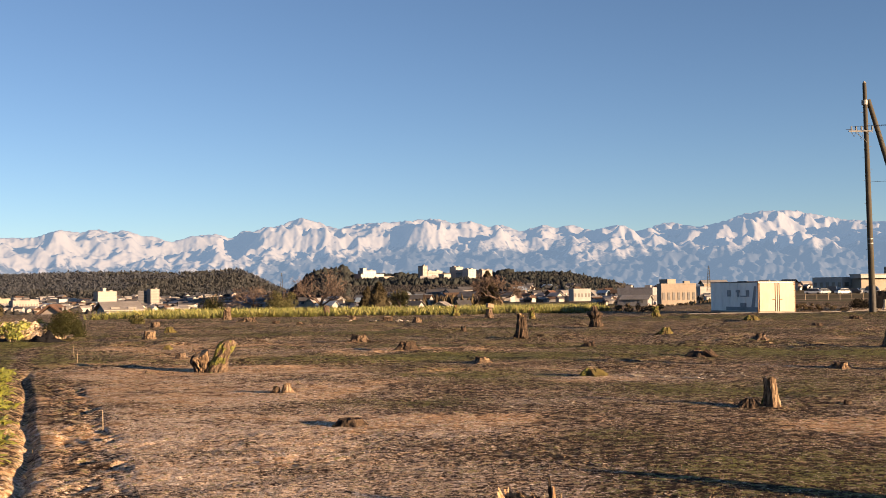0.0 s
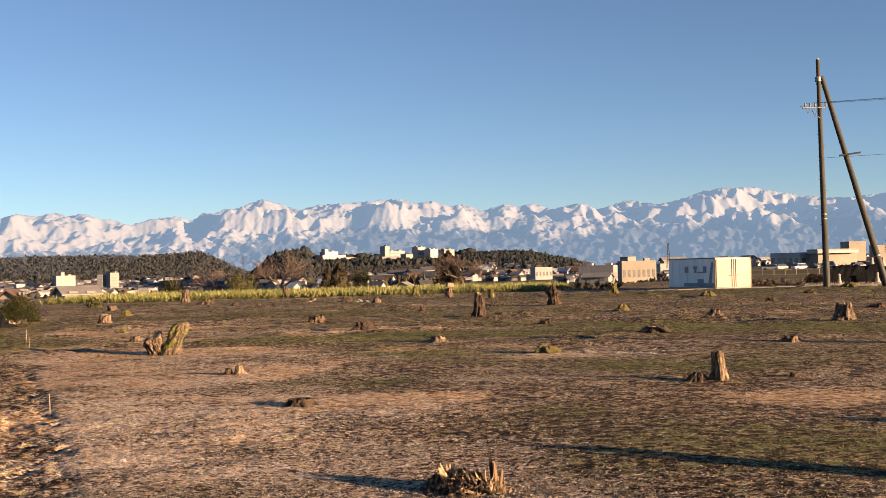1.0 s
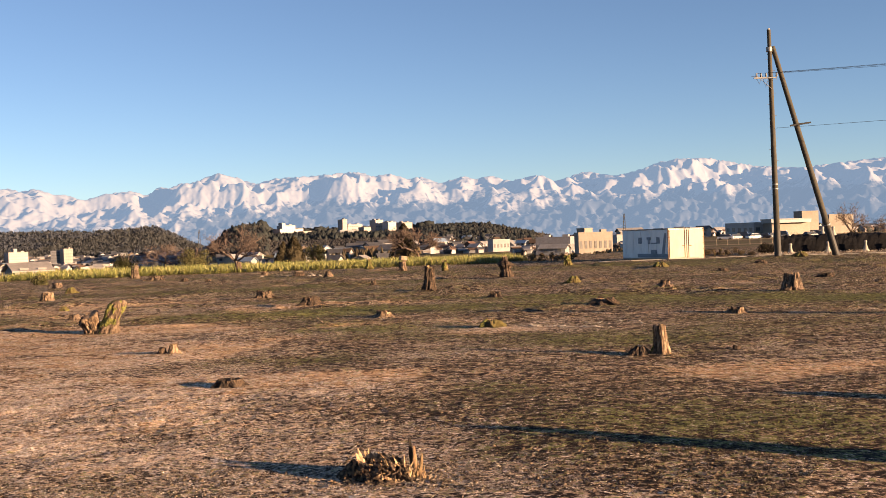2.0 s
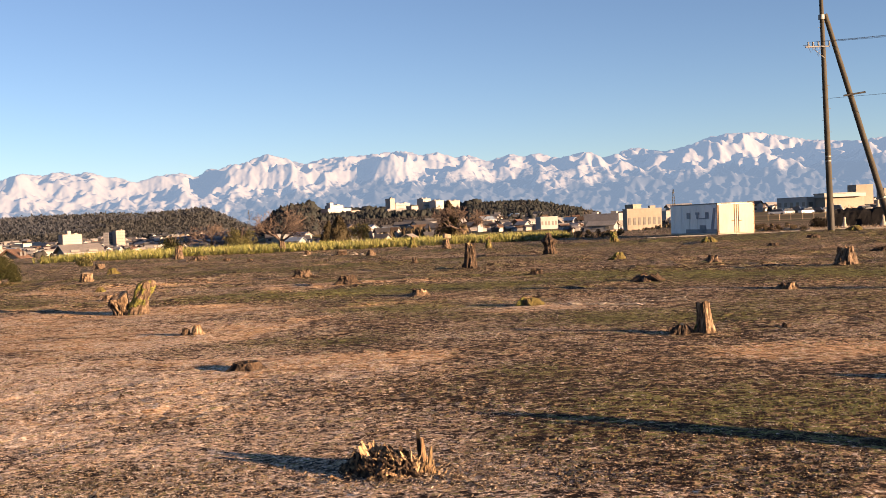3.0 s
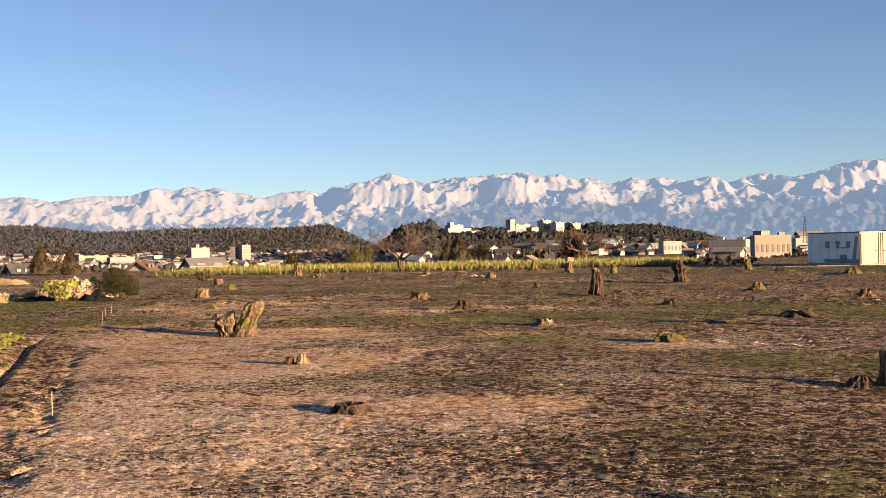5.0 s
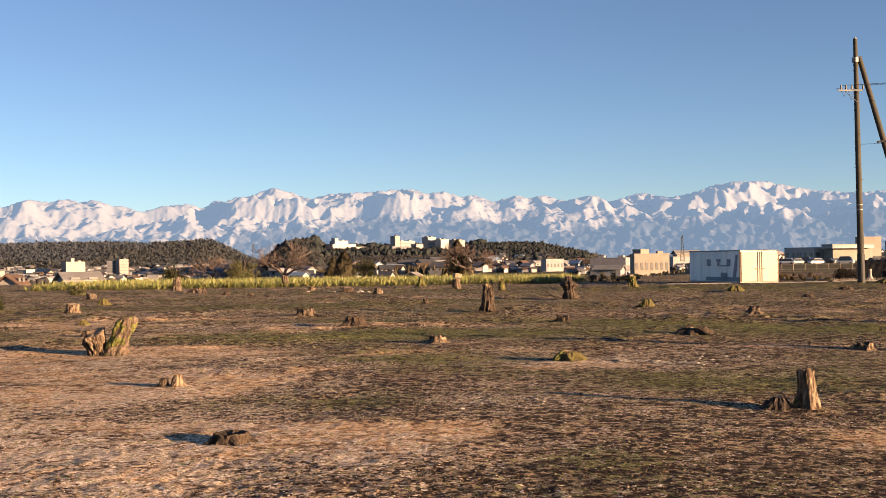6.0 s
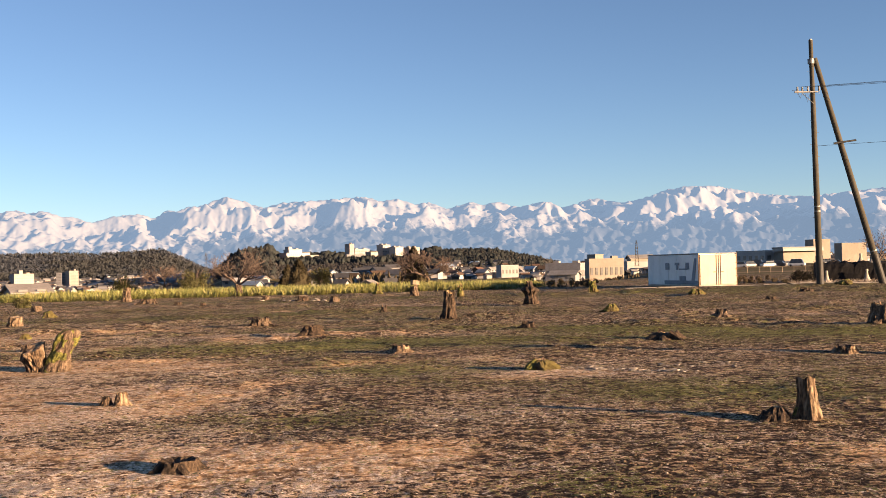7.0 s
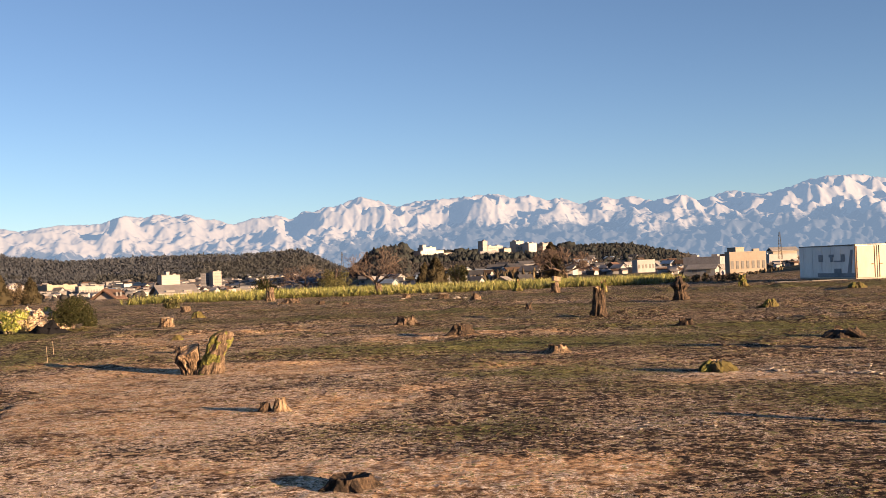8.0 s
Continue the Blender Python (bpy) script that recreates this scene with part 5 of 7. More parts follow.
shadow_trunk(15.1, 18.3, 2.5)
stake(-4.47, 13.63, 0.27, 2, "thin bleached wooden stake upright in the soil")
stake(-9.34, 26.1, 0.32, 5, "thin leaning wooden stake at the plot edge")
stake(-11.28, 31.1, 0.26, -4, "short thin wooden stake at the plot edge")
stake(-10.3, 28.5, 0.30, 8, "thin crooked stick at the plot edge")


# ---- plants ----
def leaf_cloud(rng, count, spots, size, flat_up=0.3):
    """Loose leaves round several centres: (x, y, z, radius, squash)."""
    verts, faces = [], []
    for k in range(count):
        cx, cy, cz, r, sq = spots[int(rng.integers(len(spots)))]
        d = rng.normal(0, 1, 3)
        d /= np.linalg.norm(d)
        f = r * (0.55 + 0.45 * rng.random() ** 0.5)
        c = Vector((cx + d[0] * f, cy + d[1] * f, max(cz + d[2] * f * sq, 0.03)))
        n = Vector(d) + Vector(rng.normal(0, 0.6, 3)) + Vector((0, 0, flat_up))
        q = n.to_track_quat("Z", "Y") @ Euler((0, 0, rng.uniform(0, 6.28))).to_quaternion()
        s = size * rng.uniform(0.6, 1.3)
        i = len(verts)
        verts += [c + q @ Vector(v) for v in ((-s, 0, 0), (0, -s * 0.45, s * 0.1), (s, 0, 0), (0, s * 0.45, s * 0.1))]
        faces.append((i, i + 1, i + 2, i + 3))
    return verts, faces


def bush(x, y, w, h, material, label, leaves, size, seed, name="bush", z=None):
    rng = np.random.default_rng(seed)
    ob = thing(name, pose(x, y, height_at(x, y) if z is None else z), label, "bush")
    stems = []
    for k in range(6):
        a = rng.uniform(0, 6.28)
        stems.append(tube([(0, 0, -0.05), (0.12 * w * math.cos(a), 0.12 * w * math.sin(a), h * 0.4), (0.3 * w * math.cos(a), 0.3 * w * math.sin(a), h * 0.75)], [0.03 * h, 0.02 * h, 0.01 * h], 5))
    for shape in stems:
        part("stem", shape, M["twig"], ob)
    spots = []
    for k in range(30):
        a, d = rng.uniform(0, 6.28), rng.random() ** 0.5 * 0.40 * w
        zz = h * rng.uniform(0.16, 0.76) * (1 - 0.5 * (d / (0.5 * w)) ** 2)
        spots.append((d * math.cos(a), d * math.sin(a), zz, rng.uniform(0.13, 0.24) * min(w, 1.4 * h), 0.9))
    part("foliage", leaf_cloud(rng, leaves, spots, size), material, ob)
    return ob


def conifer(x, y, h, w, label, seed, z=None, name="conifer"):
    rng = np.random.default_rng(seed)
    ob = thing(name, pose(x, y, height_at(x, y) if z is None else z), label, "tree")
    part("trunk", tube([(0, 0, -0.2), (0.02 * h, 0, h * 0.5), (0, 0, h * 0.96)], [0.035 * h, 0.022 * h, 0.006 * h], 7), M["dark_bark"], ob)
    core, seg = [], 14
    for i in range(9):
        f = i / 8
        for k in range(seg):
            t = 6.28 * k / seg
            g = 0.40 * w * (1 - f) ** 0.75 * (1 + 0.35 * noise.noise(Vector((2 * math.cos(t), 2 * math.sin(t), 6 * f + seed)))) + 0.01
            core.append((g * math.cos(t), g * math.sin(t), h * (0.06 + 0.9 * f)))
    part("inner_crown", (core, [(i * seg + k, i * seg + (k + 1) % seg, (i + 1) * seg + (k + 1) % seg, (i + 1) * seg + k) for i in range(8) for k in range(seg)]), M["conifer"], ob)
    spots = []
    for k in range(90):
        f = rng.random() ** 0.9
        d = w / 2 * (1 - f) ** 0.75 * rng.uniform(0.7, 0.95)
        a = rng.uniform(0, 6.28)
        spots.append((d * math.cos(a), d * math.sin(a), h * (0.05 + 0.92 * f), w * rng.uniform(0.06, 0.12) * (1.1 - 0.6 * f), 1.5))
    part("crown", leaf_cloud(rng, 5200, spots, 0.026 * w + 0.015, 0.0), M["conifer"], ob)
    return ob


def bare_tree(x, y, h, w, label, seed, z=None, lean=0.0, trunk=0.3, sub=3, thin=0.008):
    """A leafless spreading tree: trunk, limbs and a haze of twigs."""
    rng = np.random.default_rng(seed)
    ob = thing("bare_tree", pose(x, y, height_at(x, y) if z is None else z), label, "tree", "leafless trees beyond the crop")
    limbs, twigs = [], []

    def grow(p, way, length, r, depth):
        mid = p + way * length * 0.5 + Vector(rng.normal(0, 0.06, 3)) * length
        end = p + way * length + Vector(rng.normal(0, 0.08, 3)) * length
        shape = tube([p, mid, end], [r, r * 0.82, r * 0.62], 5 if depth > 2 else 3, False)
        (limbs if depth > 2 else twigs).append(shape)
        if not depth:
            return
        for k in range(sub if depth > 1 else 3):
            side = Vector(rng.normal(0, 1, 3))
            side.z *= 0.45
            d = (way * 0.75 + side.normalized() * rng.uniform(0.55, 0.95) + Vector((0, 0, 0.10))).normalized()
            grow(p.lerp(end, rng.uniform(0.55, 1.0)), d, length * rng.uniform(0.58, 0.82), max(r * 0.56, thin), depth - 1)

    top = Vector((lean * h * trunk, 0, h * trunk))
    part("trunk", tube([(0, 0, -0.3), top * 0.5 + Vector((0.03 * h, 0, 0)), top], [0.045 * h, 0.036 * h, 0.03 * h], 9), M["bark"], ob)
    for k in range(5):
        a = 6.28 * k / 5 + rng.uniform(-0.4, 0.4)
        grow(top * (0.75 + 0.05 * k), Vector((math.cos(a) * w / h * 0.9, math.sin(a) * w / h * 0.6, 0.75)).normalized(), h * 0.30, 0.02 * h, 5)
    far_out = max(abs(v.x) for s in limbs + twigs for v in s[0])
    high_up = max(v.z for s in limbs + twigs for v in s[0])
    for s in limbs + twigs:
        for v in s[0]:
            v.x, v.y = v.x * w / 2 / far_out, v.y * w / 2 / far_out
            v.z = top.z + (v.z - top.z) * (h - top.z) / (high_up - top.z)
    crown = part("crown", joined(limbs), M["twig"], ob)
    tagged(part("fine_branching", joined(twigs), M["twig"], crown), kind="stuff")
    return ob


bush(-15.1, 40.6, 1.45, 1.12, M["bush"], "dense dark green rounded bush at the plot corner", 12000, 0.036, 71)
bush(-18.7, 61.1, 0.9, 0.7, M["bamboo"], "small olive shrub at the end of the crop rows", 700, 0.07, 72)


def vegetable_plant(x, y, size, seed):
    """A rosette of arching leaves."""
    rng = np.random.default_rng(seed)
    ob = thing("vegetable_plant", pose(x, y, height_at(x, y)), "yellow green leafy vegetable plant in the garden bed", "vegetable", "vegetables in the garden bed")
    for k in range(7 if size < 0.3 else 11):
        a = 6.28 * k / 7 + rng.uniform(-0.3, 0.3)
        up = rng.uniform(0.35, 0.95)
        L, W = size * rng.uniform(0.7, 1.2), size * rng.uniform(0.22, 0.36)
        verts, faces = [], []
        for i in range(5):
            f = i / 4
            wide = W * (0.25, 0.8, 1.0, 0.8, 0.15)[i]
            d, z = L * f * (1 - 0.3 * up), L * (up * f - 0.75 * f * f * (1 - 0.4 * up)) + 0.02
            for s in (-1, 0, 1):
                verts.append((d * math.cos(a) - s * wide * math.sin(a) / 2, d * math.sin(a) + s * wide * math.cos(a) / 2, max(z, 0.015) + 0.18 * wide * abs(s) + rng.uniform(-0.01, 0.01)))
        for i in range(4):
            for s in (0, 1):
                n = i * 3 + s
                faces.append((n, n + 1, n + 4, n + 3))
        part("leaf", (verts, faces), M["leaf"], ob)


def garden():
    rng = np.random.default_rng(73)
    spots = []
    for k in range(56):
        y = 9.5 + 13.6 * k / 55
        ex = float(np.interp(y, [p[1] for p in EDGE], [p[0] for p in EDGE]))
        for off in (-0.44, -0.66, -0.92):
            spots.append((ex + off + rng.normal(0, 0.06), y + rng.normal(0, 0.10), rng.uniform(0.16, 0.26)))
    for n, (x, y, s) in enumerate(spots):
        vegetable_plant(x, y, s, 300 + n)


garden()
blades("dry_weeds", 3000, (0.03, 0.14), (0.003, 0.007), M["dry"], "thin pale dry weeds along the dug edge", "weeds", (6, 26), lambda x, y: np.exp(-((edge_gap(x, y) + 0.05) / 0.22) ** 2) * (y < 23), (0.15, 0.8), 75, (-34, -20))


def heap(name, x, y, w, d, h, material, label, category, seed, lump=0.25):
    """A low uneven mound lying on the ground."""
    n, m, verts, faces = 28, 20, [], []
    for i in range(n):
        for k in range(m):
            u, v = 2 * i / (n - 1) - 1, 2 * k / (m - 1) - 1
            env = max(1 - abs(u) ** 2.5, 0) ** 0.7 * max(1 - abs(v) ** 2.5, 0) ** 0.7
            p = Vector((u * w * 1.6, v * d * 1.6, seed))
            verts.append((u * w / 2, v * d / 2, h * env * (1 + lump * 2 * noise.noise(p) + lump * noise.noise(p * 2.7)) - 0.04))
    for i in range(n - 1):
        for k in range(m - 1):
            c = i * m + k
            faces.append((c, c + m, c + m + 1, c + 1))
    ob = new(name, mesh_of(name, verts, faces, material))
    ob.matrix_basis = pose(x, y, height_at(x, y), 0, 0, -18)
    return tagged(ob, label, category)


def leafy_clump(x, y, w, h, material, label, seed, leaves, size):
    rng = np.random.default_rng(seed)
    ob = thing("leafy_clump", pose(x, y, height_at(x, y)), label, "vegetable", "plants heaped at the bed's end")
    spots = [(w * rng.uniform(-0.36, 0.36), w * rng.uniform(-0.3, 0.3), h * rng.uniform(0.12, 0.72), w * 0.18, 0.8) for k in range(14)]
    part("foliage", leaf_cloud(rng, leaves, spots, size), material, ob)
    for k in range(9):
        a = rng.uniform(0, 6.28)
        part("stalk", tube([(0.1 * w * math.cos(a), 0.1 * w * math.sin(a), 0), (0.3 * w * math.cos(a), 0.3 * w * math.sin(a), h * 0.4), (0.42 * w * math.cos(a), 0.42 * w * math.sin(a), h * 0.5)], [0.025, 0.02, 0.012], 5), M["stake"], ob, "pale leaf stalk")


leafy_clump(-15.85, 37.6, 1.05, 0.80, M["leaf"], "large pale green leafy vegetable in the bed", 171, 1300, 0.06)
leafy_clump(-16.4, 41.6, 0.8, 0.95, M["leaf"], "tall yellow green leafy plant behind the heap", 172, 450, 0.08)
leafy_clump(-18.1, 37.6, 0.75, 0.45, M["dry"], "pale yellow withered plant at the bed's edge", 173, 650, 0.06)
leafy_clump(-17.5, 39.2, 0.9, 0.42, M["dry"], "withered tan plants on the black sheet", 174, 550, 0.055)
leafy_clump(-16.7, 40.0, 1.0, 0.62, M["dry"], "withered tan plants on the black sheet", 175, 650, 0.06)
heap("plastic_sheet", -17.0, 38.4, 1.7, 0.8, 0.14, M["plastic"], "crumpled black plastic mulch sheet over the bed", "plastic sheet", 3.0, 0.5)
heap("plastic_sheet", -15.1, 38.8, 0.8, 1.4, 0.32, M["plastic"], "crumpled black plastic mulch sheet beside the bush", "plastic sheet", 7.0, 0.5)
heap("soil_mound", -16.9, 41.0, 3.4, 1.4, 0.62, M["soil"], "low heap of brown soil behind the vegetables", "soil heap", 5.0)
heap("straw_pile", -28.9, 58.5, 2.4, 1.6, 0.3, M["straw_heap"], "pale heap of dry straw on the grass", "straw heap", 8.0)


def crop_rows():
    """Leeks in close rows across the far side of the field."""
    rng = np.random.default_rng(74)
    n = 9000
    f = rng.random(n)
    row = rng.integers(0, 14, n)
    x = -25.0 + 36.0 * f + rng.normal(0, 0.1, n)
    near = 70.5 + 8.5 * f
    y = near + row * 1.15 + rng.normal(0, 0.12, n)
    keep = ~((x > 8.5) & (row < 3))
    x, y = x[keep], y[keep]
    n, blades_each = len(x), 6
    x, y = np.repeat(x, blades_each), np.repeat(y, blades_each)
    z = height(x, y)
    a = rng.uniform(0, 6.28, len(x))
    L, up, W = rng.uniform(0.35, 0.72, len(x)), rng.uniform(0.6, 0.98, len(x)), rng.uniform(0.022, 0.045, len(x))
    out = np.sqrt(1 - up ** 2)
    pts = []
    for t, wide in ((0, 0.8), (0.55, 1.0), (1.0, 0.15)):
        droop = 0.35 * t * t * out
        for s in (-1, 1):
            pts.append(np.stack([x + np.cos(a) * L * out * t - np.sin(a) * s * W * wide / 2, y + np.sin(a) * L * out * t + np.cos(a) * s * W * wide / 2, z + L * (up * t - droop)], -1))
    verts = np.stack(pts, 1).reshape(-1, 3)
    quad = np.array([(0, 1, 3, 2), (2, 3, 5, 4)])
    loops = (quad[None] + 6 * np.arange(len(x))[:, None, None]).ravel()
    tagged(new("leek_crop", bulk("leek_crop", verts, loops, 4, M["leek"])), "rows of yellow green leeks along the field's far edge", "crop", kind="stuff")


crop_rows()


# ---- the white box ----
def box_body():
    turn, W, L, H = 14, 2.62, 6.6, 2.03
    ob = thing("cargo_box", pose(18.55, 69.4, height_at(18.5, 70) - 0.02, 0, 0, turn), "white truck cargo box set on the ground with cream doors", "cargo box")
    # local: x along the doors, y towards the far end
    body = part("body", box_bm(W - 0.06, L - 0.04, H - 0.16, (W / 2, L / 2 + 0.03, 0.09), 0.02), M["panel"], ob, "white painted panels")
    part("roof", box_bm(W, L, 0.06, (W / 2, L / 2, H - 0.06), 0.015), M["steel"], ob, "grey metal roof edge")
    part("sill", box_bm(W, L, 0.09, (W / 2, L / 2, 0), 0.01), M["concrete"], ob)
    for k in range(6):
        part("panel_joint", box_bm(0.03, 0.05, H - 0.2, (0.025, 0.55 + 1.1 * k, 0.1)), M["panel"], body)
    for side in (0, 1):
        d = part("door", box_bm(W / 2 - 0.10, 0.05, H - 0.20, (0.05 + W / 4 + side * (W / 2 - 0.05) - 0.0, 0.0, 0.10), 0.012), M["cream"], ob, "sunlit cream door leaf")
        rod = 0.05 + W / 2 - 0.16 + side * 0.28
        part("lock_rod", tube([(rod, -0.045, 0.12), (rod, -0.045, H - 0.10)], [0.016, 0.016], 8), M["rust"], d)
        part("handle", box_bm(0.20, 0.03, 0.05, (rod - 0.1 + side * 0.2, -0.06, 0.85), 0.008), M["rust"], d)
        for k in range(5):
            part("hinge", box_bm(0.16, 0.05, 0.05, (0.05 if side == 0 else W - 0.05, -0.02, 0.2 + 0.4 * k), 0.008), M["rust"], d)
    for xx in (0.02, W - 0.02):
        part("corner_post", box_bm(0.05, 0.07, H - 0.04, (xx, 0.02, 0.02), 0.01), M["rust"], ob)
    # faded painted marks on the long side
    for at, w, h, z in ((3.9, 0.50, 0.42, 1.05), (2.65, 0.55, 0.16, 1.32), (2.65, 0.28, 0.30, 1.03), (1.35, 0.42, 0.42, 1.05), (1.9, 0.95, 0.08, 1.03), (2.2, 4.2, 0.24, 0.13), (1.95, 0.8, 0.48, 0.16)):
        part("painted_mark", box_bm(0.012, w, h, (0.0, at, z)), M["graphic"], ob, "faded blue grey painted shape")
    v = [(-0.004, 0.95, 0.15), (-0.004, 0.55, 0.15), (-0.004, 0.25, 1.72), (-0.004, 0.48, 1.72)]
    v += [(p[0] + 0.02, p[1], p[2]) for p in v]
    part("painted_mark", (v, [(0, 1, 2, 3), (7, 6, 5, 4), (0, 4, 5, 1), (1, 5, 6, 2), (2, 6, 7, 3), (3, 7, 4, 0)]), M["graphic"], ob, "faded blue grey painted shape")


box_body()


# ---- the pole ----
def utility_pole():
    x, y = 23.2, 62.4
    z = height_at(x, y)
    ob = thing("utility_pole", pose(x, y, z) @ Matrix.Diagonal((0.875, 0.875, 0.875, 1)), "brown concrete utility pole propped by a slanting brace", "utility pole")
    # slightly out of plumb
    lean = -0.012
    at = lambda h: (lean * h + 0.1 * 0, 0, h)
    pole = part("pole", tube([at(-0.4), at(5), at(10), at(15.05)], [0.21, 0.185, 0.16, 0.125], 18), M["pole"], ob)
    part("pole_cap", tube([at(15.05), at(15.15)], [0.12, 0.05], 14), M["concrete"], pole)
    part("base_sleeve", tube([at(-0.1), at(1.75)], [0.235, 0.225], 18), M["black"], pole, "dark ribbed sheath")
    for h in (1.85, 4.45, 4.75, 7.3, 9.1, 10.6, 13.4, 13.75):
        part("band", tube([at(h), at(h + 0.07)], [0.205 - 0.0045 * h + 0.012] * 2, 18), M["steel" if 4 < h < 5 else "pole"], pole, "metal band")
    for k in range(15):
        h, s = 2.6 + 0.75 * k, (1 if k % 2 else -1)
        part("step_bolt", tube([(lean * h, 0, h), (lean * h + s * 0.30, -0.02, h)], [0.012, 0.012], 6), M["steel"], pole)
    part("crossarm", box_bm(1.5, 0.09, 0.09, (-0.45 + lean * 11.85, -0.16, 11.8), 0.01), M["steel"], ob)
    part("arm_stay", tube([(lean * 11, -0.14, 11.1), (-0.9, -0.16, 11.8)], [0.018, 0.018], 6), M["steel"], ob)
    for dx in (-1.15, -0.85, -0.5, 0.2):
        ins = part("insulator", tube([(dx, -0.16, 11.89), (dx, -0.16, 12.0), (dx, -0.16, 12.03), (dx, -0.16, 12.16)], [0.04, 0.075, 0.05, 0.06], 10), M["ceramic"], ob)
        part("pin", tube([(dx, -0.16, 11.7), (dx, -0.16, 11.9)], [0.015, 0.015], 6), M["steel"], ins)
    for dx, dz in ((-1.2, -0.35), (-0.75, -0.6), (-1.5, 0.15)):
        part("jumper_wire", tube([(dx, -0.16, 11.95), (dx + 0.2, -0.2, 11.8 + dz), (dx + 0.45, -0.16, 11.95)], [0.014] * 3, 5), M["black"], ob)
    brace = part("brace", tube([(4.15, 0.25, -0.4), (2.1, 0.15, 6.8), (0.06, 0.05, 13.95)], [0.21, 0.185, 0.15], 18), M["pole"], ob, "slanting concrete brace")
    part("brace_sheath", tube([(4.09, 0.25, -0.2), (3.55, 0.22, 1.75)], [0.235, 0.225], 18), M["black"], brace)
    part("clamp", tube([(lean * 13.6 - 0.02, 0.02, 13.6), (lean * 13.9 - 0.02, 0.02, 13.9)], [0.2, 0.2], 14), M["steel"], brace)
    part("brace_band", tube([(3.5, 0.215, 1.95), (3.47, 0.214, 2.03)], [0.22, 0.22], 16), M["steel"], brace)
    part("cable_guard", tube([(0.95, -0.35, 8.62), (2.35, -0.35, 8.80)], [0.06, 0.06], 10), M["black"], ob, "black cable sleeve")
    # conductors run off to the next pole
    for a, b in (((-1.15, -0.16, 12.14), (64.0, -30.0, 13.6)), ((-0.55, -0.16, 12.14), (64.4, -30.4, 13.45)), ((0.2, -0.16, 12.14), (65.0, -31.0, 12.9)), ((0.02, -0.2, 8.5), (64.4, -30.4, 10.9))):
        pts = []
        for i in range(25):
            f = i / 24
            p = Vector(a).lerp(Vector(b), f)
            p.z -= 1.1 * 4 * f * (1 - f) * 0.5
            pts.append(p)
        part("cable", tube(pts, [0.011] * 25, 5), M["black"], ob)


utility_pole()


def kerb():
    """A low concrete edging between the plot and the lane."""
    for k in range(16):
        x0 = 15.2 + 2.0 * k
        x, y = x0, 71.9 - 0.23 * (x0 - 15.2)
        ob = new("kerb_stone", bpy.data.meshes["kerb_stone"]) if k else part("kerb_stone", box_bm(1.97, 0.18, 0.26, (0, 0, -0.20), 0.015), M["concrete"], None)
        ob.matrix_basis = pose(x, y - 1.6, height_at(x, y - 1.6) + 0.0, 0, 0, -13)
        tagged(ob, "pale concrete kerb block along the field's edge", "kerb", "kerb blocks along the field edge")


kerb()


# ---- the walled yard behind the pole ----
def covered_stack():
    """A long low pile under black sheeting."""
    rng = np.random.default_rng(81)
    ob = thing("covered_stack", pose(29.0, 78.0, height_at(29.0, 78.0), 0, 0, -12), "long low stack under black sheeting beside the lane", "stack")
    for k in range(8):
        L, verts, faces = 2.5, [], []
        cross = ((-0.75, -0.05), (-0.72, 0.5), (-0.62, 1.0), (-0.45, 1.28), (0.0, 1.42), (0.45, 1.30), (0.7, 0.6), (0.8, -0.05))
        for i in range(11):
            for cx, cz in cross:
                p = Vector((2.5 * k + 0.25 * i, cx, cz)) * 1.7
                g = 0.92 + 0.10 * noise.noise(p) + 0.07 * noise.noise(p * 2.6)
                verts.append((2.46 * k * 1.01 + 0.25 * i * 0.985, cx * g, cz * g))
        m = len(cross)
        faces = [(i * m + c, (i + 1) * m + c, (i + 1) * m + c + 1, i * m + c + 1) for i in range(10) for c in range(m - 1)]
        faces += [tuple(range(m)), tuple(range(10 * m, 11 * m))[::-1]]
        part("sheet", (verts, faces), M["plastic"], ob)


covered_stack()
bush(28.0, 77.7, 1.7, 1.0, M["hedge"], "low black tangle of shrubs at the end of a stack", 2600, 0.05, 82, "shrub")


def concrete_cone(x, y, h, label, z=None):
    ob = thing("concrete_cone", pose(x, y, (height_at(x, y) if z is None else z) - 0.02), label, "concrete block", "pale concrete cones beside the lane")
    part("foot", tube([(0, 0, 0), (0, 0, 0.10), (0, 0, 0.16)], [0.25, 0.25, 0.20], 14), M["concrete"], ob)
    part("shaft", tube([(0, 0, 0.16), (0, 0, h * 0.35), (0, 0, h * 0.6), (0, 0, h * 0.82)], [0.20, 0.14, 0.09, 0.075], 14), M["concrete"], ob)
    part("head", tube([(0, 0, h * 0.82), (0, 0, h * 0.88), (0, 0, h * 0.96), (0, 0, h)], [0.10, 0.10, 0.09, 0.04], 14), M["concrete"], ob)


for k in range(7):
    concrete_cone(29.3 + 2.5 * k, 76.7 - 0.55 * k, 0.82, "pale tapering concrete cone before a black covered stack")
concrete_cone(32.0, 77.5, 0.7, "grey concrete cone standing on the covered stack", 1.2)
concrete_cone(32.7, 77.3, 0.7, "grey concrete cone standing on the covered stack", 1.2)
blades("dry_grass", 3000, (0.12, 0.38), (0.008, 0.02), M["straw"], "pale dry grass along the lane's edge", "grass", (77.5, 79.5), lambda x, y: np.ones_like(x, dtype=bool), (0.6, 1.0), 86, (19.5, 30))
for dx in (0.0, 4.2, 8.6, 13.0):
    bush(31.0 + dx, 79.6 - 0.25 * dx, 4.6, 1.85, M["drybrush"], "brown leafless scrub behind a black covered stack", 3600, 0.06, 87 + int(dx), "scrub")
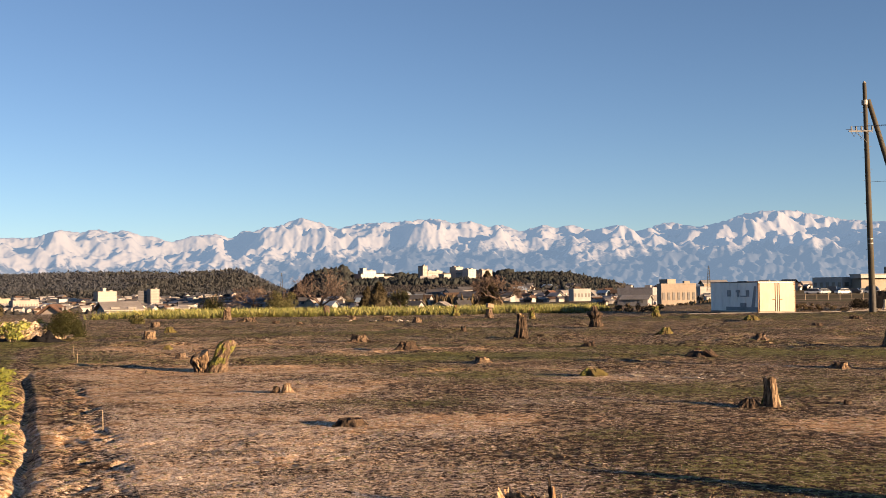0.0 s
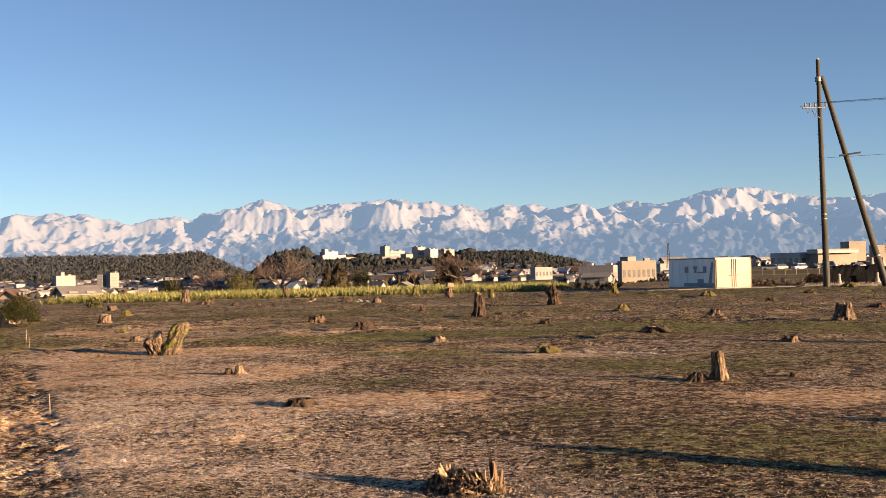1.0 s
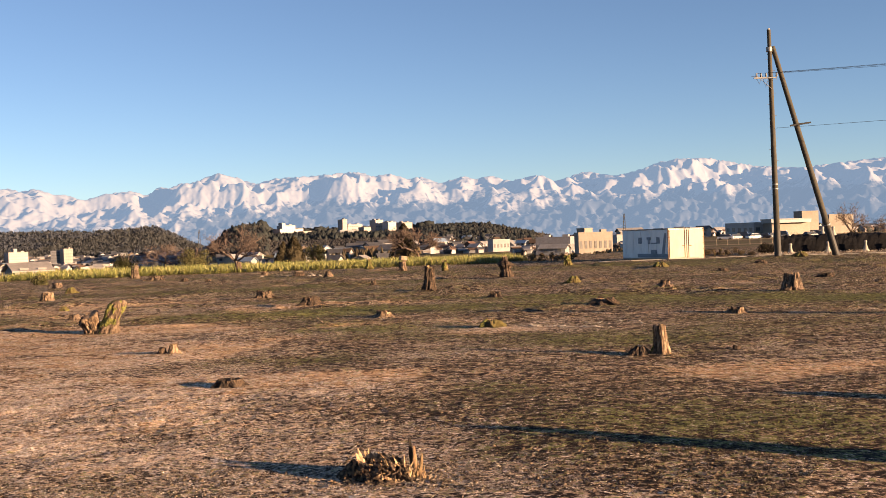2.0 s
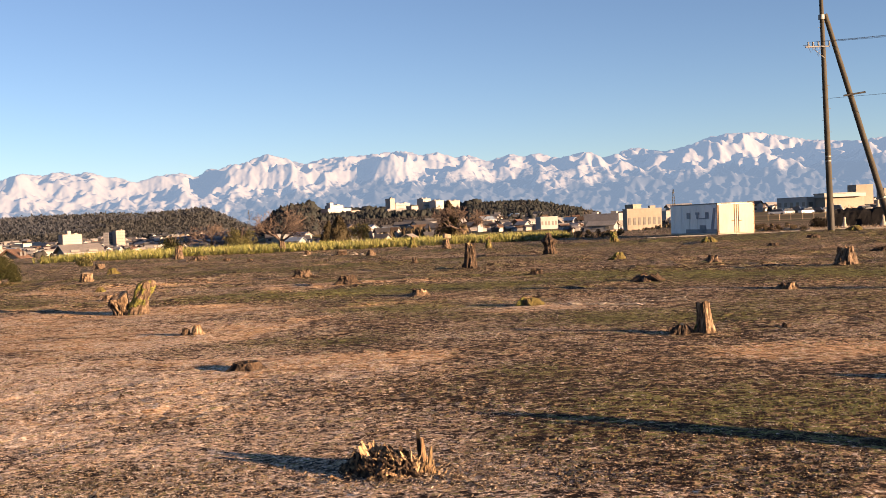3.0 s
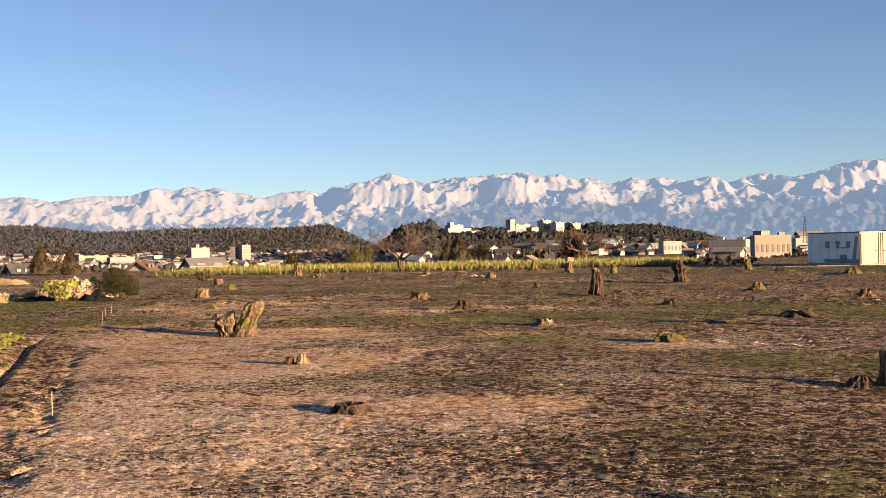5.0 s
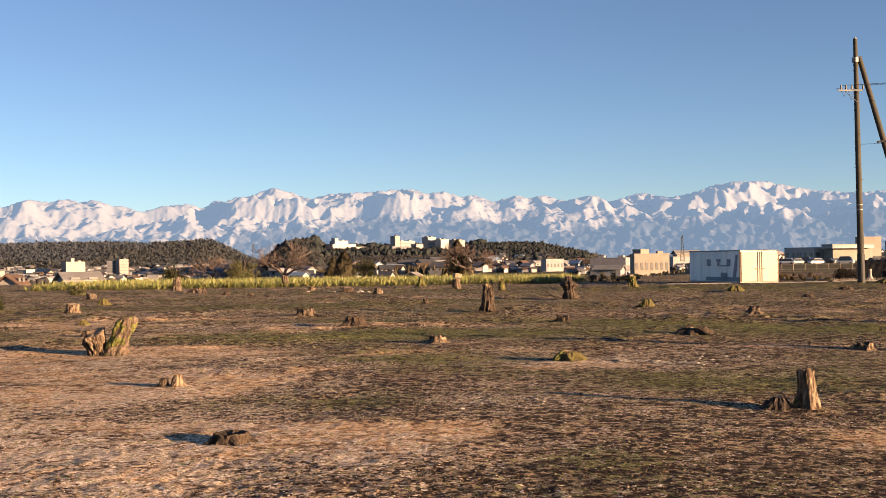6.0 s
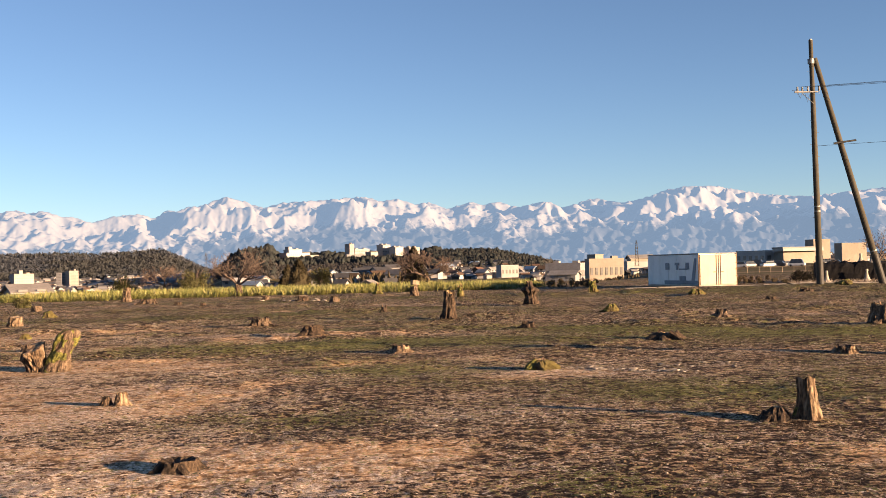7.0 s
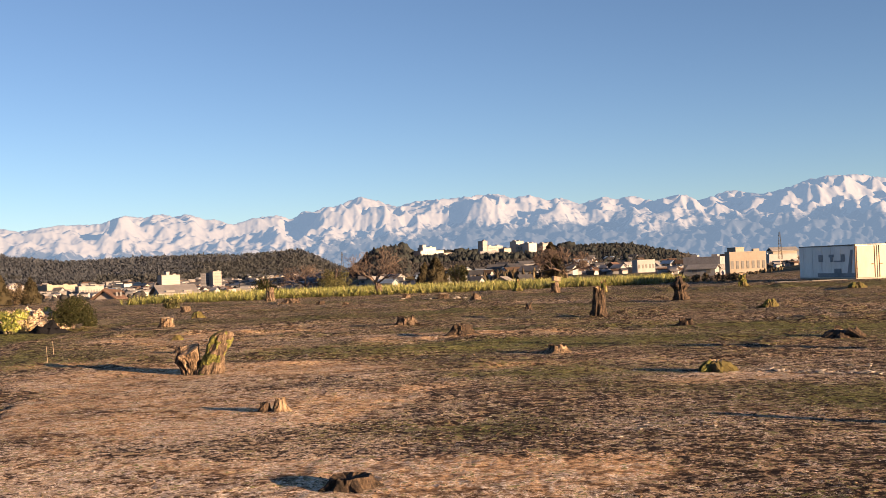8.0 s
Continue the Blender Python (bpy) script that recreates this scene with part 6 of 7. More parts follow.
bush(24.6, 77.2, 5.2, 0.62, M["drybrush"], "rough brown scrub on a low bank beside the box", 6500, 0.04, 83, "scrub")
bush(21.9, 79.5, 3.0, 0.4, M["drybrush"], "low dark scrub behind the box", 3000, 0.04, 85, "scrub")
bush(12.6, 80.5, 5.2, 0.75, M["drybrush"], "dark heap of cut brush beside the field", 4000, 0.05, 84, "brush_heap")


def field_fence():
    ob = thing("rope_fence", Matrix.Identity(4), "thin pale rope fence on low posts in the next field", "fence")
    tops = []
    for k in range(9):
        x, y = at_polar(17.2 + 0.55 * k, 150)
        z = height_at(x, y)
        part("post", tube([(x, y, z - 0.1), (x, y, z + 0.85)], [0.04, 0.035], 6), M["stake"], ob)
        tops.append((x, y, z + 0.75))
    part("rope", tube(tops, [0.025] * len(tops), 5), M["stake"], ob)


field_fence()


def car(az, r, turn, paint, label, tall=1.45, length=4.2):
    x, y = at_polar(az, r)
    ob = thing("car", pose(x, y, height_at(x, y), 0, 0, turn), label, "car", "cars parked before the warehouses")
    body = bmesh.new()
    bmesh.ops.create_cube(body, size=1.0, matrix=Matrix.Translation((0, 0, 0.58)) @ Matrix.Diagonal((length, 1.68, 0.62, 1)))
    bmesh.ops.bevel(body, geom=body.edges[:], offset=0.12, segments=2, affect="EDGES")
    part("body", body, M[paint], ob)
    c = tall - 0.86
    v = [(sx * length * k, sy * q, 0.86 + z) for z, k, q in ((0, 0.40, 0.78), (c, 0.28, 0.64)) for sx, sy in ((-1, -1), (1, -1), (1, 1), (-1, 1))]
    part("cabin", (v, [(3, 2, 1, 0), (4, 5, 6, 7), (0, 1, 5, 4), (1, 2, 6, 5), (2, 3, 7, 6), (3, 0, 4, 7)]), M["glass"], ob, "dark car windows")
    part("roof", box_bm(length * 0.57, 1.3, 0.06, (0, 0, tall - 0.02), 0.02), M[paint], ob)
    for sx in (-1, 1):
        for sy in (-1, 1):
            part("wheel", tube([(sx * length * 0.31, sy * 0.62, 0.31), (sx * length * 0.31, sy * 0.84, 0.31)], [0.31, 0.31], 12), M["black"], ob)


for n, az in enumerate((17.5, 17.95, 18.35, 18.9, 19.35, 19.8, 20.25, 21.6, 22.0)):
    dark = n % 3 != 0
    car(az, 285 + 7 * (n % 3), -30 + 50 * (n % 2), "paint_dark" if dark else "paint_white", "dark parked car far off" if dark else "white parked car far off", 1.9 if n % 4 == 2 else 1.45)


# ---- trees beyond the crop ----
def seen_tree(build, az, r, low, high, *args, **kw):
    """Stands a tree on the slope so that it rises to the given angle above the level of the eye."""
    x, y = at_polar(az, r)
    z = float(height(np.array([x]), np.array([y]), False)[0])
    return build(x, y, 1.65 + r * math.tan(radians(high)) - z, *args, z=z, **kw)


seen_tree(bare_tree, -8.1, 112, -0.9, 1.25, 6.6, "spreading leafless brown tree beyond the crop", 91, trunk=0.16)
seen_tree(bare_tree, 1.7, 104, -0.9, 0.95, 7.0, "broad leafless reddish brown tree with a leaning trunk", 92, lean=-0.5, thin=0.013)
seen_tree(bare_tree, -11.8, 106, -0.9, 0.45, 6.0, "low wide leafless tree with pale branches", 93, lean=0.4, trunk=0.25)
seen_tree(bare_tree, 23.8, 130, 0, 1.4, 4.4, "slender leafless tree behind the hedge", 94)
seen_tree(bare_tree, 25.6, 120, 0, 0.9, 4.6, "leafless tree behind the hedge", 95)
seen_tree(conifer, -5.0, 108, -0.9, 0.5, 2.8, "dark green pine beyond the crop", 96)
seen_tree(conifer, -5.6, 118, -0.9, 0.3, 2.2, "dark green conifer beyond the crop", 97)
seen_tree(conifer, 0.85, 106, -0.9, 1.0, 3.2, "dark conifer behind a leafless tree", 98)
seen_tree(conifer, -25.95, 86, -1.4, 0.36, 1.95, "dark brown green conifer on the slope", 99)
seen_tree(conifer, -24.6, 88, -1.3, 0.18, 1.8, "dark conical conifer on the slope", 100)
seen_tree(conifer, -28.0, 84, -1.2, -0.5, 0.7, "small conifer on the slope", 101)
x, y = at_polar(-25.3, 88)
bush(x, y, 1.8, 2.0, M["drybrush"], "brown leafless shrub between two conifers", 3000, 0.06, 105, "shrub", height_at(x, y))
x, y = at_polar(-3.9, 110)
bush(x, y, 2.4, 2.6, M["bamboo"], "yellow green bamboo clump beyond the crop", 4000, 0.07, 102, "bamboo_clump", height_at(x, y))
x, y = at_polar(-10.2, 104)
bush(x, y, 2.9, 2.6, M["bamboo"], "olive green shrub beyond the crop", 4500, 0.07, 103, "shrub", height_at(x, y))
x, y = at_polar(-13.6, 120)
bush(x, y, 3.2, 2.6, M["bush"], "dark green shrub beyond the crop", 4000, 0.07, 104, "shrub", height_at(x, y))


# ---- woods on the hills ----
def woods(name, count, where, size, material, label, seed, tall=1.0, small=False):
    rng = np.random.default_rng(seed)
    g = (1 + 5 ** 0.5) / 2
    base = np.array([(-1, g, 0), (1, g, 0), (-1, -g, 0), (1, -g, 0), (0, -1, g), (0, 1, g), (0, -1, -g), (0, 1, -g), (g, 0, -1), (g, 0, 1), (-g, 0, -1), (-g, 0, 1)]) / (1 + g * g) ** 0.5
    base = base[:, [0, 2, 1]]
    tri = np.array([(0, 11, 5), (0, 5, 1), (0, 1, 7), (0, 7, 10), (0, 10, 11), (1, 5, 9), (5, 11, 4), (11, 10, 2), (10, 7, 6), (7, 1, 8), (3, 9, 4), (3, 4, 2), (3, 2, 6), (3, 6, 8), (3, 8, 9), (4, 9, 5), (2, 4, 11), (6, 2, 10), (8, 6, 7), (9, 8, 1)])[:, ::-1]
    if small:
        base = np.array([(1, 0, 0), (-1, 0, 0), (0, 1, 0), (0, -1, 0), (0, 0, 1), (0, 0, -1)], float)
        tri = np.array([(0, 2, 4), (2, 1, 4), (1, 3, 4), (3, 0, 4), (2, 0, 5), (1, 2, 5), (3, 1, 5), (0, 3, 5)])
    x, y = where(rng, count)
    n = len(x)
    spin = rng.uniform(0, 6.28, n)[:, None]
    s = rng.uniform(*size, n)
    v = base[None] * s[:, None, None] * rng.uniform(0.5, 1.3, (n, len(base), 1))
    v[:, :, 0], v[:, :, 1] = v[:, :, 0] * np.cos(spin) - v[:, :, 1] * np.sin(spin), v[:, :, 0] * np.sin(spin) + v[:, :, 1] * np.cos(spin)
    v[:, :, 2] *= tall
    if tall > 1.2:
        v[:, :, :2] *= np.clip(1.15 - 0.75 * base[None, :, 2:3], 0.15, 1.4)
    z = height(x, y, False) + s * min(tall, 1.2) * (0.55 if tall > 0.8 else 0.2)
    verts = np.stack([v[:, :, 0] + x[:, None], v[:, :, 1] + y[:, None], v[:, :, 2] + z[:, None]], -1).reshape(-1, 3)
    loops = (tri[None] + len(base) * np.arange(n)[:, None, None]).ravel()
    tagged(new(name, bulk(name, verts, loops, 3, material)), label, "woods", kind="stuff")


def branching(name, count, where, size, rise, material, label, seed):
    """Twigs and needles over the crowns of far woods, each one ragged triangle."""
    rng = np.random.default_rng(seed)
    x, y = where(rng, count)
    n = len(x)
    c = np.stack([x, y, height(x, y, False) + rng.uniform(*rise, n)], -1)
    s = rng.uniform(*size, n)[:, None, None]
    v = rng.normal(0, 0.5, (n, 3, 3)) * s
    v[:, 2, 2] = np.abs(v[:, 2, 2]) + 0.5 * s[:, 0, 0]
    tagged(new(name, bulk(name, (c[:, None, :] + v).reshape(-1, 3), np.arange(3 * n), 3, material)), label, "woods", kind="stuff")


def sector(az0, az1, r0, r1, gate=None):
    def pick(rng, n):
        a, r = rng.uniform(az0, az1, n), rng.uniform(r0, r1, n)
        x, y = CX + r * np.sin(np.radians(a)), CY + r * np.cos(np.radians(a))
        if gate is not None:
            k = gate(a, r, x, y)
            x, y = x[k], y[k]
        return x, y
    return pick


on_mid = lambda a, r, x, y: (height(x, y, False) > -3.0) & ~((a > -6.4) & (a < 1.7))
low_mid = lambda a, r, x, y: (height(x, y, False) > -3.0) & (height(x, y, False) + 2.4 < 1.65 + r * 0.0098)
dark_patch = lambda x, y: noise2(x, y, 190, 51) + 0.5 * noise2(x, y, 60, 52)
on_long = lambda dark: lambda a, r, x, y: (height(x, y, False) > -5.5) & ((dark_patch(x, y) > 0.10) == dark)
woods("hill_woods", 7500, sector(-31, -9.3, 1190, 1440, on_long(False)), (1.8, 5.2), M["wood_hazed"], "grey brown leafless woods on a long low hill", 110, 0.62)
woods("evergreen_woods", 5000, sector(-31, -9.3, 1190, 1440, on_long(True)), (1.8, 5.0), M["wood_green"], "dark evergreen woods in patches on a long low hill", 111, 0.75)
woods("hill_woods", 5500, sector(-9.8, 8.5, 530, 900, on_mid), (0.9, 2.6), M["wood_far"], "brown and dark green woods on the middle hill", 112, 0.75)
branching("hill_woods", 70000, sector(-31, -9.3, 1190, 1440, on_long(False)), (1.2, 3.0), (1.0, 4.8), M["wood_hazed"], "grey brown twigs of the leafless woods on a long low hill", 123)
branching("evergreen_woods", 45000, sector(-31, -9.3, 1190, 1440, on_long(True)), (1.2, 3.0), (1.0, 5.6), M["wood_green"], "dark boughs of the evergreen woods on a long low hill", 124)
branching("hill_woods", 60000, sector(-9.8, 8.5, 530, 900, on_mid), (0.5, 1.5), (0.4, 2.8), M["wood_far"], "brown and dark green twigs of the woods on the middle hill", 125)
woods("cedar_woods", 900, sector(-9.2, 7.5, 560, 900, on_mid), (1.3, 2.4), M["cedar_far"], "dark cedars along the middle hill", 113, 1.9)
woods("hill_woods", 8000, sector(-6.6, 1.9, 525, 790, low_mid), (0.6, 1.3), M["wood_far"], "low brown and green woods below the hill buildings", 118, 1.0, True)
woods("hill_woods", 500, sector(-6.8, 2.2, 845, 900), (3.0, 5.2), M["cedar_far"], "dark trees behind the hill buildings", 119)
woods("cedar_woods", 1500, sector(1.6, 7.6, 600, 860), (1.2, 2.2), M["cedar_far"], "dark cedars covering the hill's shoulder", 114, 1.8)
woods("town_trees", 520, sector(4.5, 28, 560, 1000), (0.8, 1.8), M["cedar_far"], "dark trees standing among the far houses", 115, 1.3)
woods("factory_trees", 110, sector(7.0, 12.5, 272, 290), (0.2, 0.5), M["drybrush"], "bare brown shrubs and young trees before the factory", 121, 1.7)
woods("town_trees", 360, sector(-30, -9, 380, 1000), (1.2, 2.6), M["wood_far"], "brown trees standing among the houses below", 116)
woods("cedar_woods", 700, sector(-6.8, 2.0, 715, 762), (1.0, 2.3), M["cedar_far"], "dark cedars before the hill buildings", 120, 1.7)
woods("larch_row", 160, sector(-3.2, 1.6, 430, 500), (0.7, 1.1), M["drybrush"], "row of reddish brown leafless larches", 117, 3.6)


# ---- buildings ----
def house(x, y, w, d, h, turn, wall, roof, label, kind="gable", z=None, rows=2, name="house", group="houses of the town", rise=0.22):
    z = float(height(np.array([x]), np.array([y]), False)[0]) if z is None else z
    ob = thing(name, pose(x, y, z - 0.3, 0, 0, turn), label, "building", group)
    part("wall", box_bm(w, d, h + 0.3, (0, 0, 0)), M[wall], ob)
    o, top = 0.55, h + 0.3
    if kind == "gable":
        k = d * rise + 0.4
        v = []
        for dz in (0.0, 0.22):
            v += [(sx * (w / 2 + o), sy * (d / 2 + o), top - 0.18 + dz) for sx, sy in ((-1, -1), (1, -1), (1, 1), (-1, 1))]
            v += [(sx * (w / 2 + o), 0, top + k + dz) for sx in (-1, 1)]
        f = [(0, 1, 5, 4), (3, 4, 5, 2), (6, 10, 11, 7), (9, 8, 11, 10), (0, 6, 7, 1), (3, 2, 8, 9), (0, 4, 10, 6), (4, 3, 9, 10), (1, 7, 11, 5), (5, 11, 8, 2)]
        part("roof", (v, f), M[roof], ob)
        g = [(sx * (w / 2 - 0.02), sy * d / 2, top - 0.02) for sx in (-1, 1) for sy in (-1, 1)] + [(sx * (w / 2 - 0.02), 0, top + k - 0.1) for sx in (-1, 1)]
        part("gable_wall", ([g[0], g[4], g[1]], [(0, 1, 2)]), M[wall], ob)
        part("gable_wall", ([g[2], g[3], g[5]], [(0, 1, 2)]), M[wall], ob)
    else:
        part("roof", box_bm(w + 0.5, d + 0.5, 0.45, (0, 0, top)), M[roof], ob)
    cols = max(2, int(w / 3.2))
    for r in range(rows):
        for c in range(cols):
            win = (w / cols) * (c + 0.5) - w / 2
            for side in (-1,):
                wd = part("window", box_bm(min(1.4, 0.5 * w / cols), 0.06, 1.0, (win, side * (d / 2 + 0.02), 1.3 + r * (h - 0.2) / max(rows, 1))), M["glass" if group == "houses of the town" else "pane"], ob)
    return ob


def town():
    rng = np.random.default_rng(121)
    walls, roofs = ["wall_white", "wall_beige", "wall_white", "wall_cream", "wall_dark", "wall_grey"], ["roof_dark", "roof_dark", "roof_brown", "roof_grey", "roof_dark", "roof_blue"]
    words = {"wall_cream": "cream", "wall_white": "white", "wall_beige": "beige", "wall_dark": "brown", "wall_grey": "grey", "roof_dark": "dark tiled", "roof_brown": "brown", "roof_grey": "grey sheet", "roof_blue": "blue sheet"}
    areas = [(-31, -10, 780, 1060, 115), (-9.5, 3, 430, 580, 48), (2.5, 8.0, 460, 640, 70), (9.5, 16.5, 640, 950, 70), (14.5, 27, 560, 950, 36)]
    for a0, a1, r0, r1, n in areas:
        for k in range(n):
            az, r = rng.uniform(a0, a1), r0 + (r1 - r0) * rng.random() ** 0.7
            x, y = at_polar(az, r)
            w, d = rng.uniform(5, 9), rng.uniform(4.5, 6.5)
            wall, roof = walls[int(rng.integers(6))], roofs[int(rng.integers(6))]
            two = rng.random() < 0.45
            if 2 < a0 < 9:
                w, d = w * 0.55, d * 0.6
            house(x, y, w, d, (2.4 + 1.0 * two) if 2 < a0 < 9 else 4.6 if two and a0 < 14 else 2.9 + 1.2 * two, rng.uniform(-50, 50), wall, roof, f"{words[wall]} house with a {words[roof]} roof in the town", rows=2 if two else 1)


town()


def far_houses():
    """The close-packed roofs of the far town, too small to pick apart."""
    rng = np.random.default_rng(122)
    slots = ["wall_white", "wall_cream", "wall_dark", "roof_dark", "roof_brown", "roof_grey"]
    verts, faces, which = [], [], []
    for a0, a1, r0, r1, n in ((-32, -9.5, 660, 1190, 1250), (2.2, 9.5, 440, 590, 150), (-9.3, 2.0, 440, 540, 60), (9.5, 27, 560, 1000, 240), (6.5, 15.0, 330, 470, 90)):
        for k in range(n):
            az, r = rng.uniform(a0, a1), rng.uniform(r0, r1)
            x, y = at_polar(az, r)
            z = float(height(np.array([x]), np.array([y]), False)[0]) - 0.3
            w, d, h = rng.uniform(2.0, 4.2), rng.uniform(1.8, 2.8), rng.uniform(2.4, 4.4)
            w, d, h = w * r / 950, d * r / 950, h * r / 950
            m = pose(x, y, z, 0, 0, rng.uniform(-60, 60))
            i = len(verts)
            verts += [m @ Vector((sx * w, sy * d, zz)) for zz in (0, h) for sx, sy in ((-1, -1), (1, -1), (1, 1), (-1, 1))]
            verts += [m @ Vector((sx * w, 0, h + 0.55 * d)) for sx in (-1, 1)]
            verts += [m @ Vector((sx * (w + 0.3), sy * (d + 0.4), h - 0.1)) for sx, sy in ((-1, -1), (1, -1), (1, 1), (-1, 1))]
            verts += [m @ Vector((sx * (w + 0.3), 0, h + 0.55 * d + 0.12)) for sx in (-1, 1)]
            wall, roof = int(rng.choice((0, 0, 1, 1, 2))), 3 + int(rng.choice((0, 0, 1, 2, 2)))
            for f, s in (((0, 1, 5, 4), wall), ((1, 2, 6, 5), wall), ((2, 3, 7, 6), wall), ((3, 0, 4, 7), wall), ((4, 8, 7), wall), ((5, 6, 9), wall), ((10, 11, 15, 14), roof), ((12, 13, 14, 15), roof)):
                faces.append(tuple(i + j for j in f))
                which.append(s)
    me = mesh_of("far_houses", verts, faces, M[slots[0]])
    for s in slots[1:]:
        me.materials.append(M[s])
    me.polygons.foreach_set("material_index", np.array(which, dtype=np.int32))
    tagged(new("far_houses", me), "close packed pale houses with dark roofs in the far town", "houses", kind="stuff")


far_houses()


def block(az, r, low, high, width, depth, wall, label, turn=0, rows=3, name="apartment_block", roof="roof_grey", kind="flat", rise=0.22):
    """A large building whose roof stands at the given angle above the eye's level, width in degrees."""
    x, y = at_polar(az, r)
    z = 1.65 + r * math.tan(radians(low))
    w = r * radians(width)
    return house(x, y, w, depth, r * math.tan(radians(high)) - r * math.tan(radians(low)), turn - az, wall, roof, label, kind, z, rows, name, "large buildings of the town", rise)


def storeys(az, r, low, high, width, depth, wall, label, turn=30, rows=2, bays=6, name="school", fins=2):
    """A flat-roofed public building: body, parapet, bands of windows with sills, roof houses and a stair bay."""
    x, y = at_polar(az, r)
    z = 1.65 + r * math.tan(radians(low))
    w, h = r * radians(width), r * (math.tan(radians(high)) - math.tan(radians(low)))
    ob = thing(name, pose(x, y, z - 0.3, 0, 0, turn - az), label, "building", "large buildings of the town")
    wl = part("wall", box_bm(w, depth, h + 0.3), M[wall], ob)
    part("roof", box_bm(w - 0.5, depth - 0.5, 0.2, (0, 0, h + 0.2)), M["roof_grey"], ob)
    for sx, sy, lx, ly in ((0, -1, w + 0.1, 0.3), (0, 1, w + 0.1, 0.3), (-1, 0, 0.3, depth - 0.5), (1, 0, 0.3, depth - 0.5)):
        part("parapet", box_bm(lx, ly, 0.03 * h + 0.12, (sx * (w / 2 - 0.1), sy * (depth / 2 - 0.1), h + 0.3)), M[wall], ob)
    tall = h / rows
    for face, length in (("front", w), ("side", depth)):
        count = bays if face == "front" else int(bays * depth / w)
        for r0 in range(rows):
            for c in range(count):
                u, zz = length * ((c + 0.5) / count - 0.5), 0.3 + tall * (r0 + 0.30)
                if face == "front":
                    shape = box_bm(0.5 * length / count, 0.10, 0.34 * tall, (u, -depth / 2 - 0.02, zz))
                else:
                    shape = box_bm(0.10, 0.5 * length / count, 0.34 * tall, (w / 2 + 0.02, u, zz))
                part("window", shape, M["pane"], wl)
    for k in range(fins):
        part("roof_house", box_bm(w * 0.16, depth * 0.4, 0.08 * h + 0.5, (w * (0.3 - 0.55 * k), depth * 0.1, h + 0.3)), M[wall], ob)
    return ob


storeys(-18.76, 900, -0.55, 0.10, 0.95, 11, "wall_cream", "cream apartment block in the town", 18, 5, 9, "apartment_block", 1)
block(-18.85, 903, -0.55, 0.26, 0.16, 6, "wall_cream", "cream stair tower of an apartment block", 18, 5)
# the next block's shaded side, as its own block in shade grey
storeys(-16.93, 800, -0.7, 0.11, 0.30, 6, "wall_shade", "shaded side of an apartment block, painted grey", -30, 6, 4, "apartment_block", 0)
storeys(-16.42, 795, -0.7, 0.19, 0.48, 6, "wall_cream", "pale apartment block with a roof house", 25, 6, 5, "apartment_block", 1)
block(-18.3, 190, -1.25, -0.80, 1.7, 8, "wall_grey", "low hall with a wide brown roof", 12, 1, "hall", "roof_wide", "gable", 0.1)
block(-27.2, 150, -1.5, -1.02, 0.8, 3.2, "wall_white", "white low house with a dark roof below the slope", 20, 1, "house", "roof_dark", "gable", 0.25)
block(-21.4, 170, -1.3, -0.95, 0.75, 3.2, "wall_cream", "small cream gabled house below the field", 60, 1, "house", "roof_brown", "gable", 0.25)
storeys(-24.2, 880, -0.7, -0.2, 1.6, 18, "wall_beige", "long pale factory in the town", 30, 1, 12, "factory")
storeys(-22.6, 760, -0.75, -0.3, 1.2, 14, "wall_cream", "long pale low building in the town", 10, 1, 9, "factory")
storeys(-20.6, 930, -0.7, -0.25, 1.3, 14, "wall_white", "long white hall in the town", 30, 1, 9, "factory", 1)
storeys(-26.0, 800, -0.8, -0.3, 1.2, 12, "wall_cream", "pale workshop hall in the town", 24, 1, 8, "factory", 1)
storeys(-5.35, 800, 0.40, 0.88, 1.35, 12, "wall_white", "white hospital building on the wooded hill", 26, 3, 12, "hospital", 0)
storeys(-5.45, 806, 0.60, 1.06, 0.75, 9, "wall_white", "white upper storeys of the hill building", 26, 2, 8, "hospital", 1)
storeys(-5.66, 809, 0.80, 1.20, 0.20, 6, "wall_white", "white stair tower of the hill building", 26, 2, 2, "hospital", 0)
storeys(-4.45, 790, 0.40, 0.74, 0.55, 9, "wall_cream", "low cream wing of the hill building", 26, 2, 6, "hospital", 0)
storeys(-2.5, 790, 0.55, 1.28, 0.28, 7, "wall_cream", "pale tower building on the hill", 30, 4, 3, "tower_block", 1)
storeys(-1.95, 800, 0.5, 1.0, 0.8, 9, "wall_white", "white school wing on the hill", 20, 3, 8)
storeys(-2.2, 770, 0.5, 0.74, 1.0, 9, "wall_grey", "grey low building on the hill", 8, 2, 9)
storeys(-1.35, 770, 0.5, 0.86, 0.42, 8, "wall_cream", "small pale house on the hill slope", 30, 2, 4, "school", 0)
storeys(-0.72, 800, 0.55, 1.20, 0.46, 9, "wall_white", "white block on the hill among trees", 30, 3, 5)
storeys(-0.05, 790, 0.5, 1.08, 0.48, 9, "wall_white", "white block on the hill beside trees", 30, 3, 5)
storeys(0.75, 810, 0.5, 1.04, 0.62, 9, "wall_cream", "pale block on the hill's end", 30, 3, 6)
block(-1.5, 330, -1.3, -0.80, 0.6, 4, "wall_beige", "beige gabled house with a pale roof", 62, 1, "house", "roof_wide", "gable", 0.16)
block(-0.4, 345, -1.3, -0.82, 0.6, 4, "wall_dark", "brown house with a dark roof below the hill", 20, 1, "house", "roof_dark", "gable", 0.3)
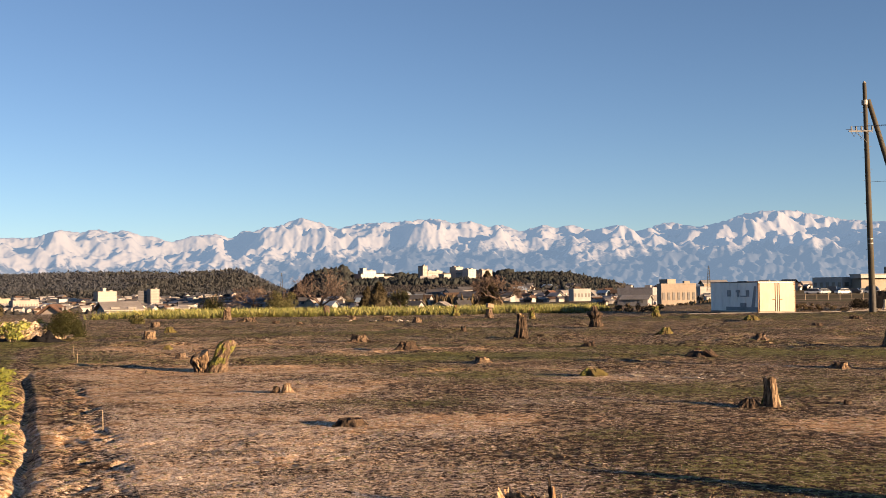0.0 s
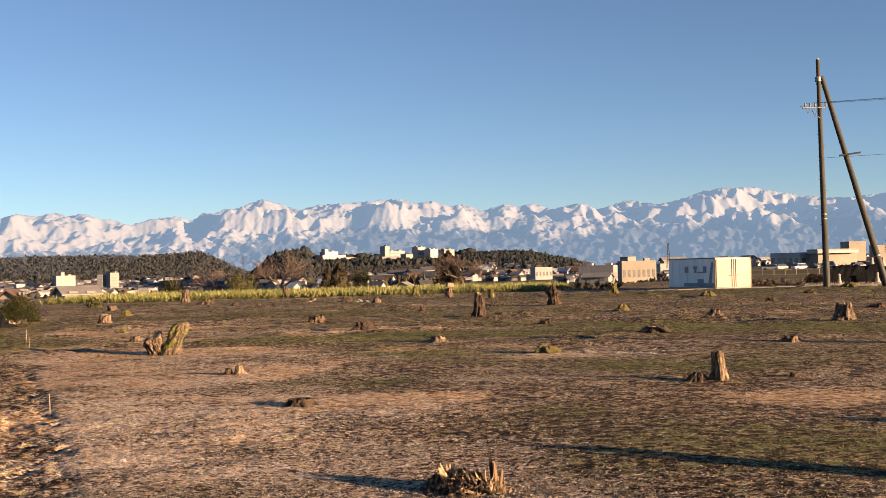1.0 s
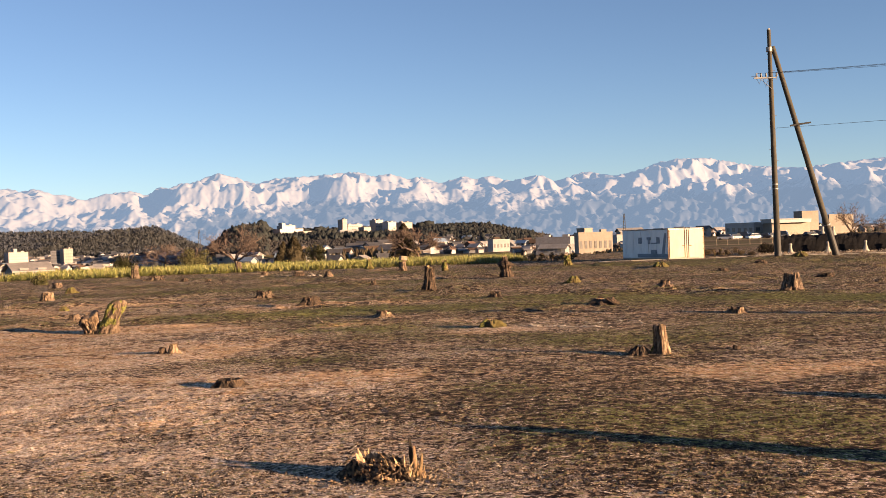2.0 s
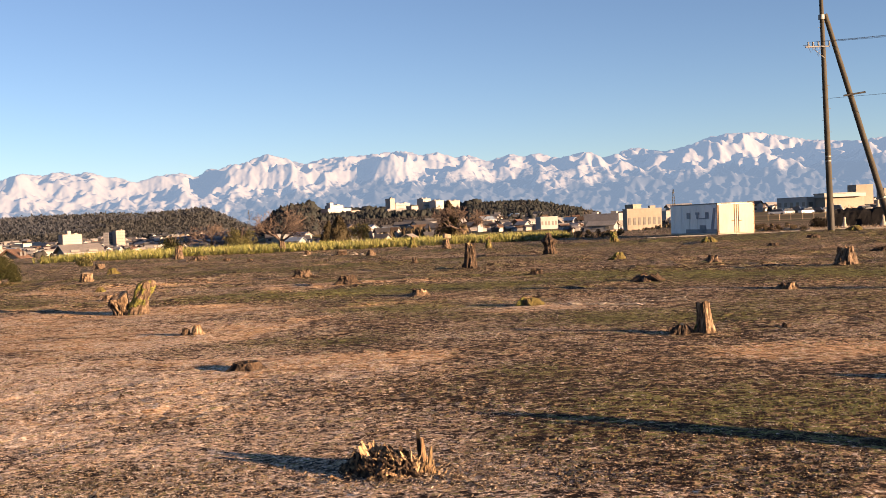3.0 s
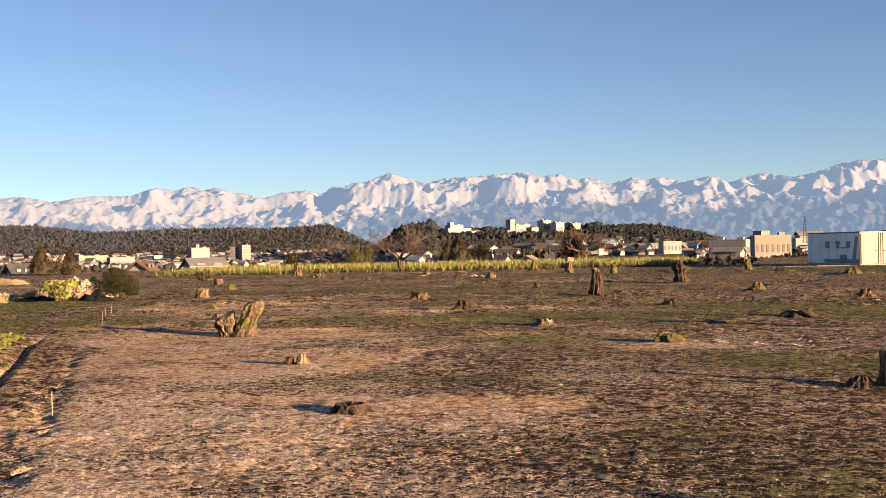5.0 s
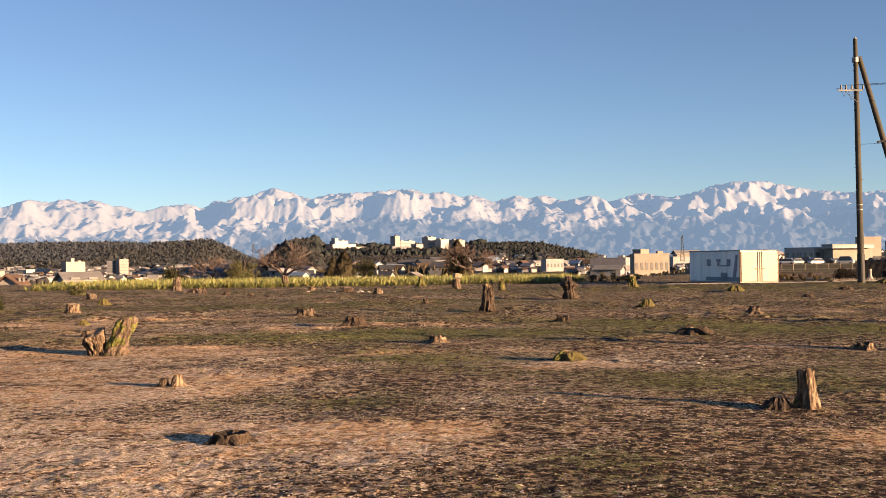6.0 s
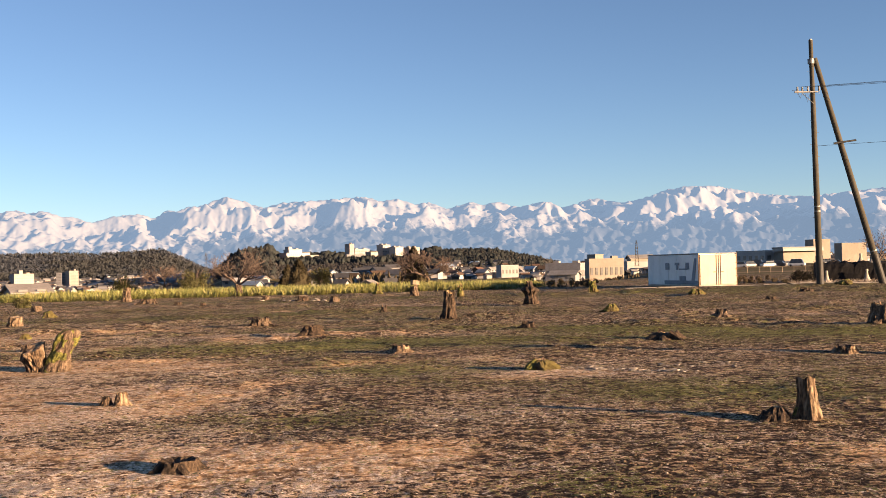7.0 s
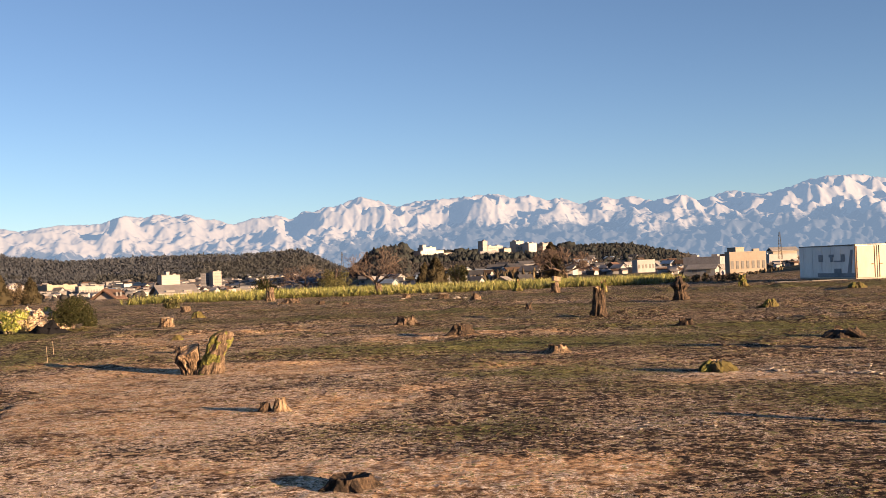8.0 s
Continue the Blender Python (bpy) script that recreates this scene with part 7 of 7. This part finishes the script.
block(-2.9, 350, -1.3, -0.82, 0.6, 4, "wall_white", "white house with a dark roof below the hill", -30, 1, "house", "roof_dark", "gable", 0.3)
storeys(5.75, 430, -0.6, -0.02, 0.95, 6, "wall_white", "white low shed among houses", 20, 1, 5, "shed", 0)
storeys(10.75, 300, -0.95, 0.18, 1.85, 4, "wall_peach", "sunlit cream factory hall behind the field", 18, 1, 7, "factory", 1)
storeys(10.3, 309, -0.9, 0.40, 0.5, 4, "wall_peach", "cream upper hall of the factory", 34, 1, 0, "factory", 0)
storeys(8.75, 335, -0.95, 0.0, 1.9, 5, "wall_shade", "long factory wing, its shade painted lavender grey", -18, 1, 12, "factory", 2)
block(8.7, 322, -0.95, -0.55, 1.4, 4, "wall_grey", "low grey shed along the factory wing", -18, 1, "shed", "roof_grey", "gable", 0.15)
storeys(12.5, 380, -0.9, 0.02, 1.4, 5, "wall_white", "pale low industrial building in the town", 18, 1, 7, "factory", 0)
block(12.6, 395, -0.6, 0.22, 1.2, 5, "wall_peach", "pale hall behind a low industrial building", 18, 1, "factory", "roof_grey", "gable", 0.12)
storeys(18.5, 506, -0.2, 0.42, 1.9, 10, "wall_white", "grey end of a long warehouse", -42, 1, 5, "warehouse", 0)
storeys(20.4, 500, -0.25, 0.46, 2.1, 8, "wall_peach", "long cream warehouse with a low roof", 30, 1, 0, "warehouse", 0)
block(20.4, 497, 0.42, 0.54, 2.2, 9, "wall_white", "white roof edge of a long warehouse", 30, 0, "warehouse")
storeys(21.35, 565, 0.0, 0.90, 0.9, 8, "wall_peach", "tall cream warehouse behind a long one", 30, 1, 0, "warehouse", 0)
storeys(22.85, 480, -0.2, 0.68, 1.3, 6, "wall_peach", "tall cream warehouse beside a bare tree", 30, 1, 0, "warehouse", 0)


def lattice_tower(az, r, high, low, label):
    x, y = at_polar(az, r)
    z = 1.65 + r * math.tan(radians(low))
    h = r * (math.tan(radians(high)) - math.tan(radians(low)))
    ob = thing("steel_tower", pose(x, y, z), label, "tower", "lattice towers")
    b, t, rr = h * 0.07, h * 0.015, max(0.04, r * 0.00010)
    legs = [((sx * b, sy * b), (sx * t, sy * t)) for sx, sy in ((-1, -1), (1, -1), (1, 1), (-1, 1))]
    for p, q in legs:
        part("leg", tube([(*p, 0), (*q, h)], [rr, rr * 0.7], 5), M["pole"], ob)
    bars = []
    for i in range(8):
        for k in range(4):
            f, g = i / 8, (i + 1) / 8
            p0, q0 = legs[k]
            p1, q1 = legs[(k + 1) % 4]
            a = Vector((*p0, 0)).lerp(Vector((*q0, h)), f)
            c = Vector((*p1, 0)).lerp(Vector((*q1, h)), g)
            bars.append(tube([a, c], [rr * 0.5] * 2, 4))
    part("bracing", joined(bars), M["pole"], ob)
    part("platform", box_bm(b * 0.9, b * 0.9, h * 0.03, (0, 0, h * 0.86)), M["pole"], ob)


lattice_tower(12.4, 260, 1.15, -0.2, "slim lattice mast over the far roofs")
lattice_tower(-9.9, 1300, 1.0, -0.1, "power pylon at the end of the wooded hill")
lattice_tower(-17.0, 1500, 1.25, 0.7, "power pylon on the wooded hill")
